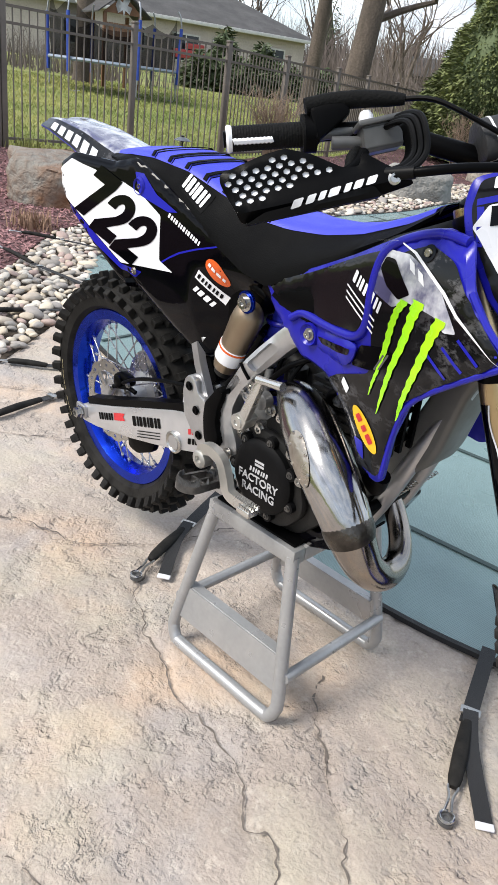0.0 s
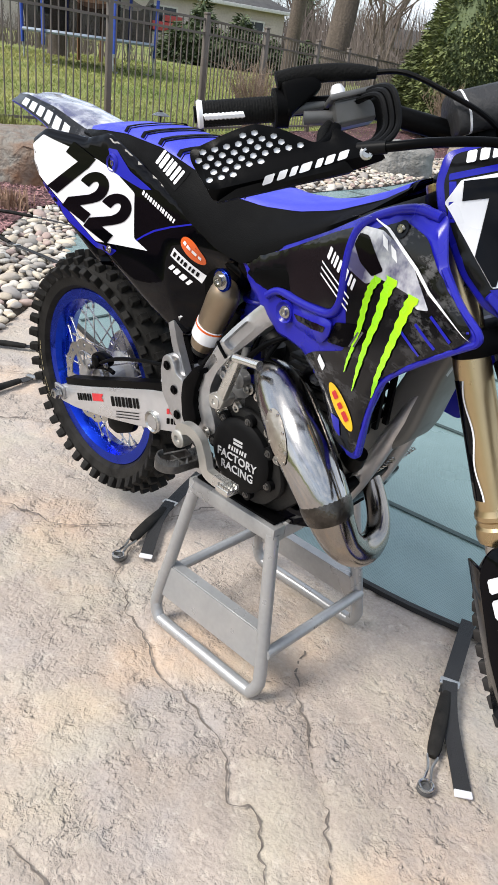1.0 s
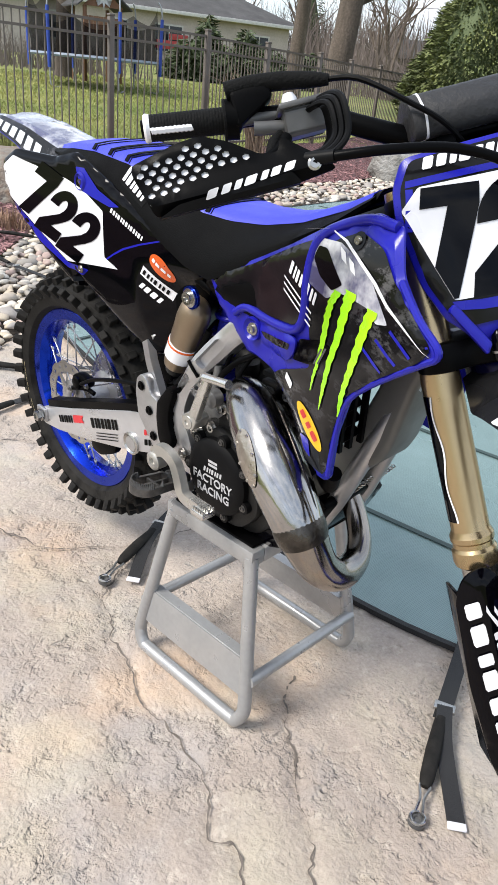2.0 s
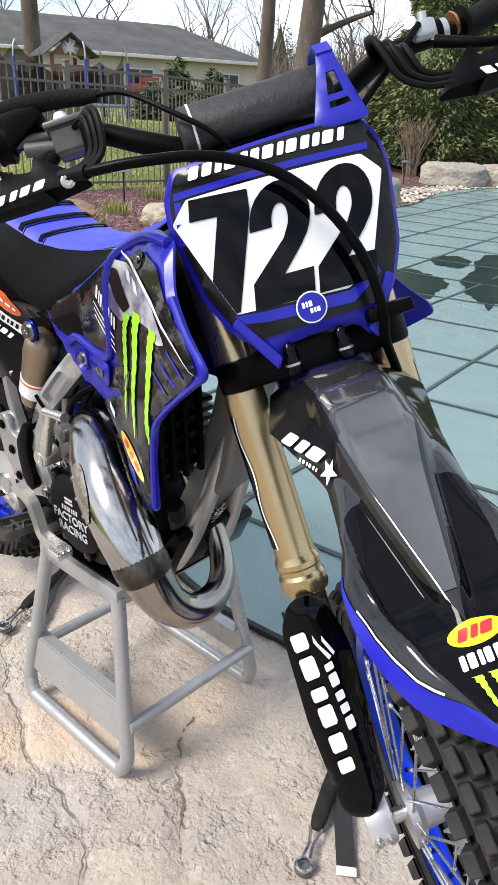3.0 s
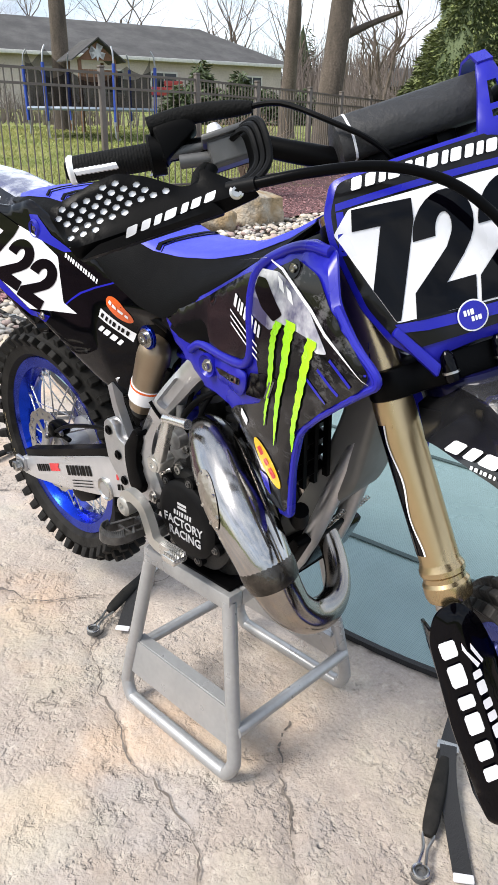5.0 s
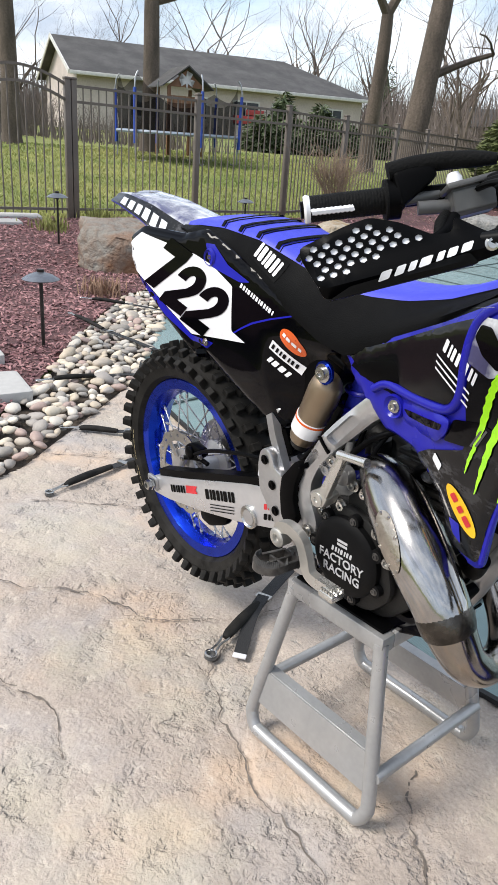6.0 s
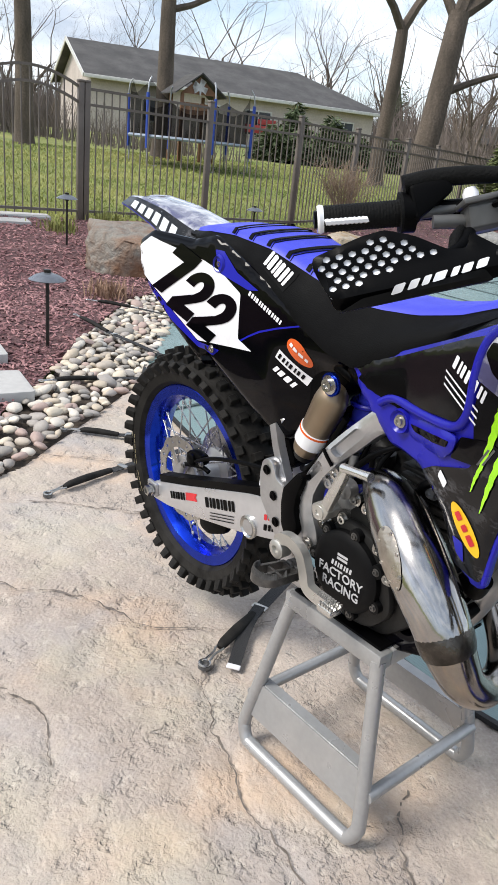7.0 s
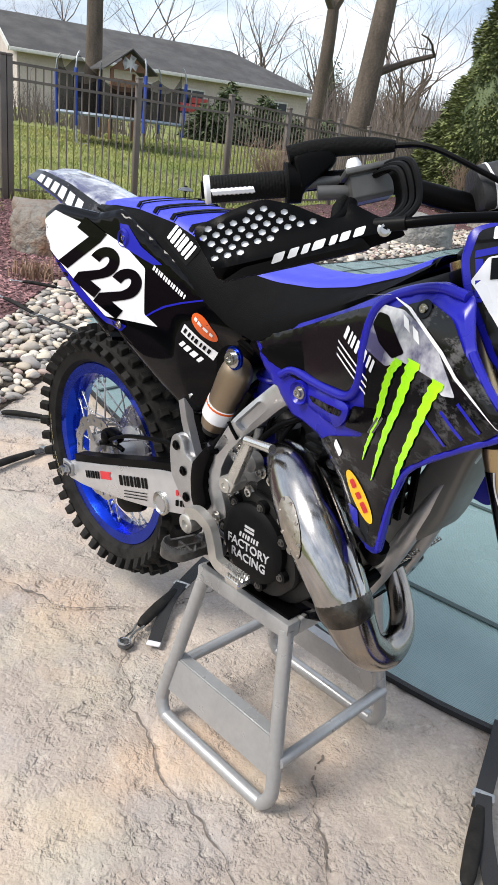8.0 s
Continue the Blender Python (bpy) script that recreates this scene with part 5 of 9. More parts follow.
def decal(name, shapes, target, material, parent, label="", ua=(1, 0, 0), ub=(0, 0, 1), nrm=(0, -1, 0), at=(0, 0, 0), lift=0.0012, step=0.012):
    """Thin vinyl laid on a surface: outlines in the (ua, ub) plane dropped on it against nrm."""
    tree = target if isinstance(target, BVHTree) else bvh(target)
    if len(shapes) > 1:
        for ring in shapes:
            decal(name[:-1] if name.endswith("s") else name, [ring], tree, material, parent, label, ua, ub, nrm, at, lift, step)
        return None
    ua, ub, nrm, at = Vector(ua), Vector(ub), Vector(nrm).normalized(), Vector(at)
    v2, f2 = fill(shapes[0], step)
    flat = [at + ua * p[0] + ub * p[1] for p in v2]
    hits = [tree.ray_cast(q + nrm * 0.5, -nrm)[0] for q in flat]
    found = [h for h in hits if h]
    if not found:
        return None
    deep = sum((h - at).dot(nrm) for h in found) / len(found)
    verts = [(h if h else q + nrm * (deep - (q - at).dot(nrm))) + nrm * lift for q, h in zip(flat, hits)]
    turn = ua.cross(ub).dot(nrm)
    faces = [tuple(f if turn > 0 else reversed(f)) for f in f2]
    return mesh_part(name, verts, faces, material, parent, label)


def affine(shape, o, u, v):
    return [(o[0] + u[0] * a + v[0] * b, o[1] + u[1] * a + v[1] * b) for a, b in shape]


def bars(n, gap=0.18, slant=0.0, heights=None):
    """A row of n plain blocks of uneven width in the unit square."""
    widths = [1.0 + 0.28 * math.sin(2.4 * k + n) for k in range(n)]
    total, at, out = sum(widths), 0.0, []
    for w in widths:
        a, b = at / total, (at + w * (1 - max(gap, 0.26))) / total
        c = 0.14 * (b - a)
        out.append([(a + c, 0), (b - c, 0), (b, 0.1), (b + slant / n, 0.9), (b - c + slant / n, 1), (a + c + slant / n, 1), (a + slant / n, 0.9), (a, 0.1)])
        at += w
    return out


def oval(cx, cy, rx, ry, turn=0.0, n=28):
    c, s = math.cos(radians(turn)), math.sin(radians(turn))
    return [(cx + c * rx * math.cos(6.28319 * k / n) - s * ry * math.sin(6.28319 * k / n), cy + s * rx * math.cos(6.28319 * k / n) + c * ry * math.sin(6.28319 * k / n)) for k in range(n)]


SEVEN = [(0, 0.76), (0, 1), (1, 1), (1, 0.8), (0.66, 0), (0.2, 0), (0.56, 0.76)]


def figure_two():
    """The outline of a bold 2 in the unit square."""
    outer = [(0.5 + 0.5 * math.cos(radians(a)), 0.69 + 0.31 * math.sin(radians(a))) for a in range(180, -31, -14)]
    inner = [(0.5 + 0.135 * math.cos(radians(a)), 0.69 + 0.13 * math.sin(radians(a))) for a in range(-25, 181, 20)]
    return [(0.0, 0.64)] + outer + [(0.82, 0.44), (0.52, 0.24), (1, 0.24), (1, 0), (0, 0), (0, 0.22), (0.54, 0.53)] + inner + [(0.365, 0.64)]


TWO = figure_two()


def lettering(text, height, bold=0.0, shear=0.0, space=1.0):
    """A flat mesh of built-in letters, centred, in the xy plane."""
    cu = bpy.data.curves.new("letters", "FONT")
    cu.body, cu.size, cu.offset, cu.shear, cu.space_character = text, height, bold, shear, space
    cu.align_x, cu.align_y, cu.resolution_u = "CENTER", "CENTER", 3
    cu.extrude = 0.0006
    ob = bpy.data.objects.new("letters", cu)
    scene.collection.objects.link(ob)
    dg = bpy.context.evaluated_depsgraph_get()
    me = bpy.data.meshes.new_from_object(ob.evaluated_get(dg))
    bm = bmesh.new()
    bm.from_mesh(me)
    bpy.data.objects.remove(ob)
    bpy.data.curves.remove(cu)
    bpy.data.meshes.remove(me)
    return bm


def mirror(bm):
    """The same on the rider's left."""
    bm.transform(Matrix.Diagonal((1, -1, 1, 1)))
    return bm


def bolt(at, r=0.008, h=0.006, parent=bike, m=RIGHT, material=None, name="bolt"):
    bm = bmesh.new()
    lathe(bm, [(r * 1.5, 0), (r * 1.5, h * 0.25), (r, h * 0.3), (r, h), (r * 0.55, h), (r * 0.5, h * 0.6), (0, h * 0.6)], 12, Matrix.Translation(at) @ m)
    return part(name, bm, material or M_STEEL, parent)


# ---- wheels ----
def tread(rows, R, m, tyre, rubber):
    """Tread blocks: rows of (count, offset across, half width, half length, height, phase, lean)."""
    for count, across, hw, hl, hh, phase, lean in rows:
        bm = bmesh.new()
        lo = [(0, -hl * 1.2, -hw * 1.15), (0, hl * 1.2, -hw * 1.15), (0, hl * 1.2, hw * 1.15), (0, -hl * 1.2, hw * 1.15)]
        hi = [(hh + 0.014, -hl, -hw), (hh + 0.014, hl, -hw), (hh + 0.014, hl, hw), (hh + 0.014, -hl, hw)]
        va, vb = [bm.verts.new(p) for p in lo], [bm.verts.new(p) for p in hi]
        bm.faces.new(vb)
        for i in range(4):
            bm.faces.new((va[i], va[(i + 1) % 4], vb[(i + 1) % 4], vb[i]))
        bmesh.ops.recalc_face_normals(bm, faces=bm.faces)
        bmesh.ops.bevel(bm, geom=[e for e in bm.edges if not e.is_boundary], offset=0.0016, segments=1, affect="EDGES")
        me = bpy.data.meshes.new("tread_block")
        bm.to_mesh(me)
        bm.free()
        me.materials.append(rubber)
        r0 = R - 0.03 * abs(across) / 0.05 - 0.014
        for k in range(count):
            ob = new("tread_block", me)
            ob.matrix_basis = m @ pose(0, 0, 0, 0, 0, 360 * (k + phase) / count) @ Matrix.Translation((r0, 0, across)) @ pose(0, 0, 0, 0, lean, 0)
            ob.parent = tyre


def wheel(name, m, rim_r, R, half, rows, hub_w, hub_r, disc_r, disc_at, label, rubber):
    """m: the wheel's own axis is z, towards the rider's right."""
    bm = bmesh.new()
    lathe(bm, [(rim_r - 0.026, -half * 0.62), (rim_r, -half * 0.66), (rim_r + 0.004, -half * 0.6), (rim_r - 0.012, -half * 0.48), (rim_r - 0.03, -half * 0.2), (rim_r - 0.034, 0), (rim_r - 0.03, half * 0.2), (rim_r - 0.012, half * 0.48), (rim_r + 0.004, half * 0.6), (rim_r, half * 0.66), (rim_r - 0.026, half * 0.62), (rim_r - 0.036, half * 0.3), (rim_r - 0.042, 0), (rim_r - 0.036, -half * 0.3), (rim_r - 0.026, -half * 0.62)], 72, m)
    bmesh.ops.remove_doubles(bm, verts=bm.verts, dist=1e-5)
    bmesh.ops.delete(bm, geom=[f for f in bm.faces if len(f.verts) > 4], context="FACES_ONLY")
    rim = part(name, bm, M_BLUERIM, bike, label)
    bm = bmesh.new()
    prof = [(rim_r + 0.002, -half * 0.6), (rim_r + 0.012, -half * 0.86), (rim_r + 0.035, -half), (R - 0.045, -half * 0.96), (R - 0.024, -half * 0.78), (R - 0.014, -half * 0.4), (R - 0.012, 0)]
    prof += [(r, -h) for r, h in prof[-2::-1]]
    lathe(bm, prof, 96, m)
    bmesh.ops.delete(bm, geom=[f for f in bm.faces if len(f.verts) > 4], context="FACES_ONLY")
    tyre = part(name.split("_")[0] + "_tyre", bm, rubber, bike, "knobbly black off-road tyre", sharp=30)
    tread(rows, R, m, tyre, rubber)
    bm = bmesh.new()
    lathe(bm, [(0.012, -hub_w), (hub_r, -hub_w), (hub_r, -hub_w + 0.012), (hub_r * 0.62, -hub_w + 0.022), (hub_r * 0.55, 0), (hub_r * 0.62, hub_w - 0.022), (hub_r, hub_w - 0.012), (hub_r, hub_w), (0.012, hub_w)], 32, m)
    part("hub", bm, M_SILVER, rim, "silver hub")
    meshes = []
    for side in (-1, 1):
        for lean in (-1, 1):
            bm = bmesh.new()
            a = radians(28 * lean)
            tube(bm, [((hub_r - 0.004) * math.cos(a), (hub_r - 0.004) * math.sin(a), side * (hub_w - 0.006)), (rim_r - 0.05, 0, side * 0.012), (rim_r - 0.03, 0, side * 0.008)], 0.0021, 5)
            tube(bm, [(rim_r - 0.055, 0, side * 0.0125), (rim_r - 0.036, 0, side * 0.009)], 0.0038, 6)
            bmesh.ops.recalc_face_normals(bm, faces=bm.faces)
            for f in bm.faces:
                f.smooth = True
            me = bpy.data.meshes.new("spoke")
            bm.to_mesh(me)
            bm.free()
            me.materials.append(M_SPOKE)
            meshes.append(me)
    for k in range(36):
        ob = new("spoke", meshes[k % 4])
        ob.matrix_basis = m @ pose(0, 0, 0, 0, 0, 10 * k + 3)
        ob.parent = rim
    if disc_r:
        ring = []
        for k in range(96):
            a = 6.28319 * k / 96
            r = disc_r * (1 - 0.045 * (0.5 + 0.5 * math.cos(12 * a)) ** 2)
            ring.append((r * math.cos(a), r * math.sin(a)))
        hole = [oval(0, 0, disc_r * 0.74, disc_r * 0.74, 0, 40)] + [oval(disc_r * 0.87 * math.cos(6.28319 * k / 18), disc_r * 0.87 * math.sin(6.28319 * k / 18), 0.005, 0.005, 0, 8) for k in range(18)]
        bm = bmesh.new()
        panel(bm, ring, lambda a, b: 0.0, 0.003, 0.02, "xy", 1e-6, 1, hole)
        bm.transform(m @ Matrix.Translation((0, 0, disc_at)))
        part("brake_disc", bm, M_STEEL, rim, "drilled wave brake disc", smooth=False)
        for k in range(6):
            part("disc_arm", box(bmesh.new(), (0.02, -0.007, -0.003), (disc_r * 0.78, 0.007, -0.0005), 0, m @ Matrix.Translation((0, 0, disc_at)) @ pose(0, 0, 0, 0, 0, 60 * k + 10)), M_STEEL, rim)
    return rim, tyre


REAR_AXLE = Vector((-0.006, 0, 0.405))
rear, rear_tyre = wheel("rear_wheel", Matrix.Translation(REAR_AXLE) @ RIGHT, 0.248, 0.333, 0.056,
                        [(40, 0.050, 0.009, 0.0105, 0.013, 0.0, -38), (40, -0.050, 0.009, 0.0105, 0.013, 0.5, 38), (40, 0.026, 0.011, 0.0095, 0.014, 0.5, -12), (40, -0.026, 0.011, 0.0095, 0.014, 0.0, 12), (40, 0.0, 0.011, 0.0085, 0.014, 0.25, 0)], 0.055, 0.062, 0.118, 0.062, "blue anodised spoked rear wheel", M_RUBBER)
FRONT_AXLE = Vector((0.06, -0.032, -0.675))
WF = STEER @ pose(0, 0, 0, 0, 0, 3.8) @ Matrix.Translation(FRONT_AXLE) @ RIGHT
front, front_tyre = wheel("front_wheel", WF, 0.276, 0.333, 0.032,
                          [(54, 0.029, 0.0078, 0.0125, 0.007, 0.0, -38), (54, -0.029, 0.0078, 0.0125, 0.007, 0.5, 38), (54, 0.0145, 0.0064, 0.0138, 0.008, 0.5, -12), (54, -0.0145, 0.0064, 0.0138, 0.008, 0.0, 12), (54, 0.0, 0.0060, 0.0128, 0.008, 0.25, 0)], 0.05, 0.045, 0.128, -0.06, "blue anodised spoked front wheel", M_DUSTY)
# plain bars where the maker's name stands on the rear tyre wall
ring_bars = []
for k, (a0, n) in enumerate(((176, 6), (200, 4))):
    for j in range(n):
        a = radians(a0 + 3.4 * j)
        for rr in (0,):
            r0, r1, w = 0.274, 0.292, 0.0065
            c, s = math.cos(a), math.sin(a)
            ring_bars.append([(REAR_AXLE.x + r0 * c - w * s, REAR_AXLE.z + r0 * s + w * c), (REAR_AXLE.x + r0 * c + w * s, REAR_AXLE.z + r0 * s - w * c), (REAR_AXLE.x + r1 * c + w * s, REAR_AXLE.z + r1 * s - w * c), (REAR_AXLE.x + r1 * c - w * s, REAR_AXLE.z + r1 * s + w * c)])
decal("wall_bars", ring_bars, rear_tyre, mat("worn_yellow_print", (0.35, 0.29, 0.16), rough=0.7, bump=0), rear_tyre, "faded yellow raised print")

# ---- swingarm, axle, brake ----
ARM = rounded([(-0.034, 0.360), (-0.034, 0.407), (0.018, 0.426), (0.12, 0.461), (0.241, 0.506), (0.377, 0.556), (0.42, 0.568), (0.52, 0.588), (0.56, 0.555), (0.55, 0.514), (0.47, 0.487), (0.35, 0.446), (0.2, 0.404), (0.04, 0.368)], 0.012, 3)
bm = bmesh.new()
prism(bm, ARM, -0.138, -0.106, "xz", 0.004)
swing = part("swingarm", bm, M_SWING, bike, "brushed aluminium swingarm")
part("swingarm", mirror(prism(bmesh.new(), ARM, -0.138, -0.106, "xz", 0.004)), M_SWING, bike)
bm = bmesh.new()
box(bm, (0.40, -0.105, 0.49), (0.47, 0.105, 0.57), 0.01)
part("swingarm_bridge", bm, M_SWING, bike)
bm = bmesh.new()
ribbon(bm, [(0.0, -0.119, 0.430), (0.12, -0.119, 0.471), (0.25, -0.119, 0.519), (0.40, -0.119, 0.572), (0.5, -0.119, 0.594)], 0.032, 0.018, (0, 1, 0))
part("chain_slider", bm, M_BLACK, swing, "black rubber rub strip")
cap_at = Vector((0.385, -0.138, 0.478))
part("pivot_cap", lathe(bmesh.new(), [(0.027, 0), (0.027, 0.005), (0.023, 0.007), (0.019, 0.003), (0, 0.003)], 28, Matrix.Translation(cap_at) @ RIGHT), M_STEEL, swing, "bright-rimmed pivot cap")
part("cap_centre", lathe(bmesh.new(), [(0.0175, 0.002), (0.0175, 0.005), (0.0, 0.006)], 24, Matrix.Translation(cap_at) @ RIGHT), M_SILVER, swing)
decal("sticker", [affine(q, (0.062, 0.400), (0.068, 0.025), (-0.005, 0.019)) for q in bars(6, 0.25)], swing, M_BLACK, swing, step=0.02)
decal("sticker", [affine([(0, 0), (1, 0), (0.85, 0.5), (1, 1), (0, 1)], (0.132, 0.427), (0.05, 0.018), (-0.003, 0.020))], swing, M_REDV, swing, "red flag sticker", step=0.02)
decal("sticker", [affine(q, (0.218, 0.448), (0.118, 0.042), (-0.006, 0.025)) for q in bars(8, 0.26)], swing, M_BLACK, swing, "black word bars", step=0.03)
decal("sticker", [affine([(0, 0), (1, 0), (1, 1), (0, 1)], (0.235, 0.440 - 0.008 * k), (0.095, 0.034), (0, 0.0022)) for k in range(3)], swing, M_BLACK, swing, step=0.03)
decal("sticker", [affine(q, (0.435, 0.52), (0.04, 0.014), (0, 0.014)) for q in bars(3, 0.2)], swing, M_REDV, swing, step=0.03)
decal("sticker", [affine(q, (0.435, 0.495), (0.045, 0.016), (0, 0.015)) for q in bars(3, 0.2)], swing, M_BLACK, swing, step=0.03)
bm = bmesh.new()
lathe(bm, [(0.010, -0.15), (0.010, 0.15), (0.017, 0.15), (0.017, 0.154), (0.014, 0.155), (0.014, 0.166), (0.008, 0.168), (0.007, 0.16), (0, 0.16)], 6, Matrix.Translation((-0.018, 0, 0.393)) @ RIGHT)
part("rear_axle", bm, M_STEEL, bike, "steel rear axle with hexagon nut")
bm = bmesh.new()
box(bm, (-0.046, -0.147, 0.374), (-0.002, -0.136, 0.412), 0.004)
part("axle_block", bm, M_SILVER, bike)
bm = bmesh.new()
prism(bm, rounded([(0.05, 0.478), (0.10, 0.488), (0.125, 0.505), (0.12, 0.525), (0.08, 0.53), (0.05, 0.515)], 0.012, 3), -0.090, -0.062, "xz", 0.008)
lathe(bm, [(0.017, 0), (0.017, 0.008), (0.013, 0.011), (0.0, 0.011)], 20, Matrix.Translation((0.082, -0.088, 0.505)) @ RIGHT)
tube(bm, [(0.035, -0.085, 0.470), (0.06, -0.088, 0.482), (0.12, -0.088, 0.500), (0.15, -0.086, 0.497)], 0.006, 10, 3)
caliper = part("rear_caliper", bm, M_BLACK, bike, "black rear brake caliper")
for x, z in ((0.045, 0.476), (0.128, 0.512)):
    bolt((x, -0.092, z), 0.0055, 0.006, caliper)
part("caliper_bracket", prism(bmesh.new(), rounded([(-0.02, 0.42), (0.02, 0.425), (0.055, 0.478), (0.04, 0.492), (0.0, 0.455)], 0.008, 3), -0.086, -0.076, "xz", 0.002), M_SILVER, caliper, "alloy caliper bracket")
bm = bmesh.new()
tube(bm, [(0.115, -0.1, 0.515), (0.2, -0.11, 0.56), (0.32, -0.115, 0.6), (0.46, -0.11, 0.63)], 0.005, 8, 5)
part("brake_hose", bm, M_BLACK, bike)
bm = bmesh.new()
prism(bm, rounded([(0.085, 0.36), (0.16, 0.385), (0.215, 0.38), (0.2, 0.34), (0.13, 0.305), (0.09, 0.31)], 0.012, 3), -0.07, -0.05, "xz", 0.004)
part("caliper_guard", bm, M_BLACK, bike)
bm = bmesh.new()
ribbon(bm, [(0.02, 0.075, 0.46), (0.3, 0.075, 0.57), (0.55, 0.075, 0.58)], 0.014, 0.012, (0, 1, 0))
ribbon(bm, [(0.02, 0.075, 0.35), (0.3, 0.075, 0.44), (0.6, 0.075, 0.5)], 0.014, 0.012, (0, 1, 0))
lathe(bm, [(0.02, 0.072), (0.11, 0.072), (0.115, 0.078), (0.02, 0.078)], 50, Matrix.Translation(REAR_AXLE) @ LEFT)
part("chain", bm, M_STEEL, bike)

# ---- frame, engine, footrest ----
def spar_depth(x, z):
    return -0.143 + 0.40 * min(max(x - 0.60, 0.0), 0.09)


SPAR = rounded([(0.76, 0.90), (0.69, 0.862), (0.659, 0.828), (0.623, 0.786), (0.596, 0.75), (0.553, 0.682), (0.538, 0.624), (0.535, 0.591), (0.551, 0.548), (0.566, 0.528), (0.588, 0.524), (0.597, 0.545), (0.592, 0.569), (0.574, 0.604), (0.573, 0.64), (0.589, 0.678), (0.618, 0.722), (0.655, 0.762), (0.689, 0.803), (0.78, 0.86)], 0.012, 3)
POCKETS = [rounded([(0.608, 0.752), (0.653, 0.809), (0.670, 0.797), (0.624, 0.738)], 0.008, 4), rounded([(0.551, 0.671), (0.586, 0.724), (0.600, 0.714), (0.565, 0.668)], 0.007, 4)]
for s in (-1, 1):
    b2 = panel(bmesh.new(), SPAR, spar_depth, 0.03, 0.012, roll=0.006, holes=POCKETS)
    if s > 0:
        mirror(b2)
    spar = part("frame_spar", b2, M_SILVER, bike, "silver aluminium frame spar with recessed pockets")
    for ring in POCKETS:
        grown = [(x + 0.12 * (x - sum(p[0] for p in ring) / len(ring)), z + 0.12 * (z - sum(p[1] for p in ring) / len(ring))) for x, z in ring]
        b3 = panel(bmesh.new(), grown, lambda x, z: spar_depth(x, z) + 0.012, 0.006, 0.012, roll=0.001)
        if s > 0:
            mirror(b3)
        part("pocket", b3, M_SILVER, spar)
    part("upper_spar", tube(bmesh.new(), [(0.73, s * 0.085, 0.86), (0.88, s * 0.07, 0.92), (1.05, s * 0.04, 0.985)], 0.028, 10, 3), M_SILVER, bike)
bolt((0.579, -0.146, 0.541), 0.009, 0.006, bike)
part("spar_joint", tube(bmesh.new(), [(0.597, spar_depth(0.597, 0) - 0.001, 0.752), (0.606, spar_depth(0.606, 0) - 0.001, 0.738), (0.617, spar_depth(0.617, 0) - 0.001, 0.722)], 0.0035, 8), M_BLACK, bike)
bm = bmesh.new()
prism(bm, rounded([(0.424, 0.628), (0.431, 0.662), (0.45, 0.674), (0.468, 0.664), (0.478, 0.637), (0.503, 0.632), (0.5, 0.597), (0.506, 0.548), (0.522, 0.52), (0.488, 0.505), (0.468, 0.53), (0.43, 0.575)], 0.009, 3), -0.150, -0.128, "xz", 0.004)
plate_ob = part("footrest_bracket", bm, M_SILVER, bike, "silver footrest and pivot bracket")
for x, z in ((0.475, 0.6), (0.487, 0.545), (0.45, 0.648)):
    bolt((x, -0.152, z), 0.007, 0.004, plate_ob, material=M_BLACK)
bm = bmesh.new()
prism(bm, rounded([(0.505, 0.633), (0.545, 0.683), (0.563, 0.676), (0.546, 0.632), (0.542, 0.597), (0.556, 0.563), (0.542, 0.535), (0.524, 0.525), (0.506, 0.55), (0.501, 0.597)], 0.008, 3), -0.155, -0.13, "xz", 0.004)
part("frame_guard", bm, M_BLACK, bike, "textured black frame guard")
for s in (-1, 1):
    part("cradle_rail", tube(bmesh.new(), [(0.56, s * 0.09, 0.45), (0.66, s * 0.08, 0.43), (0.8, s * 0.07, 0.435), (0.88, s * 0.05, 0.50), (0.98, s * 0.03, 0.74), (1.06, s * 0.02, 0.93)], 0.017, 12, 4), M_SILVER, bike)
part("head_tube", tube(bmesh.new(), [(1.13, 0, 0.93), (1.055, 0, 1.10)], 0.036, 20), M_SILVER, bike)
bm = bmesh.new()
prism(bm, rounded([(0.56, 0.43), (0.6, 0.405), (0.78, 0.405), (0.86, 0.44), (0.9, 0.52), (0.87, 0.53), (0.82, 0.46), (0.6, 0.45)], 0.012, 3), -0.11, 0.11, "xz", 0.006)
part("skid_plate", bm, M_GLOSS, bike, "black glossy skid plate")
bm = bmesh.new()
prism(bm, rounded([(0.57, 0.47), (0.585, 0.60), (0.64, 0.66), (0.74, 0.66), (0.82, 0.60), (0.84, 0.50), (0.77, 0.425), (0.63, 0.42)], 0.03, 4), -0.12, 0.11, "xz", 0.012)
engine = part("engine_case", bm, M_CASE, bike, "dark cast engine cases")
bm = bmesh.new()
prism(bm, rounded([(0.60, 0.57), (0.66, 0.64), (0.77, 0.62), (0.80, 0.50), (0.75, 0.44), (0.64, 0.43), (0.595, 0.49)], 0.03, 5), -0.14, -0.118, "xz", 0.008)
part("side_case", bm, M_CASE, engine, "dark side cover of the engine")
COVER_AT = Vector((0.69, -0.14, 0.54))
bm = bmesh.new()
lathe(bm, [(0.080, 0), (0.080, 0.012), (0.075, 0.018), (0.063, 0.021), (0.0, 0.022)], 48, Matrix.Translation(COVER_AT) @ RIGHT)
M_DARKSTEEL = mat("dark_oiled_steel", (0.16, 0.155, 0.15), (0.10, 0.097, 0.095), rough=0.42, metal=0.85, scale=30, bump=0.15, bump_scale=200)
M_PRINT = mat("pale_grey_print", (0.52, 0.52, 0.53), (0.42, 0.42, 0.43), rough=0.5, bump=0)
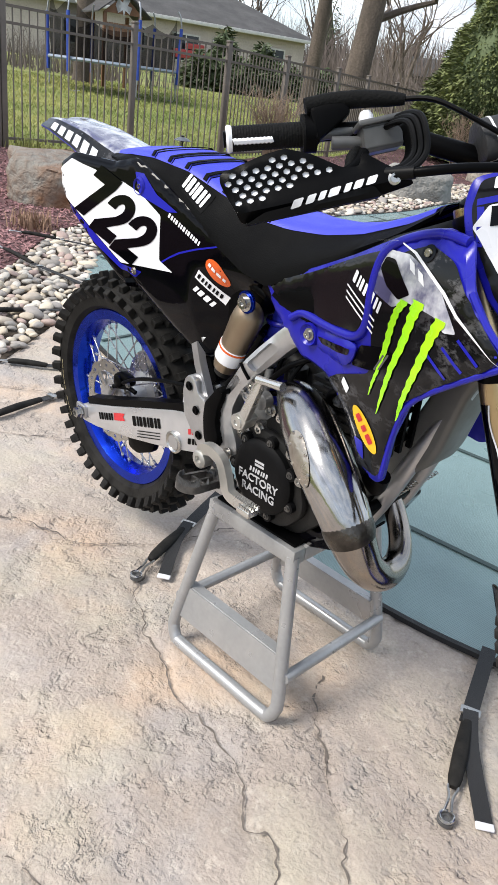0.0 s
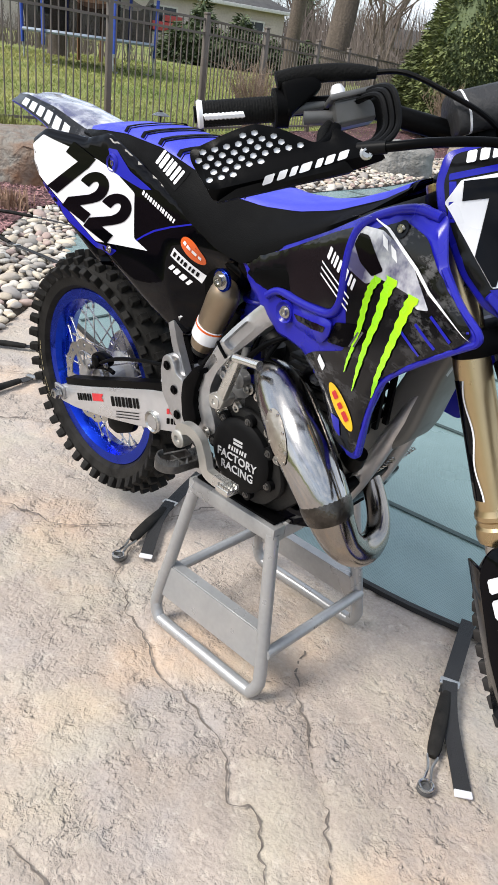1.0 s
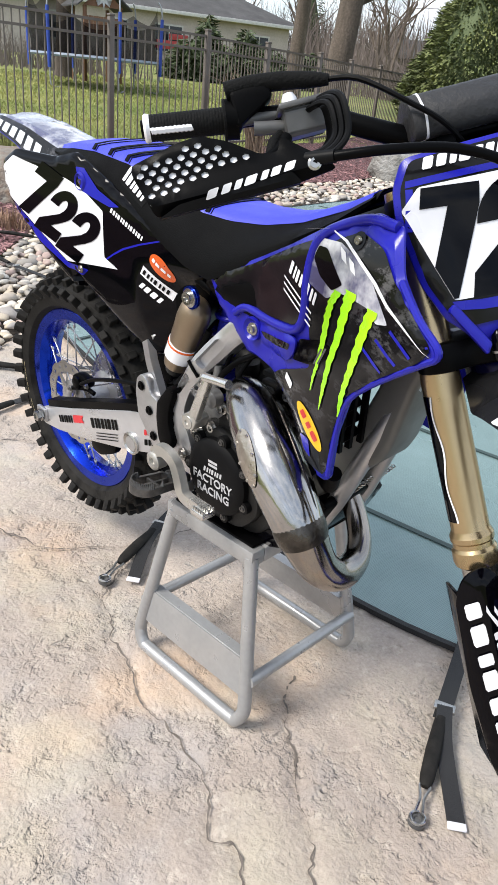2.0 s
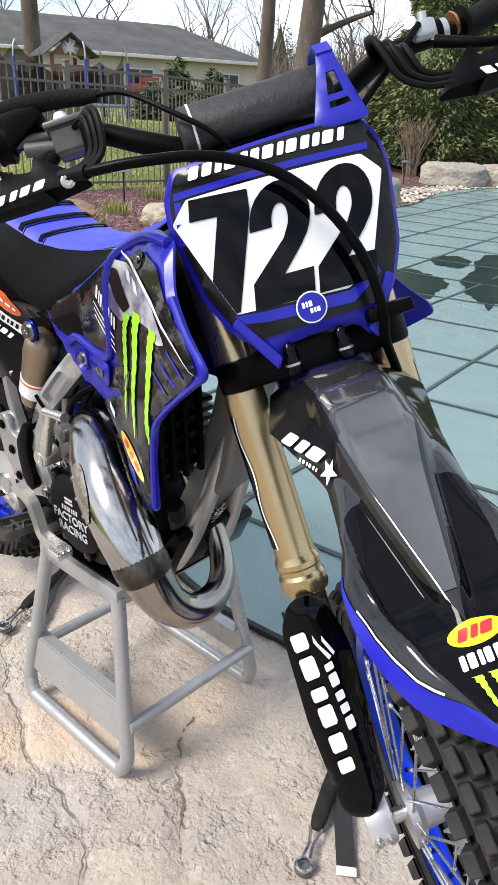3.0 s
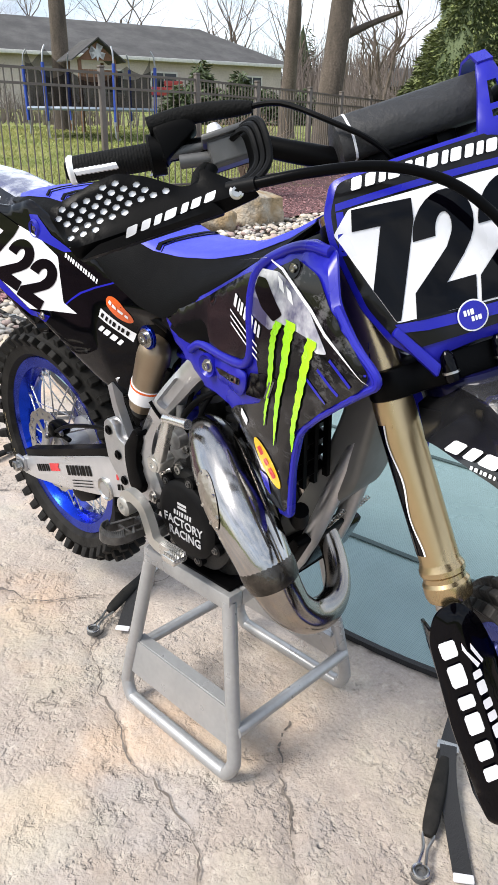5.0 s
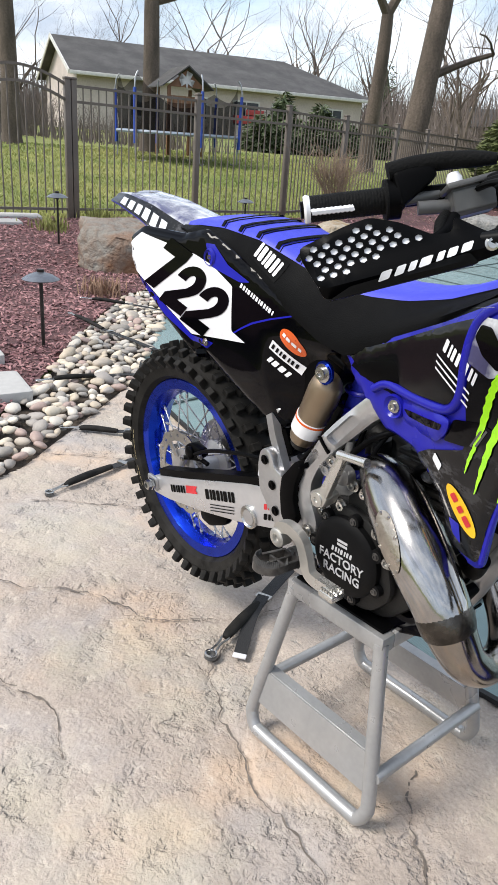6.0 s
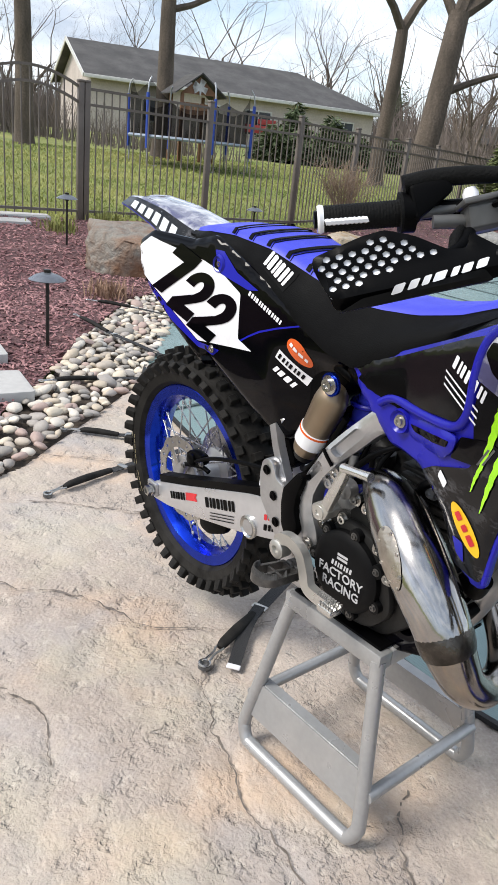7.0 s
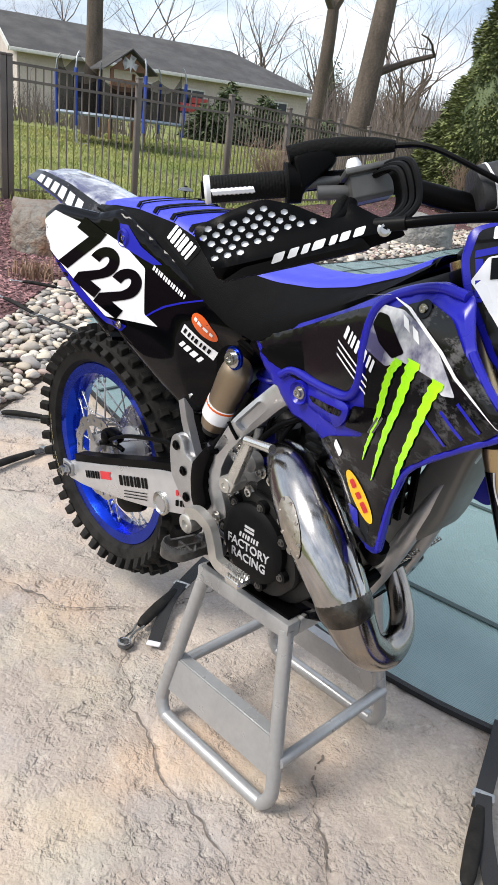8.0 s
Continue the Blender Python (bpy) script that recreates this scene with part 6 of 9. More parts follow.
cover = part("clutch_cover", bm, M_CARBON, bike, "round black clutch cover with white lettering")
for k in range(7):
    a = 6.28319 * k / 7 + 0.5
    p = COVER_AT + Vector((0.084 * math.cos(a), -0.004, 0.084 * math.sin(a)))
    bm = lathe(bmesh.new(), [(0.013, -0.004), (0.013, 0.008), (0.0, 0.009)], 14, Matrix.Translation(p) @ RIGHT)
    part("boss", bm, M_CARBON, cover)
    bolt(p + Vector((0, -0.008, 0)), 0.0052, 0.004, cover, material=M_DARKSTEEL)
to_side = Matrix(((1, 0, 0, 0), (0, 0, -1, 0), (0, 1, 0, 0), (0, 0, 0, 1)))
for text, dx, dz, h in (("FACTORY", 0.0, -0.006, 0.0255), ("RACING", 0.003, -0.031, 0.0255)):
    bm = lettering(text, h, 0.0003)
    bm.transform(Matrix.Translation((COVER_AT.x + dx, COVER_AT.y - 0.0225, COVER_AT.z + dz)) @ pose(0, 0, 0, 0, -1, 0) @ to_side)
    part("lettering", bm, M_PRINT, cover, "pale grey lettering")
decal("emblem", [affine(q, (0.664, 0.549), (0.055, 0.002), (0.002, 0.011)) for q in bars(7, 0.4)] + [affine([(0, 0), (1, 0), (1, 1), (0, 1)], (0.678, 0.566 + 0.008 * k), (0.026, 0.001), (0, 0.0055)) for k in range(2)], cover, M_PRINT, cover, "plain pale emblem bars", lift=0.0008)
# barrel and head
bm = bmesh.new()
box(bm, (0.735, -0.06, 0.63), (0.825, 0.06, 0.80), 0.012)
cyl = part("cylinder", bm, M_GREYCAST, bike, "grey cast cylinder")
for k in range(6):
    part("fin", box(bmesh.new(), (0.72, -0.07, 0.655 + 0.018 * k), (0.84, 0.07, 0.665 + 0.018 * k), 0.003), M_CASE, cyl)
bm = bmesh.new()
box(bm, (0.73, -0.055, 0.79), (0.84, 0.055, 0.83), 0.01)
tube(bm, [(0.78, -0.03, 0.83), (0.78, -0.06, 0.87), (0.83, -0.09, 0.875)], 0.012, 10, 4)
part("cylinder_head", bm, M_GREYCAST, bike)
bm = bmesh.new()
tube(bm, [(0.72, 0, 0.69), (0.66, 0.0, 0.70), (0.6, 0.0, 0.73), (0.52, 0, 0.75)], [0.03, 0.034, 0.036, 0.04], 18, 4)
tube(bm, [(0.65, -0.04, 0.64), (0.65, -0.04, 0.74)], 0.024, 14)
tube(bm, [(0.62, -0.06, 0.6), (0.6, -0.09, 0.66), (0.62, -0.1, 0.72), (0.68, -0.09, 0.76)], 0.006, 8, 4)
tube(bm, [(0.66, -0.1, 0.62), (0.7, -0.11, 0.69), (0.69, -0.1, 0.76)], 0.005, 8, 4)
part("carburettor", bm, M_CASE, bike, "dark carburettor and hoses")
bm = bmesh.new()
box(bm, (0.60, -0.12, 0.61), (0.67, -0.08, 0.665), 0.01)
tube(bm, [(0.6, -0.11, 0.66), (0.64, -0.115, 0.70), (0.645, -0.11, 0.75)], 0.009, 10, 4)
lathe(bm, [(0.018, 0), (0.018, 0.02), (0.01, 0.024), (0, 0.024)], 16, Matrix.Translation((0.655, -0.12, 0.69)) @ RIGHT)
part("power_valve_cover", bm, M_GREYCAST, bike)
# hoses, wires and fittings between the cylinder and the frame
for k, (pts, r, m) in enumerate((
        ([(0.63, -0.10, 0.70), (0.66, -0.115, 0.735), (0.70, -0.11, 0.775), (0.74, -0.09, 0.80)], 0.006, M_BLACK),
        ([(0.60, -0.085, 0.66), (0.635, -0.105, 0.70), (0.66, -0.10, 0.76), (0.66, -0.07, 0.82)], 0.0045, M_BLACK),
        ([(0.69, -0.105, 0.655), (0.715, -0.118, 0.70), (0.705, -0.115, 0.745), (0.72, -0.095, 0.79)], 0.005, M_BLACK),
        ([(0.58, -0.11, 0.60), (0.60, -0.12, 0.635), (0.62, -0.11, 0.68), (0.66, -0.10, 0.70)], 0.006, M_BLACK),
        ([(0.77, -0.075, 0.72), (0.80, -0.10, 0.755), (0.84, -0.10, 0.775), (0.89, -0.09, 0.76)], 0.008, M_BLACK),
        ([(0.50, -0.10, 0.66), (0.53, -0.115, 0.675), (0.565, -0.11, 0.72), (0.60, -0.095, 0.80)], 0.007, M_BLACK))):
    part("engine_hose", tube(bmesh.new(), pts, r, 10, 5), m, bike)
for x, y, z, r, h, m in ((0.612, -0.112, 0.70, 0.013, 0.012, M_STEEL), (0.637, -0.105, 0.685, 0.010, 0.016, M_GREYCAST), (0.668, -0.118, 0.672, 0.009, 0.010, M_STEEL), (0.598, -0.118, 0.675, 0.010, 0.008, M_SILVER), (0.70, -0.122, 0.668, 0.008, 0.008, M_STEEL), (0.605, -0.125, 0.597, 0.013, 0.012, M_STEEL), (0.655, -0.132, 0.628, 0.009, 0.008, M_STEEL), (0.78, -0.075, 0.70, 0.010, 0.012, M_STEEL), (0.80, -0.078, 0.735, 0.010, 0.010, M_SILVER), (0.755, -0.142, 0.62, 0.009, 0.008, M_STEEL), (0.784, -0.142, 0.575, 0.009, 0.008, M_STEEL)):
    bolt((x, y, z), r, h, bike, material=m, name="fitting")
part("swingarm_guide", tube(bmesh.new(), [(0.395, -0.118, 0.572), (0.398, -0.118, 0.60), (0.41, -0.118, 0.608), (0.424, -0.118, 0.602), (0.428, -0.118, 0.58)], 0.0055, 10, 3), M_WHITE, swing, "pale hose guide")
# kick starter
bm = bmesh.new()
prism(bm, rounded([(0.610, 0.652), (0.634, 0.668), (0.650, 0.662), (0.657, 0.655), (0.647, 0.632), (0.62, 0.625)], 0.006, 3), -0.176, -0.140, "xz", 0.005)
prism(bm, rounded([(0.634, 0.664), (0.654, 0.652), (0.684, 0.726), (0.692, 0.752), (0.678, 0.759), (0.668, 0.740)], 0.005, 3), -0.176, -0.160, "xz", 0.004)
lathe(bm, [(0.014, -0.02), (0.014, 0.002), (0.006, 0.003), (0.005, -0.002), (0, -0.002)], 16, Matrix.Translation((0.632, -0.176, 0.645)) @ RIGHT)
kick = part("kick_starter", bm, M_PUTTY, bike, "folded alloy kick-start lever")
bm = bmesh.new()
tube(bm, [(0.676, -0.170, 0.752), (0.705, -0.172, 0.757), (0.745, -0.174, 0.763)], [0.0085, 0.0075, 0.0088], 12, 3)
part("kick_foot", bm, M_PUTTY, kick)
# brake pedal and footrest
bm = bmesh.new()
pd = [(0.542, -0.178, 0.525), (0.552, -0.19, 0.552), (0.588, -0.198, 0.571), (0.622, -0.2, 0.562), (0.638, -0.201, 0.535), (0.648, -0.201, 0.505), (0.668, -0.2, 0.496), (0.712, -0.2, 0.496)]
b2 = bmesh.new()
ribbon(b2, smooth_line(pd, 6), 0.017, 0.024, (0, 1, 0))
bmesh.ops.bevel(b2, geom=[e for e in b2.edges if e.is_manifold and e.calc_face_angle(0) > 0.8], offset=0.004, segments=2, affect="EDGES")
join(bm, b2)
lathe(bm, [(0.02, -0.012), (0.02, 0.012), (0.016, 0.015), (0.009, 0.015), (0.008, 0.008), (0, 0.008)], 20, Matrix.Translation((0.552, -0.19, 0.532)) @ RIGHT)
pedal = part("brake_pedal", bm, M_PUTTY, bike, "curved alloy rear brake pedal")
bm = bmesh.new()
box(bm, (0.695, -0.222, 0.488), (0.732, -0.188, 0.502), 0.004)
for k in range(5):
    for j in range(3):
        box(bm, (0.698 + 0.007 * k, -0.219 + 0.012 * j, 0.500), (0.702 + 0.007 * k, -0.214 + 0.012 * j, 0.507))
part("pedal_toe", bm, M_PUTTY, pedal, "toothed pedal toe")
pegm = Matrix.Translation((0.572, -0.165, 0.482)) @ pose(0, 0, 0, -8, 0, 0)


def peg_loop(half, inset):
    """The outline of the footrest's open loop, seen from above."""
    r = half - inset
    arc = [(r * math.cos(radians(a)), -0.074 + r * math.sin(radians(a))) for a in range(180, 361, 15)]
    return arc + [(r * 0.85, -0.01 - inset), (-r * 0.85, -0.01 - inset)]


bm = panel(bmesh.new(), peg_loop(0.031, 0.0), lambda a, b: 0.012, 0.017, 0.02, "xy", 1e-6, 1, [peg_loop(0.031, 0.007)])
box(bm, (-0.003, -0.1, -0.004), (0.003, -0.012, 0.009), 0.001)
box(bm, (-0.027, -0.055, -0.004), (0.027, -0.049, 0.009), 0.001)
for k in range(26):
    ring = peg_loop(0.031, 0.0035)
    t = k / 26 * (len(ring) - 1)
    p = Vector(ring[int(t)]).lerp(Vector(ring[int(t) + 1]), t % 1)
    lathe(bm, [(0.0046, 0.0), (0.0012, 0.012), (0.0, 0.0122)], 5, Matrix.Translation((p.x, p.y, 0.0115)))
bm.transform(pegm)
box(bm, (-0.022, -0.012, -0.016), (0.022, 0.03, 0.016), 0.006, pegm)
part("footrest", bm, M_DARKSTEEL, bike, "toothed steel footrest")
bm = bmesh.new()
box(bm, (0.53, -0.175, 0.455), (0.60, -0.13, 0.48), 0.006)
part("footrest_mount", bm, M_SILVER, bike)
part("footrest", mirror(box(bmesh.new(), (0.535, -0.27, 0.48), (0.595, -0.16, 0.5), 0.004)), M_GREYCAST, bike)

# ---- shock reservoir, airbox, linkage ----
RES = [(0.505, -0.098, 0.70), (0.514, -0.098, 0.722), (0.556, -0.098, 0.815), (0.566, -0.098, 0.84), (0.574, -0.098, 0.855)]
res = part("shock_reservoir", tube(bmesh.new(), RES, [0.028, 0.031, 0.033, 0.028, 0.012], 24, 3), M_RES, bike, "bronze shock reservoir")
bm = bmesh.new()
tube(bm, [(0.514, -0.098, 0.724), (0.53, -0.098, 0.757)], 0.0335, 24)
band = part("label_band", bm, M_WHITE, res, "white label with an orange stripe")
part("stripe", tube(bmesh.new(), [(0.5268, -0.098, 0.7505), (0.5288, -0.098, 0.755)], 0.0338, 24), M_ORANGE, band)
part("collar", tube(bmesh.new(), [(0.498, -0.098, 0.686), (0.506, -0.098, 0.703)], 0.022, 18), M_CASE, res)
bolt((0.582, -0.128, 0.866), 0.012, 0.01, res)
part("washer", lathe(bmesh.new(), [(0.022, 0), (0.022, 0.005), (0.01, 0.005), (0.0, 0.005)], 22, Matrix.Translation((0.582, -0.122, 0.866)) @ RIGHT), M_BLUERIM, res)
part("shock_body", tube(bmesh.new(), [(0.50, -0.02, 0.50), (0.60, -0.01, 0.84)], 0.036, 20), M_BLUEVINYL, bike)
bm = bmesh.new()
for k in range(9):
    t = k / 9
    ctr = Vector((0.50, -0.02, 0.50)).lerp(Vector((0.6, -0.01, 0.84)), t)
    ring = [ctr + Vector((0.042 * math.cos(a), 0.042 * math.sin(a), 0.012 * a / 6.28)) for a in np.linspace(0, 6.1, 18)]
    tube(bm, ring, 0.0055, 8)
part("shock_spring", bm, M_BLUE, bike)
for s in (-1, 1):
    bm = bmesh.new()
    b2 = bmesh.new()
    ribbon(b2, [(0.415, s * 0.105, 0.725), (0.44, s * 0.115, 0.688), (0.485, s * 0.125, 0.625)], 0.018, 0.021, (0, 1, 0))
    bmesh.ops.bevel(b2, geom=[e for e in b2.edges if e.is_manifold and e.calc_face_angle(0) > 0.8], offset=0.003, segments=2, affect="EDGES")
    join(bm, b2)
    part("subframe_stay", bm, M_SILVER, bike, "square aluminium subframe stay")
    part("subframe_rail", tube(bmesh.new(), [(0.44, s * 0.10, 0.74), (0.25, s * 0.10, 0.86), (0.05, s * 0.095, 0.99)], 0.011, 10, 4), M_SWING, bike)
    part("subframe_rail", tube(bmesh.new(), [(0.60, s * 0.085, 0.875), (0.35, s * 0.09, 0.955), (0.08, s * 0.085, 1.02)], 0.011, 10, 4), M_BLACK, bike)
bm = bmesh.new()
prism(bm, rounded([(0.16, 0.96), (0.55, 0.93), (0.60, 0.87), (0.46, 0.73), (0.36, 0.74)], 0.03, 4), -0.09, 0.09, "xz", 0.015)
part("airbox", bm, M_BLACK, bike, "black airbox")
bm = bmesh.new()
prism(bm, rounded([(0.18, 0.79), (0.36, 0.74), (0.43, 0.62), (0.40, 0.60), (0.33, 0.70), (0.2, 0.755)], 0.012, 3), -0.055, 0.055, "xz", 0.008)
part("mud_flap", bm, M_BLACK, bike, "black mud flap before the rear tyre")
part("silencer", mirror(tube(bmesh.new(), [(0.5, -0.11, 0.72), (0.35, -0.135, 0.80), (0.05, -0.15, 0.91), (-0.12, -0.155, 0.96)], [0.018, 0.04, 0.04, 0.03], 20, 4)), M_SWING, bike)


# ---- bodywork ----
def side_depth(x, z):
    flat = -0.112 - 0.12 * (0.489 - x) + 0.012 * ((z - 0.9) / 0.15) ** 2 - 0.010 * math.exp(-((x - 0.42) / 0.1) ** 2 - ((z - 0.80) / 0.09) ** 2)
    # two creases: the front flank folds in, and so does the strip along the lower edge
    fade = min(1.0, max(0.0, (0.90 - z) / 0.06))
    front = max(0.0, x - (0.405 + 0.22 * (0.86 - z)))
    low = max(0.0, 0.742 + 0.64 * (0.355 - x) - z) if x > 0.2 else 0.0
    return flat + fade * 0.30 * min(front, 0.12) + 0.55 * min(low, 0.06)


SIDE = rounded([(0.012, 1.056), (0.15, 1.055), (0.215, 1.072), (0.316, 1.03), (0.485, 0.958), (0.592, 0.908), (0.545, 0.838), (0.478, 0.738), (0.454, 0.704), (0.432, 0.692), (0.358, 0.709), (0.275, 0.747), (0.163, 0.812), (0.09, 0.866), (0.013, 0.928), (-0.022, 0.97), (-0.034, 1.028)], 0.010, 4)
bm = panel(bmesh.new(), SIDE, side_depth, 0.004, 0.011)
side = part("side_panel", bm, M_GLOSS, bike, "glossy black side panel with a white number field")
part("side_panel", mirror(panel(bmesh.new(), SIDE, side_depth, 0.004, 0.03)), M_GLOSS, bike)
FIELD = rounded([(-0.024, 1.019), (0.012, 1.043), (0.048, 1.037), (0.196, 1.019), (0.25, 1.005), (0.312, 0.973), (0.314, 0.882), (0.357, 0.866), (0.186, 0.848), (0.038, 0.933), (-0.006, 0.958), (-0.02, 0.985)], 0.004, 3)
decal("number_field", [FIELD], side, M_WHITE, side, "white number field", lift=0.001)
U, V = (0.074, -0.024), (0.103, 0.100)
digits = []
for d, o in ((SEVEN, (0.014, 0.943)), (TWO, (0.079, 0.905)), (TWO, (0.149, 0.874))):
    digits.append(affine(d, o, U, V))
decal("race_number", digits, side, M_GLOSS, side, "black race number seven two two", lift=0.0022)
decal("blue_flash", [rounded([(-0.004, 0.956), (0.038, 0.930), (0.11, 0.89), (0.186, 0.846), (0.256, 0.843), (0.235, 0.826), (0.185, 0.834), (0.10, 0.872), (0.03, 0.918), (-0.008, 0.948)], 0.004, 2)], side, M_BLUEDECAL, side, "blue lower edge", lift=0.0009)
decal("blue_line", [rounded([(0.315, 0.874), (0.345, 0.893), (0.375, 0.909), (0.42, 0.926), (0.485, 0.946), (0.485, 0.949), (0.418, 0.929), (0.372, 0.912), (0.343, 0.896), (0.315, 0.878)], 0.002, 2)], side, M_BLUEDECAL, side, lift=0.0009)
decal("sponsor_oval", [oval(0.478, 0.893, 0.033, 0.019, -38)], side, M_ORANGE, side, "orange oval sticker")
decal("sponsor_bar", [affine(q, (0.456, 0.905), (0.04, -0.03), (0.004, 0.006)) for q in bars(4, 0.2)], side, M_WHITE, side, lift=0.002)
decal("sponsor_plate", [affine([(0, 0), (1, 0), (1, 1), (0, 1)], (0.421, 0.872), (0.066, -0.045), (0.010, 0.018))], side, M_WHITE, side, "white sponsor sticker")
decal("sponsor_bar", [affine(q, (0.427, 0.8735), (0.056, -0.038), (0.006, 0.009)) for q in bars(7, 0.45)], side, M_GLOSS, side, lift=0.0022)
decal("sponsor_mark", [affine(q, (0.417, 0.846), (0.046, -0.03), (0.008, 0.010)) for q in bars(4, 0.3, 0.1)], side, M_WHITE, side, "white sponsor mark")
decal("name_bars", [affine(q, (0.333, 0.975), (0.095, -0.04), (0.004, 0.009)) for q in bars(13, 0.35, 0.05)], side, M_WHITE, side, "white bars of print")
bolt((0.238, -0.1475, 0.842), 0.006, 0.004, side, name="panel_bolt")
decal("blue_swoosh", [rounded([(0.225, 1.046), (0.252, 1.046), (0.296, 1.012), (0.361, 0.988), (0.333, 0.984), (0.289, 0.993), (0.245, 1.003)], 0.004, 3)], side, M_BLUEDECAL, side, "blue swoosh", lift=0.0014)
bm = bmesh.new()
lathe(bm, [(0.019, -0.004), (0.016, 0.0015), (0.011, -0.006), (0, -0.007)], 24, Matrix.Translation((0.240, -0.1375, 1.019)) @ RIGHT)
part("bolt_recess", bm, M_BLUE, side, "blue recessed fixing")
bolt((0.240, -0.132, 1.019), 0.0055, 0.005, side)


def loft(bm, stations, rows, thick=0.0):
    """Sections along x: rows(station) gives points; thick > 0 adds an inner skin."""
    grid = [[bm.verts.new(p) for p in rows(s)] for s in stations]
    for a, b in zip(grid, grid[1:]):
        for i in range(len(a) - 1):
            bm.faces.new((a[i], a[i + 1], b[i + 1], b[i]))
    if thick:
        bmesh.ops.recalc_face_normals(bm, faces=bm.faces)
        bmesh.ops.solidify(bm, geom=bm.faces[:], thickness=thick)
    return bm


def lerp_table(table, x):
    for a, b in zip(table, table[1:]):
        if x <= b[0]:
            t = max(0.0, min(1.0, (x - a[0]) / (b[0] - a[0])))
            return tuple(p + (q - p) * t for p, q in zip(a[1:], b[1:]))
    return table[-1][1:]


# rear fender: x, crown height, half width, drop of the sides
TAIL = [(-0.352, 1.072, 0.035, 0.006), (-0.31, 1.088, 0.062, 0.014), (-0.24, 1.095, 0.078, 0.024), (-0.11, 1.087, 0.09, 0.04), (0.0, 1.07, 0.098, 0.06), (0.12, 1.052, 0.105, 0.075), (0.24, 1.03, 0.10, 0.07)]


def tail_row(x, lift=0.0, vs=None):
    z, w, d = lerp_table(TAIL, x)
    out = []
    for v in vs if vs is not None else np.linspace(-1, 1, 21):
        k = abs(v)
        crown = 0.006 * math.exp(-((k - 0.55) / 0.12) ** 2)
        out.append((x, float(v) * w, z - d * k ** 2.6 + crown + lift))
    return out


fender = part("rear_fender", loft(bmesh.new(), [float(x) for x in np.linspace(-0.352, 0.24, 34)], tail_row, 0.003), M_BLUE, bike, "blue rear fender with silver and black graphics")
M_SILVERPRINT = mat("silver_smoke_vinyl", (0.60, 0.61, 0.64), (0.06, 0.06, 0.14), rough=0.14, scale=14, fine=60, fine_amount=0.35, bump=0, coat=0.7, lo=0.42, hi=0.58)
mesh_grid = [tail_row(float(x), 0.0015, np.linspace(-0.72, 0.72, 15)) for x in np.linspace(-0.335, 0.06, 22)]
gv = [p for row in mesh_grid for p in row]
gf = [(i * 15 + j, (i + 1) * 15 + j, (i + 1) * 15 + j + 1, i * 15 + j + 1) for i in range(21) for j in range(14)]
mesh_part("fender_graphic", gv, gf, M_SILVERPRINT, fender, "silver smoke-patterned vinyl")
mesh_grid = [tail_row(float(x), 0.0022, np.linspace(-1.0, -0.62, 9)) for x in np.linspace(-0.305, 0.13, 22)]
gv = [p for row in mesh_grid for p in row]
gf = [(i * 9 + j, (i + 1) * 9 + j, (i + 1) * 9 + j + 1, i * 9 + j + 1) for i in range(21) for j in range(8)]
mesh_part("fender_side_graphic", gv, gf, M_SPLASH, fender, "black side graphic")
word = []
for k in range(6):
    a, b = -0.235 + 0.04 * k, -0.235 + 0.04 * k + 0.027
    word.append([tail_row(a, 0.0034, [-0.96])[0], tail_row(b, 0.0034, [-0.96])[0], tail_row(b - 0.012, 0.0034, [-0.74])[0], tail_row(a - 0.012, 0.0034, [-0.74])[0]])
for q in word:
    mesh_part("word_bar", q, [(0, 1, 2, 3)], M_WHITE, fender, "white word bar", smooth=False)

# seat: x, crown height, half width on top, height of the lower edge, half width below
SEAT = [(0.045, 1.062, 0.055, 1.045, 0.075), (0.12, 1.076, 0.072, 1.045, 0.098), (0.22, 1.082, 0.078, 1.03, 0.108), (0.34, 1.073, 0.078, 0.998, 0.112), (0.45, 1.045, 0.074, 0.955, 0.115), (0.55, 1.018, 0.068, 0.915, 0.116), (0.62, 1.015, 0.062, 0.905, 0.116), (0.70, 1.022, 0.056, 0.942, 0.112), (0.78, 1.04, 0.05, 0.985, 0.1), (0.86, 1.072, 0.042, 1.035, 0.075), (0.91, 1.098, 0.03, 1.08, 0.05)]


def seat_row(x):
    z, w, zl, wl = lerp_table(SEAT, x)
    half = [(wl, zl), (wl + 0.002, zl + 0.3 * (z - zl)), (w + 0.45 * (wl - w), z - 0.38 * (z - zl)), (w + 0.008, z - 0.014), (w * 0.96, z - 0.004), (w * 0.7, z), (w * 0.3, z + 0.001), (0, z + 0.001)]
    return [(x, -a, b) for a, b in half] + [(x, a, b) for a, b in half[-2::-1]]


SX = [float(x) for x in np.linspace(0.045, 0.91, 60)]


seat = part("seat", loft(bmesh.new(), SX, seat_row), M_VINYL, bike, "long black and blue ribbed seat", sharp=75)


def seat_top(x0, x1, lift, name, material, wide=1.0, n=14, label=""):
    xs = [x0 + (x1 - x0) * k / n for k in range(n + 1)]
    bm = bmesh.new()

    def row(x):
        z, w, zl, wl = lerp_table(SEAT, x)
        w *= wide
        return [(x, -w - 0.006, z - 0.013 + lift), (x, -w * 0.97, z - 0.003 + lift), (x, -w * 0.6, z + lift), (x, 0, z + 0.001 + lift), (x, w * 0.6, z + lift), (x, w * 0.97, z - 0.003 + lift), (x, w + 0.006, z - 0.013 + lift)]

    loft(bm, xs, row, 0.0015)
    return part(name, bm, material, seat, label, sharp=60)


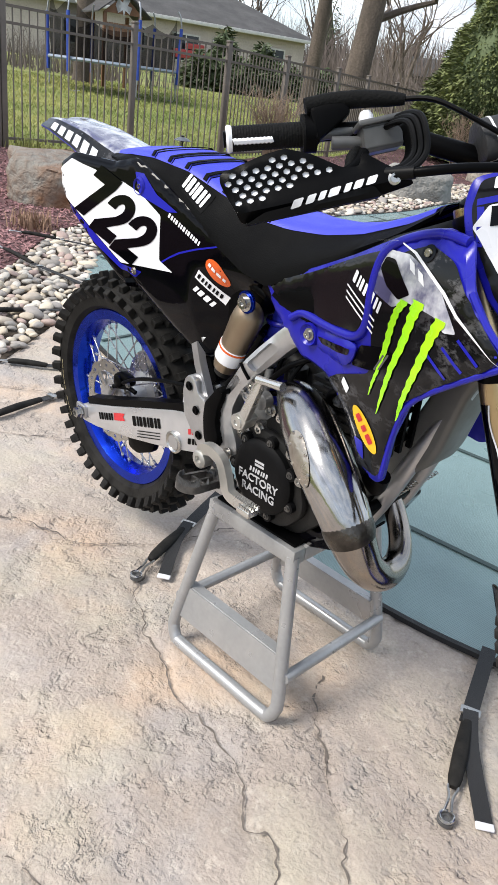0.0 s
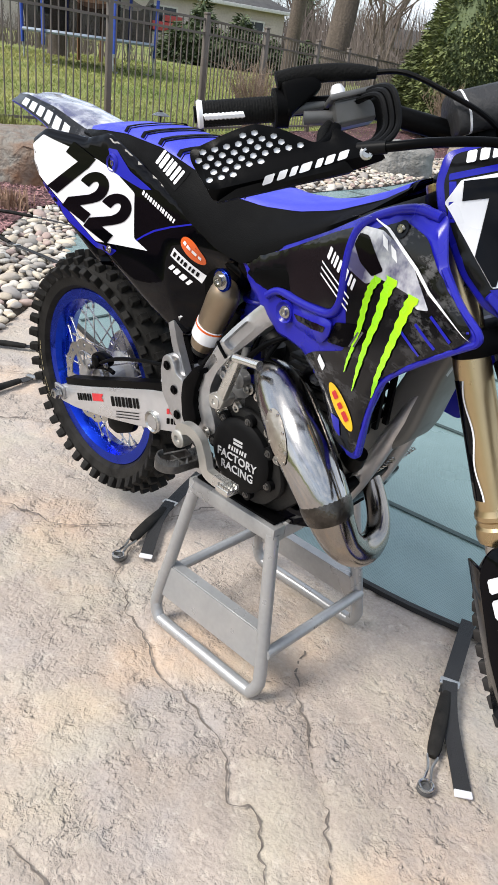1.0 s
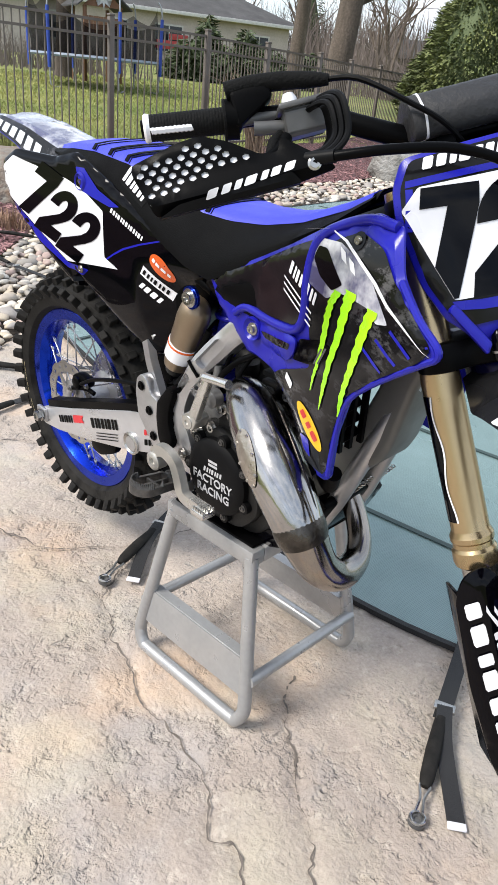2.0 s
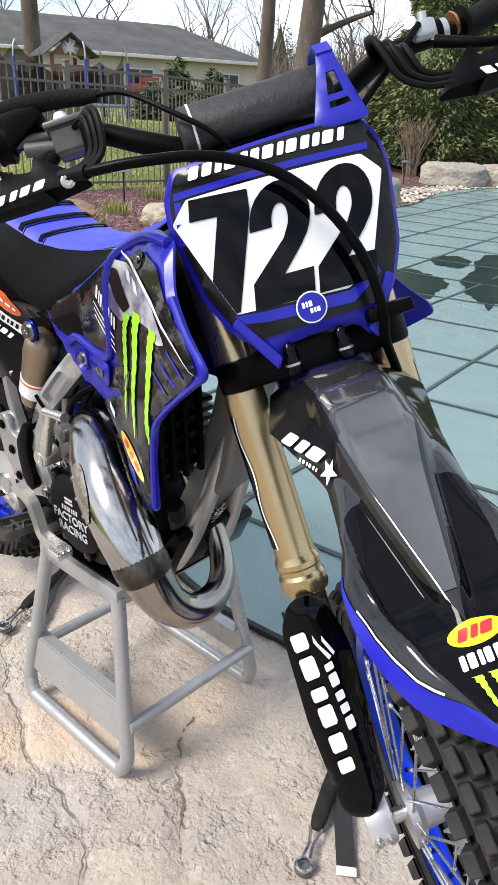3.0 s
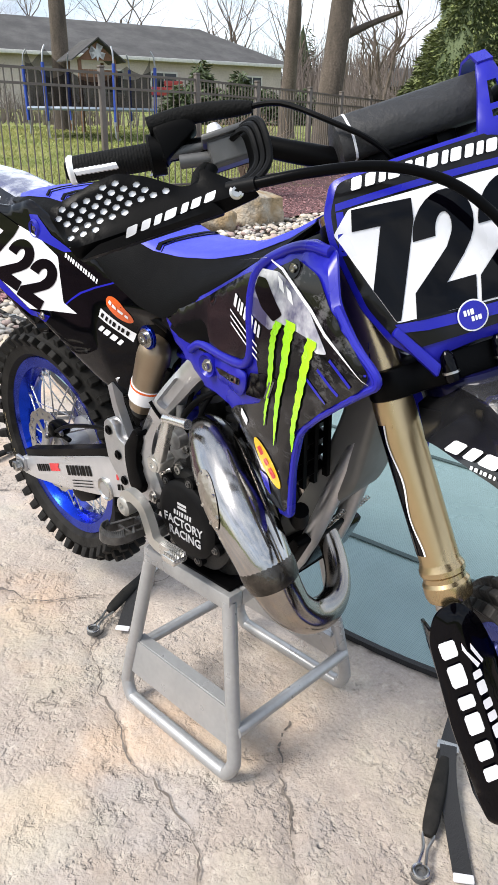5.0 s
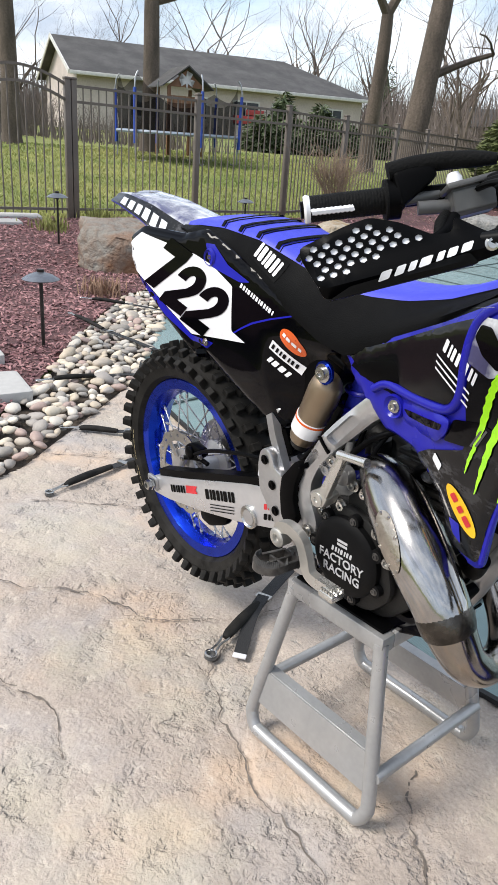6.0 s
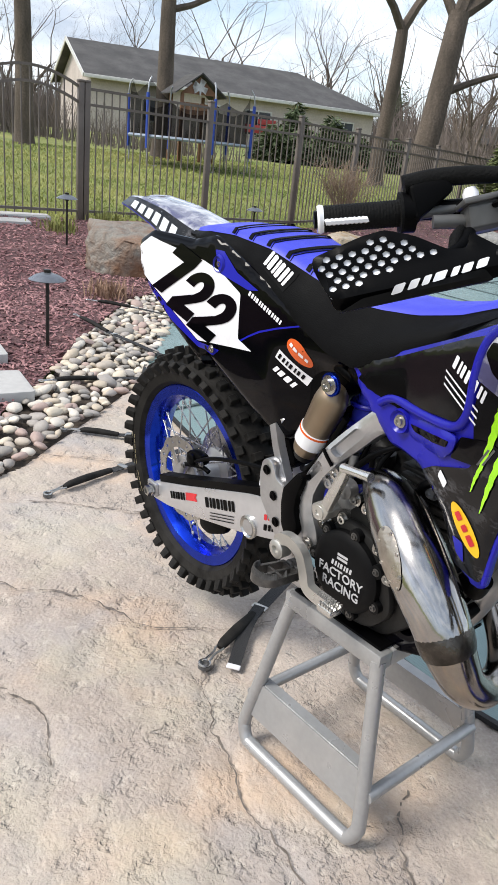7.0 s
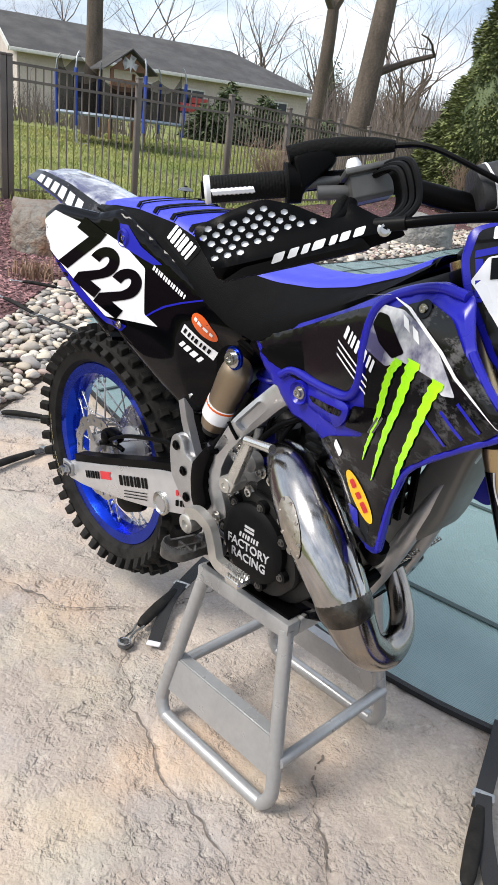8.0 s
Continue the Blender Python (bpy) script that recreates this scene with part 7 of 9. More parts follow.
top = seat_top(0.05, 0.90, 0.002, "blue_top", M_BLUEVINYL, 1.0, 44, "blue vinyl seat top")
for k in range(7):
    x = 0.21 + 0.058 * k
    seat_top(x, x + 0.010, 0.0058, "rib", M_VINYL, 1.0, 2, "raised black rib")
    seat_top(x + 0.0135, x + 0.0155, 0.0032, "rib_seam", M_VINYL, 1.0, 1)
decal("seat_emblem", [affine(q, (0.12, -0.03), (0.06, 0.0), (0.0, 0.016)) for q in bars(4, 0.2)], top, M_VINYL, top, "dark emblem bars", ub=(0, 1, 0), nrm=(0, 0, 1))
decal("seat_emblem", [rounded([(0.165, -0.032), (0.2, -0.032), (0.2, -0.012), (0.165, -0.012)], 0.004, 2)], top, M_SILVERPRINT, top, "small pale tag", ub=(0, 1, 0), nrm=(0, 0, 1))
decal("seat_word_patch", [affine([(0, 0), (1, 0), (1, 1), (0, 1)], (0.335, 1.033), (0.085, -0.036), (0.012, 0.034))], seat, M_VINYL, seat, "dark patch")
decal("seat_word_bars", [affine(q, (0.342, 1.036), (0.074, -0.031), (0.008, 0.024)) for q in bars(6, 0.3)], seat, M_WHITE, seat, "white word bars", lift=0.0024)


# tank and radiator shrouds
def shroud_depth(x, z):
    y = -0.118 - 0.29 * (x - 0.746)
    if x < 0.746:
        y = -0.118 - 0.05 * (x - 0.746)
    return y + 0.10 * max(0.0, z - 0.98) ** 1.0 * (1 + 2 * max(0.0, z - 1.02) / 0.1) + 0.04 * max(0.0, 0.86 - z) - 0.006 * math.exp(-((x - 0.9) / 0.12) ** 2)


bm = bmesh.new()
TANKROW = [(0.60, 0.915, 0.105, 0.88), (0.66, 0.95, 0.118, 0.86), (0.75, 0.99, 0.125, 0.84), (0.85, 1.045, 0.13, 0.85), (0.95, 1.09, 0.12, 0.88), (1.0, 1.105, 0.09, 0.92), (1.05, 1.10, 0.05, 0.97)]


def tank_row(x):
    z, w, zl = lerp_table(TANKROW, x)
    half = [(w * 0.9, zl), (w, zl + 0.35 * (z - zl)), (w * 0.98, zl + 0.62 * (z - zl)), (w * 0.86, zl + 0.86 * (z - zl)), (w * 0.6, z - 0.004), (w * 0.25, z), (0, z)]
    return [(x, -a, b) for a, b in half] + [(x, a, b) for a, b in half[-2::-1]]


loft(bm, [float(x) for x in np.linspace(0.6, 1.05, 24)], tank_row)
bmesh.ops.holes_fill(bm, edges=[e for e in bm.edges if e.is_boundary], sides=0)
tank = part("fuel_tank", bm, M_BLACK, bike, "black fuel tank between the shrouds", sharp=70)
part("tank_cap", lathe(bmesh.new(), [(0.03, 0), (0.032, 0.02), (0.026, 0.028), (0, 0.028)], 24, Matrix.Translation((0.955, 0, 1.085))), M_BLACK, tank)
SHROUD = rounded([(0.605, 0.912), (0.725, 0.965), (0.84, 1.02), (0.935, 1.072), (1.01, 1.098), (1.062, 1.092), (1.09, 1.04), (1.132, 1.006), (1.168, 0.985), (1.178, 0.970), (1.155, 0.953), (1.08, 0.898), (1.022, 0.845), (1.0, 0.78), (0.99, 0.692), (0.97, 0.678), (0.925, 0.69), (0.89, 0.735), (0.862, 0.77), (0.80, 0.80), (0.72, 0.80), (0.665, 0.845), (0.63, 0.875)], 0.01, 3)
for s in (-1, 1):
    bm = panel(bmesh.new(), SHROUD, shroud_depth, 0.0035, 0.014 if s < 0 else 0.03, roll=0.008)
    if s > 0:
        mirror(bm)
        bm.transform(Matrix.Translation((0, -0.012, -0.03)))
        part("radiator_shroud", bm, M_BLUE, bike, "blue radiator shroud")
    else:
        shroud = part("radiator_shroud", bm, M_BLUE, bike, "blue radiator shroud with black printed graphics")
ST = bvh(shroud)
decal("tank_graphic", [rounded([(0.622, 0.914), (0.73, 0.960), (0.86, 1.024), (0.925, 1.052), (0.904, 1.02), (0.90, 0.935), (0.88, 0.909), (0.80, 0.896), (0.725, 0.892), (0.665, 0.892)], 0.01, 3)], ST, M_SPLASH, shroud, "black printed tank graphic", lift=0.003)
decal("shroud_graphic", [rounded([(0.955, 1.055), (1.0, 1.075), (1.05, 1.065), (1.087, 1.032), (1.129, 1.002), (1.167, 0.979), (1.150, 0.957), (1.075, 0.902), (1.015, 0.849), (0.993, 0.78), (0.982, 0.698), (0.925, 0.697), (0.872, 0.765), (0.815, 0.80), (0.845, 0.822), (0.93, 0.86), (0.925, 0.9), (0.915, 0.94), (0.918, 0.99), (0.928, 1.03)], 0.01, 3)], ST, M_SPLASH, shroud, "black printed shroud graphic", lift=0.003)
decal("silver_print", [rounded([(0.902, 1.026), (0.922, 1.050), (0.967, 1.054), (1.009, 1.042), (1.041, 1.028), (1.088, 0.982), (1.065, 0.976), (1.045, 0.990), (1.012, 0.992), (0.985, 0.992), (0.957, 0.976), (0.912, 0.985), (0.900, 1.004)], 0.004, 2)], ST, M_SILVERPRINT, shroud, "silver smoke print", lift=0.0038)
decal("dark_eye", [rounded([(0.922, 1.040), (0.942, 1.041), (0.969, 1.019), (0.988, 1.004), (0.967, 0.990), (0.936, 1.002), (0.916, 1.022)], 0.004, 2)], ST, M_GLOSS, shroud, "black opening in the print", lift=0.0046)
decal("white_line", [[(0.925, 1.068), (0.978, 1.060), (1.052, 1.0265), (1.083, 1.006), (1.168, 0.968), (1.080, 1.002), (1.047, 1.0235), (0.974, 1.057)]], ST, M_WHITE, shroud, "thin white line", lift=0.0046)
decal("model_bars", [affine([(0, 0), (1, 0), (1, 1), (0, 1)], (0.976 + 0.022 * k, 1.036 - 0.009 * k), (0.013, -0.005), (-0.008, 0.014)) for k in range(2)], ST, M_WHITE, shroud, "two slanted white bars", lift=0.0047)
# no hollow is cut: flat black stands for the shade inside the scoop
decal("scoop_cavity", [rounded([(0.900, 0.896), (0.951, 0.911), (0.979, 0.910), (0.974, 0.889), (0.931, 0.866), (0.884, 0.856)], 0.006, 3)], ST, M_GLOSS, shroud, "flat black patch for the shade in the scoop", lift=0.0046)
decal("cavity_strut", [affine([(0, 0), (1, 0), (1, 1), (0, 1)], (0.940 + 0.010 * k, 0.872 + 0.004 * k), (0.004, 0.0), (0.016, 0.030)) for k in range(2)], ST, M_GREYCAST, shroud, lift=0.0054)
decal("blue_pocket", [rounded([(0.914, 0.742), (0.938, 0.742), (0.946, 0.712), (0.927, 0.72)], 0.004, 2)], ST, M_BLUEDECAL, shroud, "blue cut-out", lift=0.0046)
decal("blue_lines", [affine([(0, 0), (1, 0), (1, 1), (0, 1)], (1.042 + 0.025 * k, 0.935 + 0.02 * k), (0.042, -0.02), (0.003, 0.004)) for k in range(3)], ST, M_BLUEDECAL, shroud, lift=0.004)


def claw(pts):
    """A jagged stroke through (x, z, half width) points."""
    left, right = [], []
    fine = []
    for (a, b), k in zip(zip(pts, pts[1:]), range(99)):
        for j in range(4):
            t = j / 4
            fine.append(tuple(p + (q - p) * t for p, q in zip(a, b)))
    fine.append(pts[-1])
    for i, (x, z, w) in enumerate(fine):
        j = 0.35 * w * (1 if i % 2 else -1)
        left.append((x - w + j * 0.6, z + 0.4 * j))
        right.append((x + w + j * 0.4, z - 0.2 * w))
    return left + right[::-1]


CLAWS = [claw([(0.982, 0.995, 0.0079), (0.970, 0.975, 0.0065), (0.964, 0.952, 0.0065), (0.960, 0.919, 0.0061), (0.951, 0.877, 0.0036), (0.942, 0.85, 0.0029), (0.937, 0.827, 0.0007)]),
         claw([(1.010, 1.003, 0.0115), (1.002, 0.975, 0.0086), (0.993, 0.935, 0.0072), (0.978, 0.889, 0.0058), (0.969, 0.847, 0.0043), (0.961, 0.805, 0.0007)]),
         claw([(1.058, 0.993, 0.0101), (1.046, 0.965, 0.0083), (1.034, 0.925, 0.0072), (1.022, 0.885, 0.0058), (1.012, 0.85, 0.0043), (1.003, 0.812, 0.0007)])]
decal("claw_stripes", CLAWS, ST, M_LIME, shroud, "three jagged lime green stripes", lift=0.0052, step=0.009)
decal("sponsor_oval", [oval(0.938, 0.765, 0.044, 0.0165, -38)], ST, M_YELLOW, shroud, "yellow oval sticker", lift=0.0044)
decal("sponsor_bars", [affine(q, (0.912, 0.779), (0.05, -0.04), (0.007, 0.010)) for q in bars(3, 0.35, 0.1)], ST, M_REDV, shroud, lift=0.0054)
decal("small_mark", [rounded([(0.862, 0.815), (0.88, 0.802), (0.886, 0.815), (0.867, 0.828)], 0.003, 2)], ST, M_WHITE, shroud, "small white mark", lift=0.0044)
decal("word_bars", [affine(q, (0.855, 0.985), (0.078, -0.030), (0.006, 0.019)) for q in bars(8, 0.4)], ST, M_WHITE, shroud, "white word bars", lift=0.0044)
decal("word_stripes", [affine([(0, 0), (1, 0), (1, 1), (0, 1)], (0.844, 0.974 - 0.010 * k), (0.080, -0.032), (0, 0.0032)) for k in range(3)], ST, M_WHITE, shroud, lift=0.0044)


def on_shroud(x, z, lift=0.006):
    hit = ST.ray_cast(Vector((x, -0.6, z)), Vector((0, 1, 0)))[0]
    return (x, (hit.y if hit else shroud_depth(x, z)) - lift, z)


edge = [(1.055, 1.09), (1.006, 1.090), (0.954, 1.072), (0.92, 1.05), (0.908, 1.022), (0.905, 0.985), (0.904, 0.933), (0.885, 0.904), (0.839, 0.893), (0.778, 0.887), (0.725, 0.886), (0.695, 0.868)]
part("blue_ridge", tube(bmesh.new(), [on_shroud(x, z, 0.002) for x, z in edge], 0.0075, 10, 4), M_BLUE, shroud, "raised blue moulding")
part("blue_rim", tube(bmesh.new(), [on_shroud(x, z, 0.0) for x, z in ((1.09, 1.036), (1.131, 1.003), (1.169, 0.982), (1.172, 0.969), (1.153, 0.955), (1.080, 0.901), (1.020, 0.846), (0.997, 0.78), (0.986, 0.698))], 0.005, 8, 3), M_BLUE, shroud, "blue rim of the shroud")
def scoop_depth(x, z):
    t = min(1.0, max(0.0, (x - 0.77) / 0.17))
    return shroud_depth(x, z) - 0.003 - 0.014 * t * t * (3 - 2 * t)


SCOOP = rounded([(0.725, 0.866), (0.80, 0.880), (0.872, 0.892), (0.896, 0.893), (0.890, 0.868), (0.868, 0.846), (0.815, 0.838), (0.77, 0.836), (0.735, 0.845)], 0.010, 4)
scoop = part("air_scoop", panel(bmesh.new(), SCOOP, scoop_depth, 0.003, 0.012), M_BLUE, shroud, "blue scoop moulding")
# the slot's shade is a black patch laid on the moulding
decal("scoop_shadow_gap", [rounded([(0.775, 0.862), (0.84, 0.874), (0.885, 0.884), (0.88, 0.872), (0.84, 0.862), (0.79, 0.855)], 0.004, 2)], scoop, M_GLOSS, scoop, "flat black patch for the shaded slot of the scoop")
bolt((0.752, -0.128, 0.857), 0.0075, 0.008, shroud, name="shroud_bolt")
part("bolt_cup", lathe(bmesh.new(), [(0.021, 0.0), (0.019, 0.007), (0.014, 0.002), (0.0, 0.002)], 22, Matrix.Translation((0.752, -0.126, 0.857)) @ RIGHT), M_BLUE, shroud)
decal("bolt_recess", [oval(1.0, 1.064, 0.013, 0.011, 40)], ST, M_GLOSS, shroud, lift=0.0052)
bolt(on_shroud(1.0, 1.064, 0.005), 0.0045, 0.004, shroud, name="shroud_bolt")
for s in (-1, 1):
    bm = bmesh.new()
    box(bm, (0.93, -0.135, 0.70), (0.965, -0.06, 0.97), 0.006)
    bm.transform(Matrix.Translation((-0.025, 0, 0)))
    if s > 0:
        mirror(bm)
    part("radiator", bm, M_CASE, bike, "black finned radiator")
    bm = bmesh.new()
    for k in range(9):
        z = 0.72 + 0.027 * k
        ribbon(bm, [(0.942, -0.138, z), (0.950, -0.105, z + 0.004), (0.942, -0.06, z)], 0.016, 0.004, (0.8, 0, -0.6))
    for y in (-0.138, -0.115, -0.09, -0.06):
        ribbon(bm, [(0.950, y, 0.70), (0.956, y, 0.96)], 0.008, 0.010, (0, 1, 0))
    if s > 0:
        mirror(bm)
    part("radiator_louvre", bm, M_BLACK, bike, "black radiator louvres")
bm = bmesh.new()
prism(bm, rounded([(1.04, 0.95), (1.075, 0.92), (1.03, 0.82), (1.0, 0.70), (0.985, 0.668), (0.955, 0.638), (0.88, 0.553), (0.82, 0.50), (0.80, 0.53), (0.86, 0.595), (0.914, 0.69), (0.96, 0.80), (0.99, 0.90)], 0.012, 3), -0.045, 0.045, "xz", 0.012, seg=3)
part("down_tube", bm, M_GUARDGREY, bike, "broad grey cast frame down tube")
part("radiator_hose", tube(bmesh.new(), [(0.95, -0.12, 0.66), (0.92, -0.09, 0.61), (0.88, -0.06, 0.60)], 0.014, 12, 4), M_BLACK, bike)

# ---- exhaust ----
bm = bmesh.new()
CH = [(0.675, -0.085, 0.705), (0.71, -0.105, 0.714), (0.75, -0.125, 0.712), (0.797, -0.146, 0.694), (0.848, -0.168, 0.668), (0.895, -0.183, 0.636), (0.931, -0.190, 0.602), (0.950, -0.190, 0.574)]
CHR = [0.024, 0.034, 0.045, 0.0535, 0.0545, 0.0515, 0.0467, 0.0437]
tube(bm, CH, CHR, 32, 6)
chamber = part("expansion_chamber", bm, M_PIPE, bike, "bare nickel expansion chamber")
LOW = [(0.949, -0.190, 0.576), (0.966, -0.183, 0.541), (0.977, -0.168, 0.508), (0.985, -0.140, 0.480), (0.985, -0.103, 0.466), (0.975, -0.062, 0.464), (0.957, -0.031, 0.475), (0.932, -0.009, 0.497), (0.90, 0.004, 0.532), (0.87, 0.004, 0.575), (0.84, 0.0, 0.64)]
M_PIPE2 = mat("heat_tinted_exhaust", (0.40, 0.36, 0.315), (0.27, 0.25, 0.235), rough=0.17, metal=1.0, scale=4, fine=30, fine_amount=0.2, bump=0.06, bump_scale=30, bump_depth=0.002, rvar=0.06)
part("header_pipe", tube(bmesh.new(), LOW, [0.0437, 0.0385, 0.0345, 0.031, 0.028, 0.0245, 0.0228, 0.0215, 0.0205, 0.02, 0.02], 28, 6), M_PIPE2, bike, "heat-tinted header bend")
M_WELD = mat("burnt_weld", (0.12, 0.108, 0.096), (0.05, 0.045, 0.04), rough=0.3, metal=0.95, scale=30, fine=90, fine_amount=0.3, bump=0.3, bump_scale=120)
part("weld_seam", tube(bmesh.new(), [(0.940, -0.1902, 0.589), (0.9445, -0.1903, 0.583), (0.9485, -0.1902, 0.577), (0.9525, -0.1892, 0.569), (0.956, -0.188, 0.561)], [0.0456, 0.0462, 0.0458, 0.0448, 0.0428], 32, 2), M_WELD, chamber, "burnt dark weld band round the pipe")
for way in ((0.55, -0.25, 0.80), (0.62, 0.25, 0.74)):
    way = Vector(way).normalized()
    line = [Vector(p) + way * r for p, r in zip(CH, CHR)]
    part("seam", tube(bmesh.new(), line[1:], 0.0024, 6, 6), M_WELD, chamber, "dark rolled seam along the pipe")
plate_pts = oval(0.842, 0.677, 0.050, 0.023, -44)
decal("badge", [plate_pts], chamber, mat("tan_badge_plate", (0.46, 0.41, 0.355), (0.36, 0.32, 0.275), rough=0.34, metal=0.85, bump=0.4, bump_scale=90), chamber, "riveted oval badge plate", lift=0.002, step=0.008)
CT = bvh(chamber)
for k in range(8):
    x, z = oval(0.842, 0.677, 0.046, 0.019, -44, 8)[k]
    hit = CT.ray_cast(Vector((x, -0.6, z)), Vector((0, 1, 0)))[0]
    if hit:
        part("rivet", lathe(bmesh.new(), [(0.0034, 0), (0.003, 0.0025), (0.0, 0.0035)], 8, Matrix.Translation(hit + Vector((0, -0.001, 0))) @ RIGHT), M_STEEL, chamber)
for s in (-1, 1):
    bm = bmesh.new()
    tube(bm, [(0.905 + 0.001 * k + 0.005 * math.cos(k * 1.3), 0.02 + s * 0.032 + 0.005 * math.sin(k * 1.3), 0.55 + 0.0013 * k) for k in range(48)], 0.0012, 5)
    part("pipe_spring", bm, M_STEEL, bike)
bm = bmesh.new()
prism(bm, rounded([(0.86, 0.44), (0.92, 0.56), (0.905, 0.57), (0.85, 0.50)], 0.008, 3), -0.09, 0.05, "xz", 0.004)
part("pipe_guard", bm, M_BLACK, bike)


# ---- front end: fork, plate, bars, fender ----
def st(bm):
    bm.transform(STEER)
    return bm


FY, FX = 0.1, 0.035
for s in (-1, 1):
    y = s * FY - 0.012
    prof = [(0.0, 0.205), (0.024, 0.205), (0.025, 0.2), (0.0255, -0.03), (0.0275, -0.05), (0.0275, -0.27), (0.028, -0.272), (0.0315, -0.28), (0.0315, -0.287), (0.0295, -0.29), (0.0295, -0.297), (0.0325, -0.302), (0.033, -0.318), (0.031, -0.325), (0.024, -0.326)]
    leg = part("fork_tube", st(lathe(bmesh.new(), prof, 36, Matrix.Translation((FX, y, 0)))), M_GOLD, bike, "gold anodised fork tube", sharp=18)
    part("fork_slider", st(lathe(bmesh.new(), [(0.024, -0.33), (0.024, -0.64), (0, -0.64)], 28, Matrix.Translation((FX, y, 0)))), M_STEEL, leg, "polished slider")
    gv = []
    rows_z = np.linspace(-0.07, -0.255, 24)
    for z in rows_z:
        mid = -88 + 7 * math.sin((z + 0.07) * 60)
        for j in range(7):
            a = radians(mid - 30 + 10 * j)
            if s > 0:
                a = -a
            gv.append(STEER @ Vector((FX + 0.0282 * math.cos(a), y + 0.0282 * math.sin(a), float(z))))
    gf = [(i * 7 + j, (i + 1) * 7 + j, (i + 1) * 7 + j + 1, i * 7 + j + 1) for i in range(23) for j in range(6)]
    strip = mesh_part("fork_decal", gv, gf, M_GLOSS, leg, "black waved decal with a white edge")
    gv2 = []
    for z in rows_z:
        mid = -88 + 7 * math.sin((z + 0.07) * 60)
        for j in range(2):
            a = radians(mid + 30 + 6 * j)
            if s > 0:
                a = -a
            gv2.append(STEER @ Vector((FX + 0.0284 * math.cos(a), y + 0.0284 * math.sin(a), float(z))))
    mesh_part("decal_edge", gv2, [(i * 2, (i + 1) * 2, (i + 1) * 2 + 1, i * 2 + 1) for i in range(23)], M_WHITE, strip)
    # fork guard
    ring = rounded([(0.115, -0.315), (0.145, -0.325), (0.163, -0.36), (0.167, -0.5), (0.158, -0.645), (0.12, -0.655), (0.092, -0.62), (0.082, -0.5), (0.08, -0.40), (0.092, -0.345)], 0.016, 4)
    bm = panel(bmesh.new(), ring, lambda a, z: 0.082 - 5.5 * (a - 0.122) ** 2, 0.004, 0.012, "yz", 0.006, 1)
    box(bm, (0.0, 0.15, -0.645), (0.066, 0.156, -0.36), 0.002)
    if s < 0:
        mirror(bm)
    else:
        bm.transform(Matrix.Translation((0, -0.058, 0)))
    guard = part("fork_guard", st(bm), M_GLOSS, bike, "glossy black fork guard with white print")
    if s < 0:
        ln = STEER.to_3x3()
        gw = dict(ua=ln @ Vector((0, 1, 0)), ub=ln @ Vector((0, 0, 1)), nrm=ln @ Vector((1, 0, 0)), at=STEER @ Vector((0, 0, 0)), lift=0.003)
        GT = bvh(guard)
        decal("word_bars", [affine(q, (-0.155, -0.366), (0.010, -0.218), (0.021, 0.004)) for q in bars(6, 0.3, 0.0)], GT, M_WHITE, guard, "large white word bars", **gw)
        decal("word_bars", [affine(q, (-0.123, -0.415), (0.006, -0.108), (0.012, 0.003)) for q in bars(5, 0.3)], GT, M_WHITE, guard, **gw)
        decal("wing_mark", [affine([(0, 0.1), (0.25, 0), (1, 0.5), (0.9, 0.72), (0.35, 0.25)], (-0.128, -0.37), (0.003, -0.04), (0.022, 0.0)), affine([(0.1, 0.6), (0.3, 0.5), (0.9, 0.85), (0.8, 1.0)], (-0.128, -0.37), (0.003, -0.04), (0.022, 0.0))], GT, M_WHITE, guard, "white wing mark", step=0.006, **gw)
    # axle lug
    bm = bmesh.new()
    prism(bm, rounded([(0.01, -0.63), (0.055, -0.635), (0.08, -0.655), (0.084, -0.695), (0.066, -0.712), (0.03, -0.705), (0.01, -0.68)], 0.01, 3), 0.096, 0.136, "xz", 0.005)
    if s < 0:
        mirror(bm)
    else:
        bm.transform(Matrix.Translation((0, -0.058, 0)))
    lug = part("axle_lug", st(bm), M_SWING, bike, "machined axle lug with clamp bolts")
    for yy in (0.107, 0.125):
        bm = lathe(bmesh.new(), [(0.007, 0), (0.007, 0.003), (0.005, 0.004), (0.005, 0.007), (0.0025, 0.007), (0.0025, 0.005), (0, 0.005)], 12, Matrix.Translation((0.083, s * yy - (0.058 if s > 0 else 0.0), -0.69)) @ pose(0, 0, 0, 0, 90, 0))
        part("clamp_bolt", st(bm), M_STEEL, lug)
part("front_axle", st(lathe(bmesh.new(), [(0.011, -0.105), (0.011, 0.10), (0.006, 0.102), (0, 0.102)], 18, Matrix.Translation(FRONT_AXLE) @ RIGHT)), M_STEEL, bike)
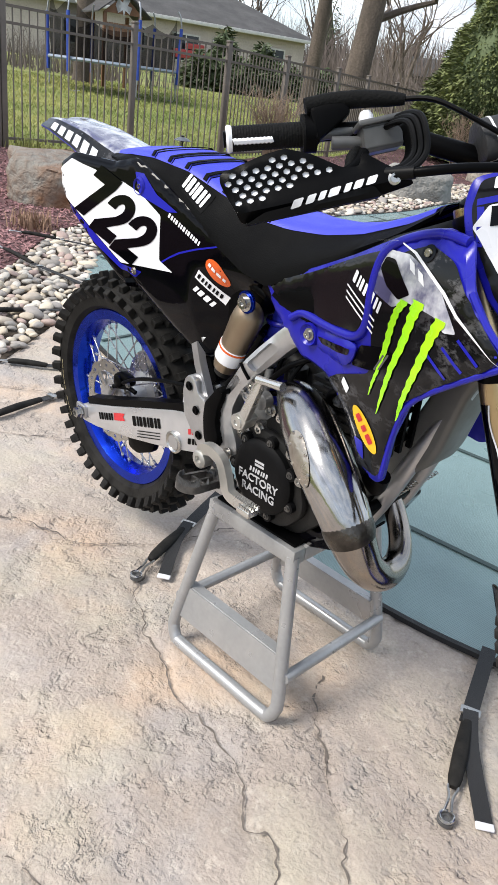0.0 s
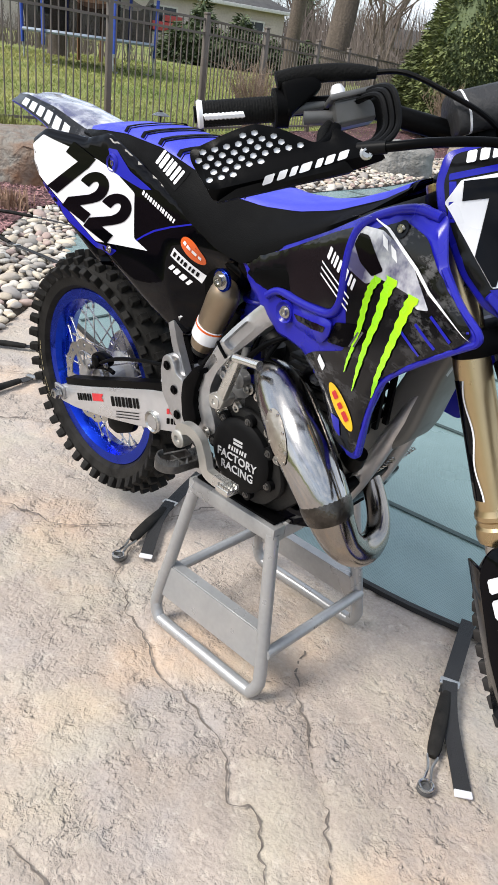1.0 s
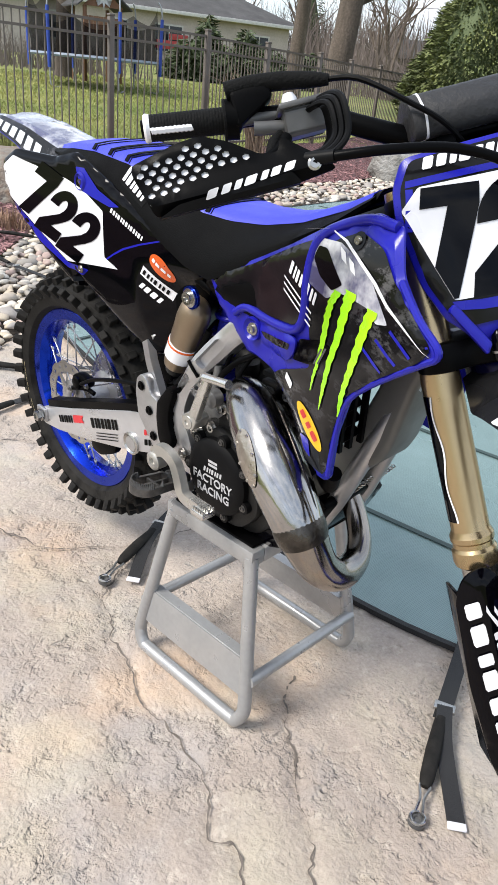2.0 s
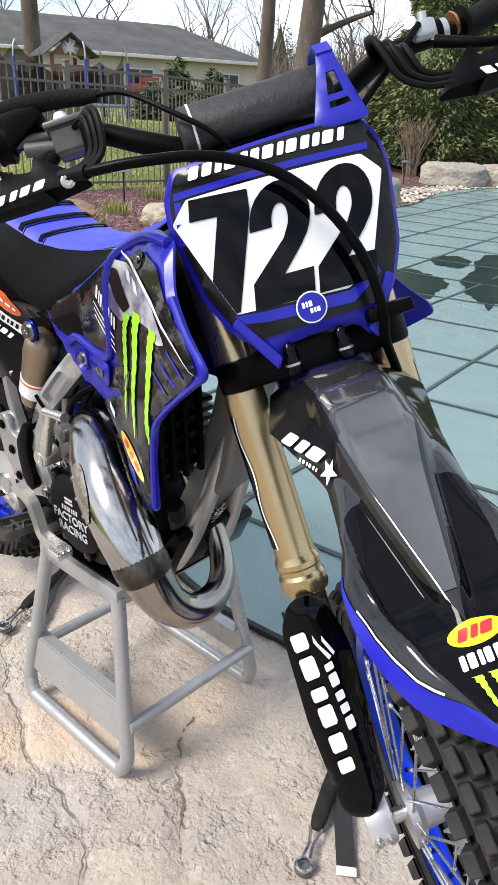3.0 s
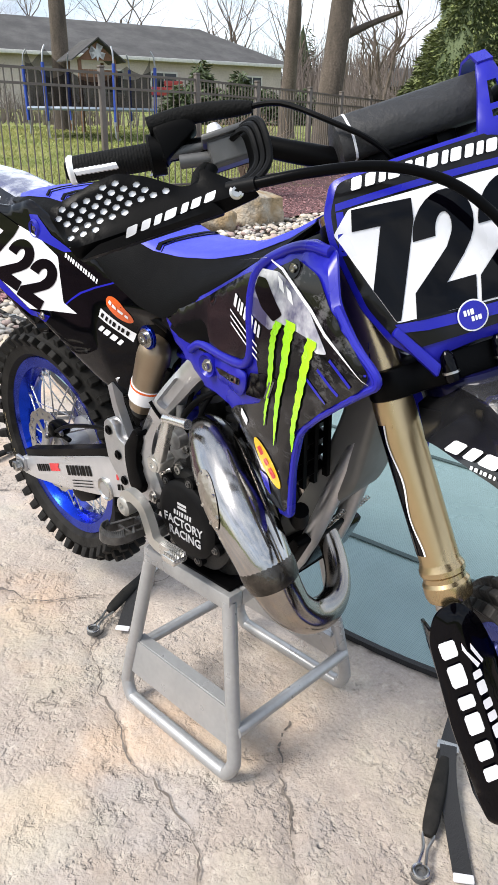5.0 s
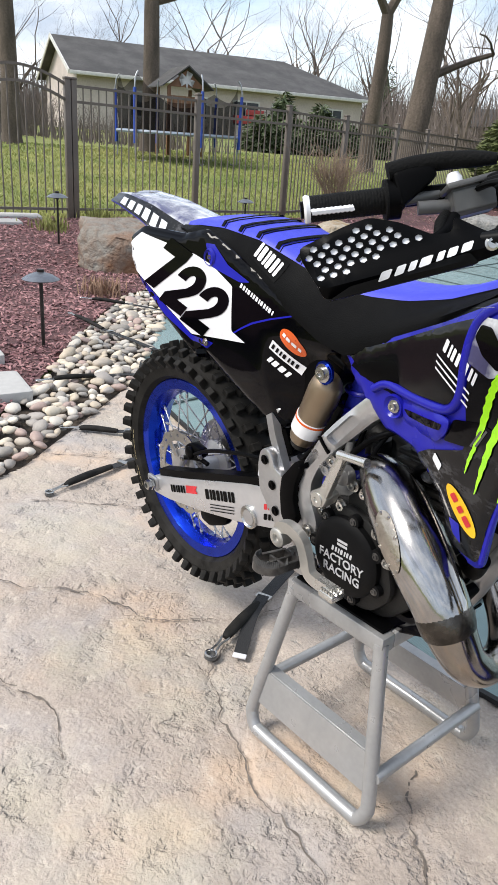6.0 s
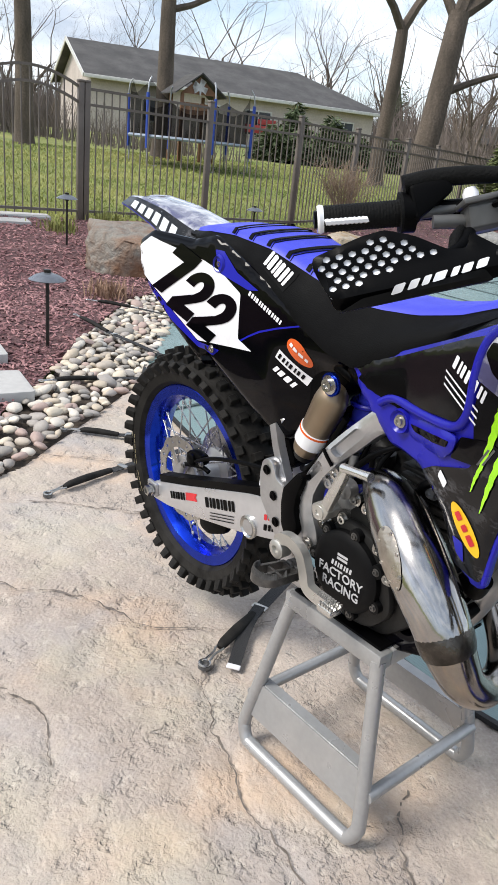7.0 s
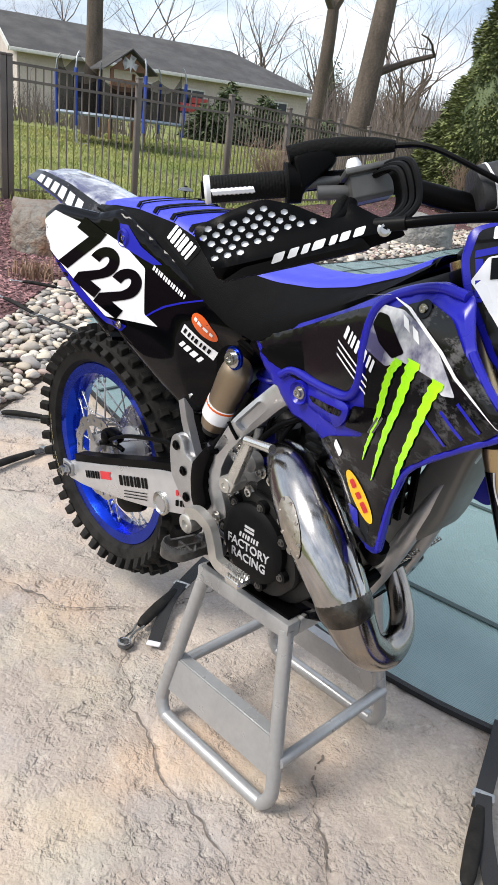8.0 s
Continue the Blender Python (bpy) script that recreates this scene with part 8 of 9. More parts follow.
# triple clamps
for z0, z1, name in ((-0.04, 0.0, "lower_clamp"), (0.165, 0.195, "upper_clamp")):
    bm = bmesh.new()
    ring = [(-0.035, -0.07), (-0.005, -0.125), (0.02, -0.148), (0.055, -0.148), (0.078, -0.118), (0.072, -0.07), (0.088, -0.04), (0.088, 0.04), (0.072, 0.07), (0.078, 0.118), (0.055, 0.148), (0.02, 0.148), (-0.005, 0.125), (-0.035, 0.07)]
    ring = [(x, 0.86 * y - 0.012) for x, y in ring]
    prism(bm, rounded(ring, 0.02, 4), z0, z1, "xy", 0.005)
    clamp = part(name, st(bm), M_BLACK, bike, "black machined fork clamp")
    for s in (-1, 1):
        for y in (0.05,):
            bm = lathe(bmesh.new(), [(0.0085, z0 - 0.008), (0.0095, z0 - 0.004), (0.0095, z0 + 0.018), (0.008, z0 + 0.026), (0.004, z0 + 0.031), (0, z0 + 0.0315)], 16, Matrix.Translation((0.095, s * 0.033 - 0.012, 0.012)))
            stud = part("clamp_stud", st(bm), M_GLOSS, clamp, "black rubber-capped stud")
            part("washer", st(lathe(bmesh.new(), [(0.0, z0 + 0.002), (0.0108, z0 + 0.002), (0.0108, z0 + 0.005), (0.0, z0 + 0.006)], 18, Matrix.Translation((0.095, s * 0.033 - 0.012, 0.012)))), M_STEEL, stud, "bright steel washer")
part("steering_stem", st(lathe(bmesh.new(), [(0.02, -0.045), (0.02, 0.2), (0.016, 0.215), (0, 0.215)], 20)), M_STEEL, bike)

# number plate
PLATE = [(0.118, 0.238), (0.136, 0.205), (0.14, 0.17), (0.126, 0.08), (0.104, 0.03), (0.085, 0.012), (0.06, -0.022), (0.045, 0.0), (0.0, 0.004)]
ring = rounded([(-y, z) for y, z in PLATE] + [(y, z) for y, z in PLATE[-2::-1]], 0.01, 3)


def plate_depth(y, z):
    return 0.106 - 1.1 * y * y - 0.10 * max(0.0, z - 0.18) - 0.12 * max(0.0, 0.05 - z)


bm = panel(bmesh.new(), ring, plate_depth, 0.004, 0.013, "yz", 0.006, 1)
plate = part("number_plate", st(bm), M_BLUE, bike, "blue and black front number plate")
ln = STEER.to_3x3()
pw = dict(ua=ln @ Vector((0, 1, 0)), ub=ln @ Vector((0, 0, 1)), nrm=ln @ Vector((1, 0, 0)), at=STEER @ Vector((0, 0, 0)))
PT = bvh(plate)
inset = rounded([(-y * 0.955, 0.115 + (z - 0.115) * 0.955) for y, z in PLATE[:6]] + [(-0.03, 0.016), (0.03, 0.016)] + [(y * 0.955, 0.115 + (z - 0.115) * 0.955) for y, z in PLATE[5::-1]], 0.01, 3)
M_CARBONGLOSS = mat("dark_grey_vinyl", (0.009, 0.009, 0.010), (0.006, 0.006, 0.007), rough=0.14, scale=12, fine_amount=0.1, bump=0, coat=0.12, spec=0.15)
decal("plate_vinyl", [inset], PT, M_CARBONGLOSS, plate, "dark grey vinyl", lift=0.0026, step=0.008, **pw)
decal("blue_band", [affine([(0, 0), (1, 0), (1, 1), (0, 1)], (-0.124, 0.2015), (0.238, -0.010), (0.002, 0.008)), affine([(0, 0), (1, 0), (1, 1), (0, 1)], (-0.134, 0.150), (0.010, 0.05), (0.008, -0.002))], PT, M_BLUEDECAL, plate, "blue band", lift=0.0036, **pw)
decal("blue_chin", [[(-0.096, 0.052), (-0.06, 0.047), (0.046, 0.040), (0.086, 0.062), (0.088, 0.050), (0.046, 0.025), (-0.06, 0.034), (-0.090, 0.040)]], PT, M_BLUEDECAL, plate, "blue band under the number", lift=0.0036, **pw)
decal("number_field", [rounded([(-0.110, 0.1985), (-0.134, 0.176), (-0.109, 0.099), (-0.093, 0.053), (0.045, 0.043), (0.082, 0.064), (0.124, 0.165), (0.103, 0.188)], 0.003, 2)], PT, M_WHITE, plate, "white number field", lift=0.0044, **pw)
nums = [[(-0.1075, 0.1965), (-0.114, 0.172), (-0.081, 0.168), (-0.109, 0.099), (-0.0935, 0.055), (-0.088, 0.055), (-0.043, 0.163), (-0.039, 0.1875)]]
for o in ((-0.0705, 0.0505), (0.0085, 0.0475)):
    nums.append(affine([(a * 0.96, b) for a, b in TWO], o, (0.0765, -0.0035), (0.031, 0.137)))
decal("race_number", nums, PT, M_GLOSS, plate, "black race number seven two two", lift=0.0056, **pw)
decal("name_bars", [affine(q, (-0.101, 0.2175), (0.192, -0.009), (0.005, 0.0145)) for q in bars(13, 0.14, 0.05)], PT, M_WHITE, plate, "white bars of print", lift=0.0044, **pw)
decal("round_mark", [oval(-0.006, 0.035, 0.019, 0.019)], PT, M_WHITE, plate, "round blue and white mark", lift=0.0066, **pw)
decal("round_mark", [oval(-0.006, 0.035, 0.0172, 0.0172)], PT, M_BLUEDECAL, plate, lift=0.0072, **pw)
decal("round_mark_bars", [affine(q, (-0.017, 0.036), (0.014, 0.0), (0, 0.007)) for q in bars(3, 0.25)] + [affine(q, (-0.009, 0.028), (0.014, 0.0), (0, 0.006)) for q in bars(3, 0.25)], PT, M_WHITE, plate, lift=0.0078, **pw)
for s in (-1, 1):
    bm = bmesh.new()
    prism(bm, rounded([(s * 0.094, 0.050), (s * 0.104, 0.042), (s * 0.064, -0.026), (s * 0.055, -0.012)], 0.003, 2), 0.092, 0.103, "yz", 0.003)
    part("lower_fin", st(bm), M_BLUE, plate, "blue fin at the foot of the plate")
# strap that wraps over the bar pad
bm = bmesh.new()
hole = [[(0.088, 0.264), (0.108, 0.264), (0.106, 0.292), (0.095, 0.292)], [(0.085, 0.248), (0.112, 0.248), (0.11, 0.257), (0.087, 0.257)]]
panel(bm, rounded([(0.058, 0.226), (0.128, 0.226), (0.118, 0.285), (0.112, 0.322), (0.094, 0.322), (0.082, 0.285)], 0.008, 3), lambda y, z: 0.098 - 0.35 * (z - 0.228), 0.004, 0.01, "yz", 0.003, 1, hole)
ribbon(bm, [(0.066, 0.103, 0.316), (0.05, 0.103, 0.331), (0.02, 0.103, 0.332), (0.0, 0.103, 0.32)], 0.02, 0.004, (0, 1, 0))
part("plate_strap", st(bm), M_BLUE, plate, "blue strap hooked over the bar pad")

# handlebar
BAR = [(-0.02, -0.425, 0.37), (-0.02, -0.31, 0.354), (-0.01, -0.205, 0.335), (0.01, -0.13, 0.293), (0.015, -0.065, 0.262), (0.015, 0.0, 0.258), (0.015, 0.065, 0.26), (0.01, 0.13, 0.282), (-0.005, 0.205, 0.312), (-0.02, 0.31, 0.321), (-0.02, 0.425, 0.34)]
part("handlebar", st(tube(bmesh.new(), BAR, [0.0112, 0.0112, 0.013, 0.0143, 0.0143, 0.0143, 0.0143, 0.0143, 0.013, 0.0112, 0.0112], 18, 5)), M_BLACK, bike, "black tapered handlebar")
bm = bmesh.new()
prism(bm, rounded([(0.0, 0.262), (0.058, 0.256), (0.066, 0.285), (0.04, 0.318), (0.005, 0.312), (-0.012, 0.285)], 0.012, 4), -0.09, 0.105, "xz", 0.006)
M_PAD = mat("grey_black_pad_cover", (0.028, 0.028, 0.030), (0.02, 0.02, 0.021), spec=0.3, rough=0.55, scale=9, fine=50, bump=0.5, bump_scale=60, bump_depth=0.003)
pad = part("bar_pad", st(bm), M_PAD, bike, "padded black crossbar block")
bm = bmesh.new()
prism(bm, rounded([(-0.0005, 0.2615), (0.0585, 0.2555), (0.0668, 0.285), (0.0405, 0.3188), (0.0045, 0.3128), (-0.013, 0.285)], 0.012, 4), -0.074, -0.071, "xz")
part("pad_stripe", st(bm), M_WHITE, pad, "thin white stripe")
for s in (-1, 1):
    bm = bmesh.new()
    box(bm, (-0.012, s * 0.045 - 0.014, 0.19), (0.042, s * 0.045 + 0.014, 0.282), 0.006)
    part("bar_clamp", st(bm), M_BLACK, bike)
for s, z0, z1 in ((-1, 0.371, 0.3545), (1, 0.3415, 0.3215)):
    a, b = Vector((-0.02, s * 0.418, z0 - 0.002)), Vector((-0.02, s * 0.315, z1))
    bm = tube(bmesh.new(), [a.lerp(b, k / 104) for k in range(105)], [0.0174 if k % 4 < 2 else 0.0170 for k in range(105)], 24)
    grip = part("grip", st(bm), M_GRIP, bike, "ribbed black rubber grip")
    part("grip_end", st(tube(bmesh.new(), [a - (b - a) * 0.03, a, a + (b - a) * 0.05], [0.017, 0.019, 0.0175], 24)), M_WHITE, grip, "white grip end")
    part("grip_flange", st(tube(bmesh.new(), [b, b + (b - a) * 0.03], 0.027, 24)), M_GRIP, grip)
    low = []
    for k in range(20):
        low.append(a.lerp(b, 0.05 + 0.028 * k) + Vector((0.0155, 0, -0.008 + 0.0010 * (k % 2))))
    part("grip_band", st(tube(bmesh.new(), low, 0.0045, 6)), M_WHITE, grip, "pale moulded band")

# brake side controls
bm = bmesh.new()
tube(bm, [(-0.02, -0.312, 0.355), (-0.02, -0.295, 0.352)], 0.026, 22)
prism(bm, rounded([(-0.30, 0.335), (-0.245, 0.365), (-0.25, 0.384), (-0.302, 0.382)], 0.006, 3), -0.032, 0.006, "yz", 0.005)
housing = part("throttle_housing", st(bm), M_BLACK, bike, "black throttle housing")
part("cable_boot", st(tube(bmesh.new(), [(-0.008, -0.305, 0.386), (-0.006, -0.27, 0.386), (0.0, -0.23, 0.380), (0.008, -0.195, 0.371), (0.014, -0.172, 0.364)], [0.0125, 0.0122, 0.0118, 0.0105, 0.007], 16, 4)), M_GRIP, housing, "rubber cable boot")
bm = bmesh.new()
prism(bm, rounded([(-0.004, 0.304), (0.032, 0.304), (0.038, 0.338), (-0.010, 0.338)], 0.005, 3), -0.242, -0.188, "xz", 0.004)
box(bm, (-0.014, -0.247, 0.337), (0.042, -0.184, 0.345), 0.003)
tube(bm, [(0.008, -0.24, 0.322), (0.006, -0.28, 0.330)], 0.009, 12)
tube(bm, [(-0.01, -0.30, 0.347), (-0.01, -0.24, 0.343)], 0.0075, 12)
master = part("brake_master_cylinder", st(bm), M_CLEAR, bike, "grey brake fluid reservoir")
for yy in (-0.238, -0.193):
    part("cap_screw", st(lathe(bmesh.new(), [(0.0035, 0.345), (0.0035, 0.347), (0.0, 0.3472)], 10, Matrix.Translation((0.014, yy, 0)))), M_BLACK, master)
part("reservoir_knob", st(lathe(bmesh.new(), [(0.010, 0.340), (0.0105, 0.351), (0.007, 0.358), (0, 0.360)], 16, Matrix.Translation((0.0, -0.226, 0.005)))), M_WHITE, master, "white cap")
part("lever_boot", st(tube(bmesh.new(), [(0.02, -0.25, 0.312), (0.04, -0.264, 0.300), (0.052, -0.274, 0.282)], [0.006, 0.008, 0.006], 12, 3)), M_GRIP, master, "rubber lever boot")
part("brake_lever", st(tube(bmesh.new(), [(0.035, -0.245, 0.304), (0.055, -0.27, 0.285), (0.072, -0.33, 0.272), (0.068, -0.405, 0.270)], [0.008, 0.0065, 0.006, 0.007], 10, 4)), M_BLACK, bike, "black brake lever")
bm = bmesh.new()
tube(bm, [(-0.015, 0.255, 0.3215), (-0.018, 0.285, 0.3225)], 0.0155, 18)
box(bm, (-0.005, 0.232, 0.312), (0.022, 0.262, 0.334), 0.006)
tube(bm, [(0.012, 0.24, 0.322), (0.03, 0.225, 0.33)], 0.008, 12)
tube(bm, [(0.005, 0.25, 0.33), (0.006, 0.252, 0.345)], 0.006, 12)
perch = part("clutch_perch", st(bm), M_SILVER, bike, "bright alloy clutch perch")
M_COPPER = mat("copper_anodised", (0.5, 0.22, 0.08), rough=0.3, metal=0.8, bump=0)
part("perch_band", st(tube(bmesh.new(), [(-0.0165, 0.268, 0.322), (-0.0172, 0.276, 0.3223)], 0.0175, 20)), M_BLACK, perch)
part("perch_ring", st(tube(bmesh.new(), [(-0.019, 0.294, 0.3255), (-0.0200, 0.298, 0.326)], 0.0168, 20)), M_COPPER, perch, "copper ring")
part("clutch_lever", st(tube(bmesh.new(), [(0.03, 0.25, 0.30), (0.055, 0.3, 0.275), (0.055, 0.36, 0.265), (0.05, 0.41, 0.262)], [0.008, 0.0065, 0.006, 0.007], 10, 4)), M_BLACK, bike)

# handguards
HOLES = []
for r in range(9):
    for c in range(12):
        HOLES.append((-0.437 + 0.0152 * c + (0.0076 if r % 2 else 0), 0.256 + 0.0088 * r, 0.0049))
GUARD = [(-0.204, 0.243), (-0.22, 0.262), (-0.262, 0.297), (-0.268, 0.279), (-0.29, 0.282), (-0.325, 0.306), (-0.357, 0.32), (-0.385, 0.318), (-0.445, 0.306), (-0.447, 0.295), (-0.431, 0.24), (-0.42, 0.238), (-0.33, 0.236), (-0.25, 0.238)]


def guard_depth(y, z):
    k = abs(y)
    return 0.104 - 0.5 * max(0.0, k - 0.36) ** 2 - 0.10 * (z - 0.27) + 0.010 * math.exp(-((z - 0.255) / 0.012) ** 2)


for s, dz in ((-1, 0.0), (1, -0.028)):
    ring = rounded(GUARD, 0.006, 2)
    holes = []
    for y, z, rad in HOLES:
        low_line = 0.262 + 0.22 * max(0.0, y + 0.40)
        if z > low_line and edge_far((y, z), ring) > 0.008 and y < -0.286:
            holes.append([(y + rad * math.cos(1.0472 * k + 0.5236) * 1.0, z + rad * 0.82 * math.sin(1.0472 * k + 0.5236)) for k in range(6)])
    bm = panel(bmesh.new(), ring, guard_depth, 0.004, 0.011, "yz", 0.004, 1, holes)
    if s > 0:
        mirror(bm)
    bm.transform(Matrix.Translation((0, 0, dz)))
    hg = part("hand_guard", st(bm), M_BLACK, bike, "black perforated hand guard")
    bm = panel(bmesh.new(), rounded([(-0.282, 0.262), (-0.284, 0.278), (-0.33, 0.301), (-0.36, 0.3155), (-0.442, 0.3035), (-0.434, 0.252), (-0.38, 0.248)], 0.005, 3), lambda y, z: guard_depth(y, z) - 0.0025, 0.002, 0.012, "yz", 0.001, 1)
    if s > 0:
        mirror(bm)
    bm.transform(Matrix.Translation((0, 0, dz)))
    part("white_insert", st(bm), M_WHITE, hg, "white mesh insert behind the holes")
    bm = panel(bmesh.new(), rounded([(-0.25, 0.236), (-0.428, 0.236), (-0.40, 0.246), (-0.26, 0.25)], 0.003, 2), lambda y, z: guard_depth(y, z) + 0.012, 0.02, 0.012, "yz", 0.004, 1)
    if s > 0:
        mirror(bm)
    bm.transform(Matrix.Translation((0, 0, dz)))
    part("lower_lip", st(bm), M_CARBON, hg)
    w = dict(pw)
    w["at"] = STEER @ Vector((0, 0, dz))
    quads = [affine(q, (-0.368, 0.2425), (0.115, 0.010), (0.003, 0.0095)) for q in bars(7, 0.3, 0.15)]
    if s > 0:
        quads = [[(-y, z) for y, z in q][::-1] for q in quads]
    decal("word_bars", quads, hg, M_WHITE, hg, "white word bars", lift=0.012, **w)
    # a flat ribbed hoop from the bar round to the guard
    hoop = smooth_line([(-0.005, 0.215, 0.338), (0.05, 0.192, 0.338), (0.088, 0.181, 0.328), (0.1, 0.179, 0.306), (0.103, 0.184, 0.278), (0.105, 0.205, 0.262), (0.106, 0.232, 0.258)], 5)
    if s > 0:
        hoop = [p + Vector((0, -0.036, 0.010)) * (1 - k / (len(hoop) - 1)) for k, p in enumerate(hoop)]
    mid = Vector((0.06, 0.25, 0.297))
    deep = 0.8 if s < 0 else 0.6
    gv, gf = [], []
    for k, p in enumerate(hoop):
        for f, back in ((1.0, 0.0), (deep, 0.0), (deep, 0.009), (1.0, 0.009)):
            q = mid + (Vector(p) - mid) * f
            gv.append(STEER @ Vector((q.x - back, s * (q.y + back), q.z + dz)))
    for k in range(len(hoop) - 1):
        for j in range(4):
            gf.append((4 * k + j, 4 * k + 4 + j, 4 * k + 4 + (j + 1) % 4, 4 * k + (j + 1) % 4))
    gf += [(0, 1, 2, 3), tuple(4 * (len(hoop) - 1) + j for j in (3, 2, 1, 0))]
    bracket = mesh_part("guard_arm", gv, gf, M_BLACK, hg, "ribbed black mounting arm")
    for f in (1.0, 0.5 + 0.5 * deep, deep):
        pts = [mid + (Vector(p) - mid) * f for p in hoop]
        part("arm_rib", st(tube(bmesh.new(), [(q.x + 0.001, s * (q.y - 0.001), q.z + dz) for q in pts], 0.0042, 8)), M_CARBON, bracket)
    if s < 0:
        bm = lathe(bmesh.new(), [(0.0085, 0), (0.0085, 0.003), (0.006, 0.004), (0.006, 0.006), (0.003, 0.006), (0.003, 0.004), (0, 0.004)], 16, Matrix.Translation((0.112, s * 0.231, 0.254 + dz)) @ pose(0, 0, 0, 0, 90, 0))
        part("guard_bolt", st(bm), M_STEEL, hg, "steel mounting bolt")

# cables
part("front_brake_hose", st(tube(bmesh.new(), [(0.10, -0.235, 0.262), (0.125, -0.205, 0.254), (0.142, -0.147, 0.244), (0.148, -0.070, 0.225), (0.148, -0.006, 0.188), (0.144, 0.037, 0.135), (0.136, 0.064, 0.072), (0.125, 0.072, 0.01), (0.105, 0.07, -0.03), (0.075, 0.08, -0.07), (0.05, 0.088, -0.13)], 0.0062, 12, 5)), M_BLACK, bike, "black front brake hose")
part("hose_joint", st(tube(bmesh.new(), [(0.104, -0.238, 0.262), (0.124, -0.207, 0.2545)], 0.0082, 12)), M_CARBON, bike)
part("throttle_cable", st(tube(bmesh.new(), [(0.012, -0.178, 0.366), (0.04, -0.14, 0.350), (0.066, -0.093, 0.305), (0.075, -0.053, 0.265), (0.06, -0.02, 0.22)], 0.0035, 8, 5)), M_BLACK, bike)
part("clutch_cable", st(tube(bmesh.new(), [(0.03, 0.235, 0.325), (0.05, 0.19, 0.29), (0.05, 0.13, 0.245), (0.03, 0.09, 0.2)], 0.0045, 8, 5)), M_BLACK, bike)
bm = bmesh.new()
box(bm, (0.06, 0.055, -0.005), (0.118, 0.112, 0.012), 0.004)
part("hose_clamp", st(bm), M_BLACK, bike)

# front fender: x, crown height, half width, drop of the sides
FEND = [(0.03, -0.043, 0.080, 0.016), (0.10, -0.045, 0.100, 0.050), (0.18, -0.055, 0.082, 0.050), (0.22, -0.073, 0.073, 0.045), (0.26, -0.10, 0.067, 0.030), (0.30, -0.136, 0.068, 0.018), (0.325, -0.160, 0.072, 0.016), (0.355, -0.189, 0.087, 0.018), (0.375, -0.208, 0.088, 0.020), (0.40, -0.231, 0.084, 0.022), (0.425, -0.255, 0.077, 0.024), (0.442, -0.272, 0.067, 0.026), (0.455, -0.284, 0.055, 0.025), (0.468, -0.296, 0.038, 0.022), (0.48, -0.308, 0.023, 0.015), (0.491, -0.318, 0.011, 0.007), (0.499, -0.326, 0.003, 0.001)]
RIM = [(0.28, 0.062), (0.31, 0.061), (0.355, 0.060), (0.40, 0.052), (0.44, 0.037), (0.468, 0.018), (0.485, 0.008), (0.499, 0.001)]
FENDER_Y = -0.006


def ease(t):
    t = min(1.0, max(0.0, t))
    return t * t * (3 - 2 * t)


def ridge(x):
    """Half width of the raised centre, which runs to a point."""
    return min(0.042, max(0.0, 0.25 * (0.424 - x)))


def fender_row(x, lift=0.0, vs=None):
    z, w, d = lerp_table(FEND, x)
    inner = min(lerp_table(RIM, x)[0], w * 0.9)
    rr = ridge(x)
    out = []
    n = Vector((0.7, 0, 0.72))
    front = ease((x - 0.24) / 0.08)
    for v in vs if vs is not None else np.linspace(-1, 1, 81):
        k = abs(float(v))
        a = k * w
        step = 0.017 * ease((a - rr) / 0.013) * ease((x - 0.10) / 0.10) * ease((0.435 - x) / 0.05)
        rim = 0.010 * ease((a - inner) / 0.009) * ease((x - 0.30) / 0.04) * ease((0.51 - x) / 0.06)
        back = d * (max(0.0, k - 0.8 * rr / w) / (1 - 0.8 * rr / w)) ** 1.3
        nose = d * (max(0.0, k - 0.7) / 0.3) ** 1.5
        crown = 0.004 * (1 - k * k) * front
        p = Vector((x, FENDER_Y * front + float(v) * w, z - step + rim * front + crown - back * (1 - front) - nose * front + 0.05 * float(v) * w * front)) + n * lift
        out.append(tuple(p))
    return out


M_NAVY = mat("navy_gloss_plastic", (0.004, 0.004, 0.03), (0.003, 0.003, 0.02), rough=0.15, bump=0, spec=0.2)
M_FENDER = mat("polished_black_fender_vinyl", (0.006, 0.006, 0.007), (0.020, 0.020, 0.021), rough=0.08, scale=9, fine_amount=0.1, bump=0.02, bump_scale=30, spec=0.5, rvar=0.03)
FXS = [float(x) for x in np.linspace(0.03, 0.499, 72)]
ff = part("front_fender", st(loft(bmesh.new(), FXS, fender_row, 0.003)), M_FENDER, bike, "glossy black front fender with a blue edge", sharp=26)

bm = bmesh.new()
prism(bm, rounded([(-0.02, -0.062), (0.03, -0.068), (0.085, -0.05), (0.108, 0.0), (0.085, 0.05), (0.03, 0.068), (-0.02, 0.062)], 0.02, 4), -0.075, -0.036, "xy", 0.006)
part("fender_root", st(bm), M_NAVY, ff, "navy moulded root under the fork clamp")


def fender_patch(name, xs, vs_at, lift, material, label=""):
    rows = [fender_row(x, lift, vs_at(x)) for x in xs]
    n = len(rows[0])
    vv = [STEER @ Vector(p) for row in rows for p in row]
    return mesh_part(name, vv, [(i * n + j, (i + 1) * n + j, (i + 1) * n + j + 1, i * n + j + 1) for i in range(len(rows) - 1) for j in range(n - 1)], material, ff, label)


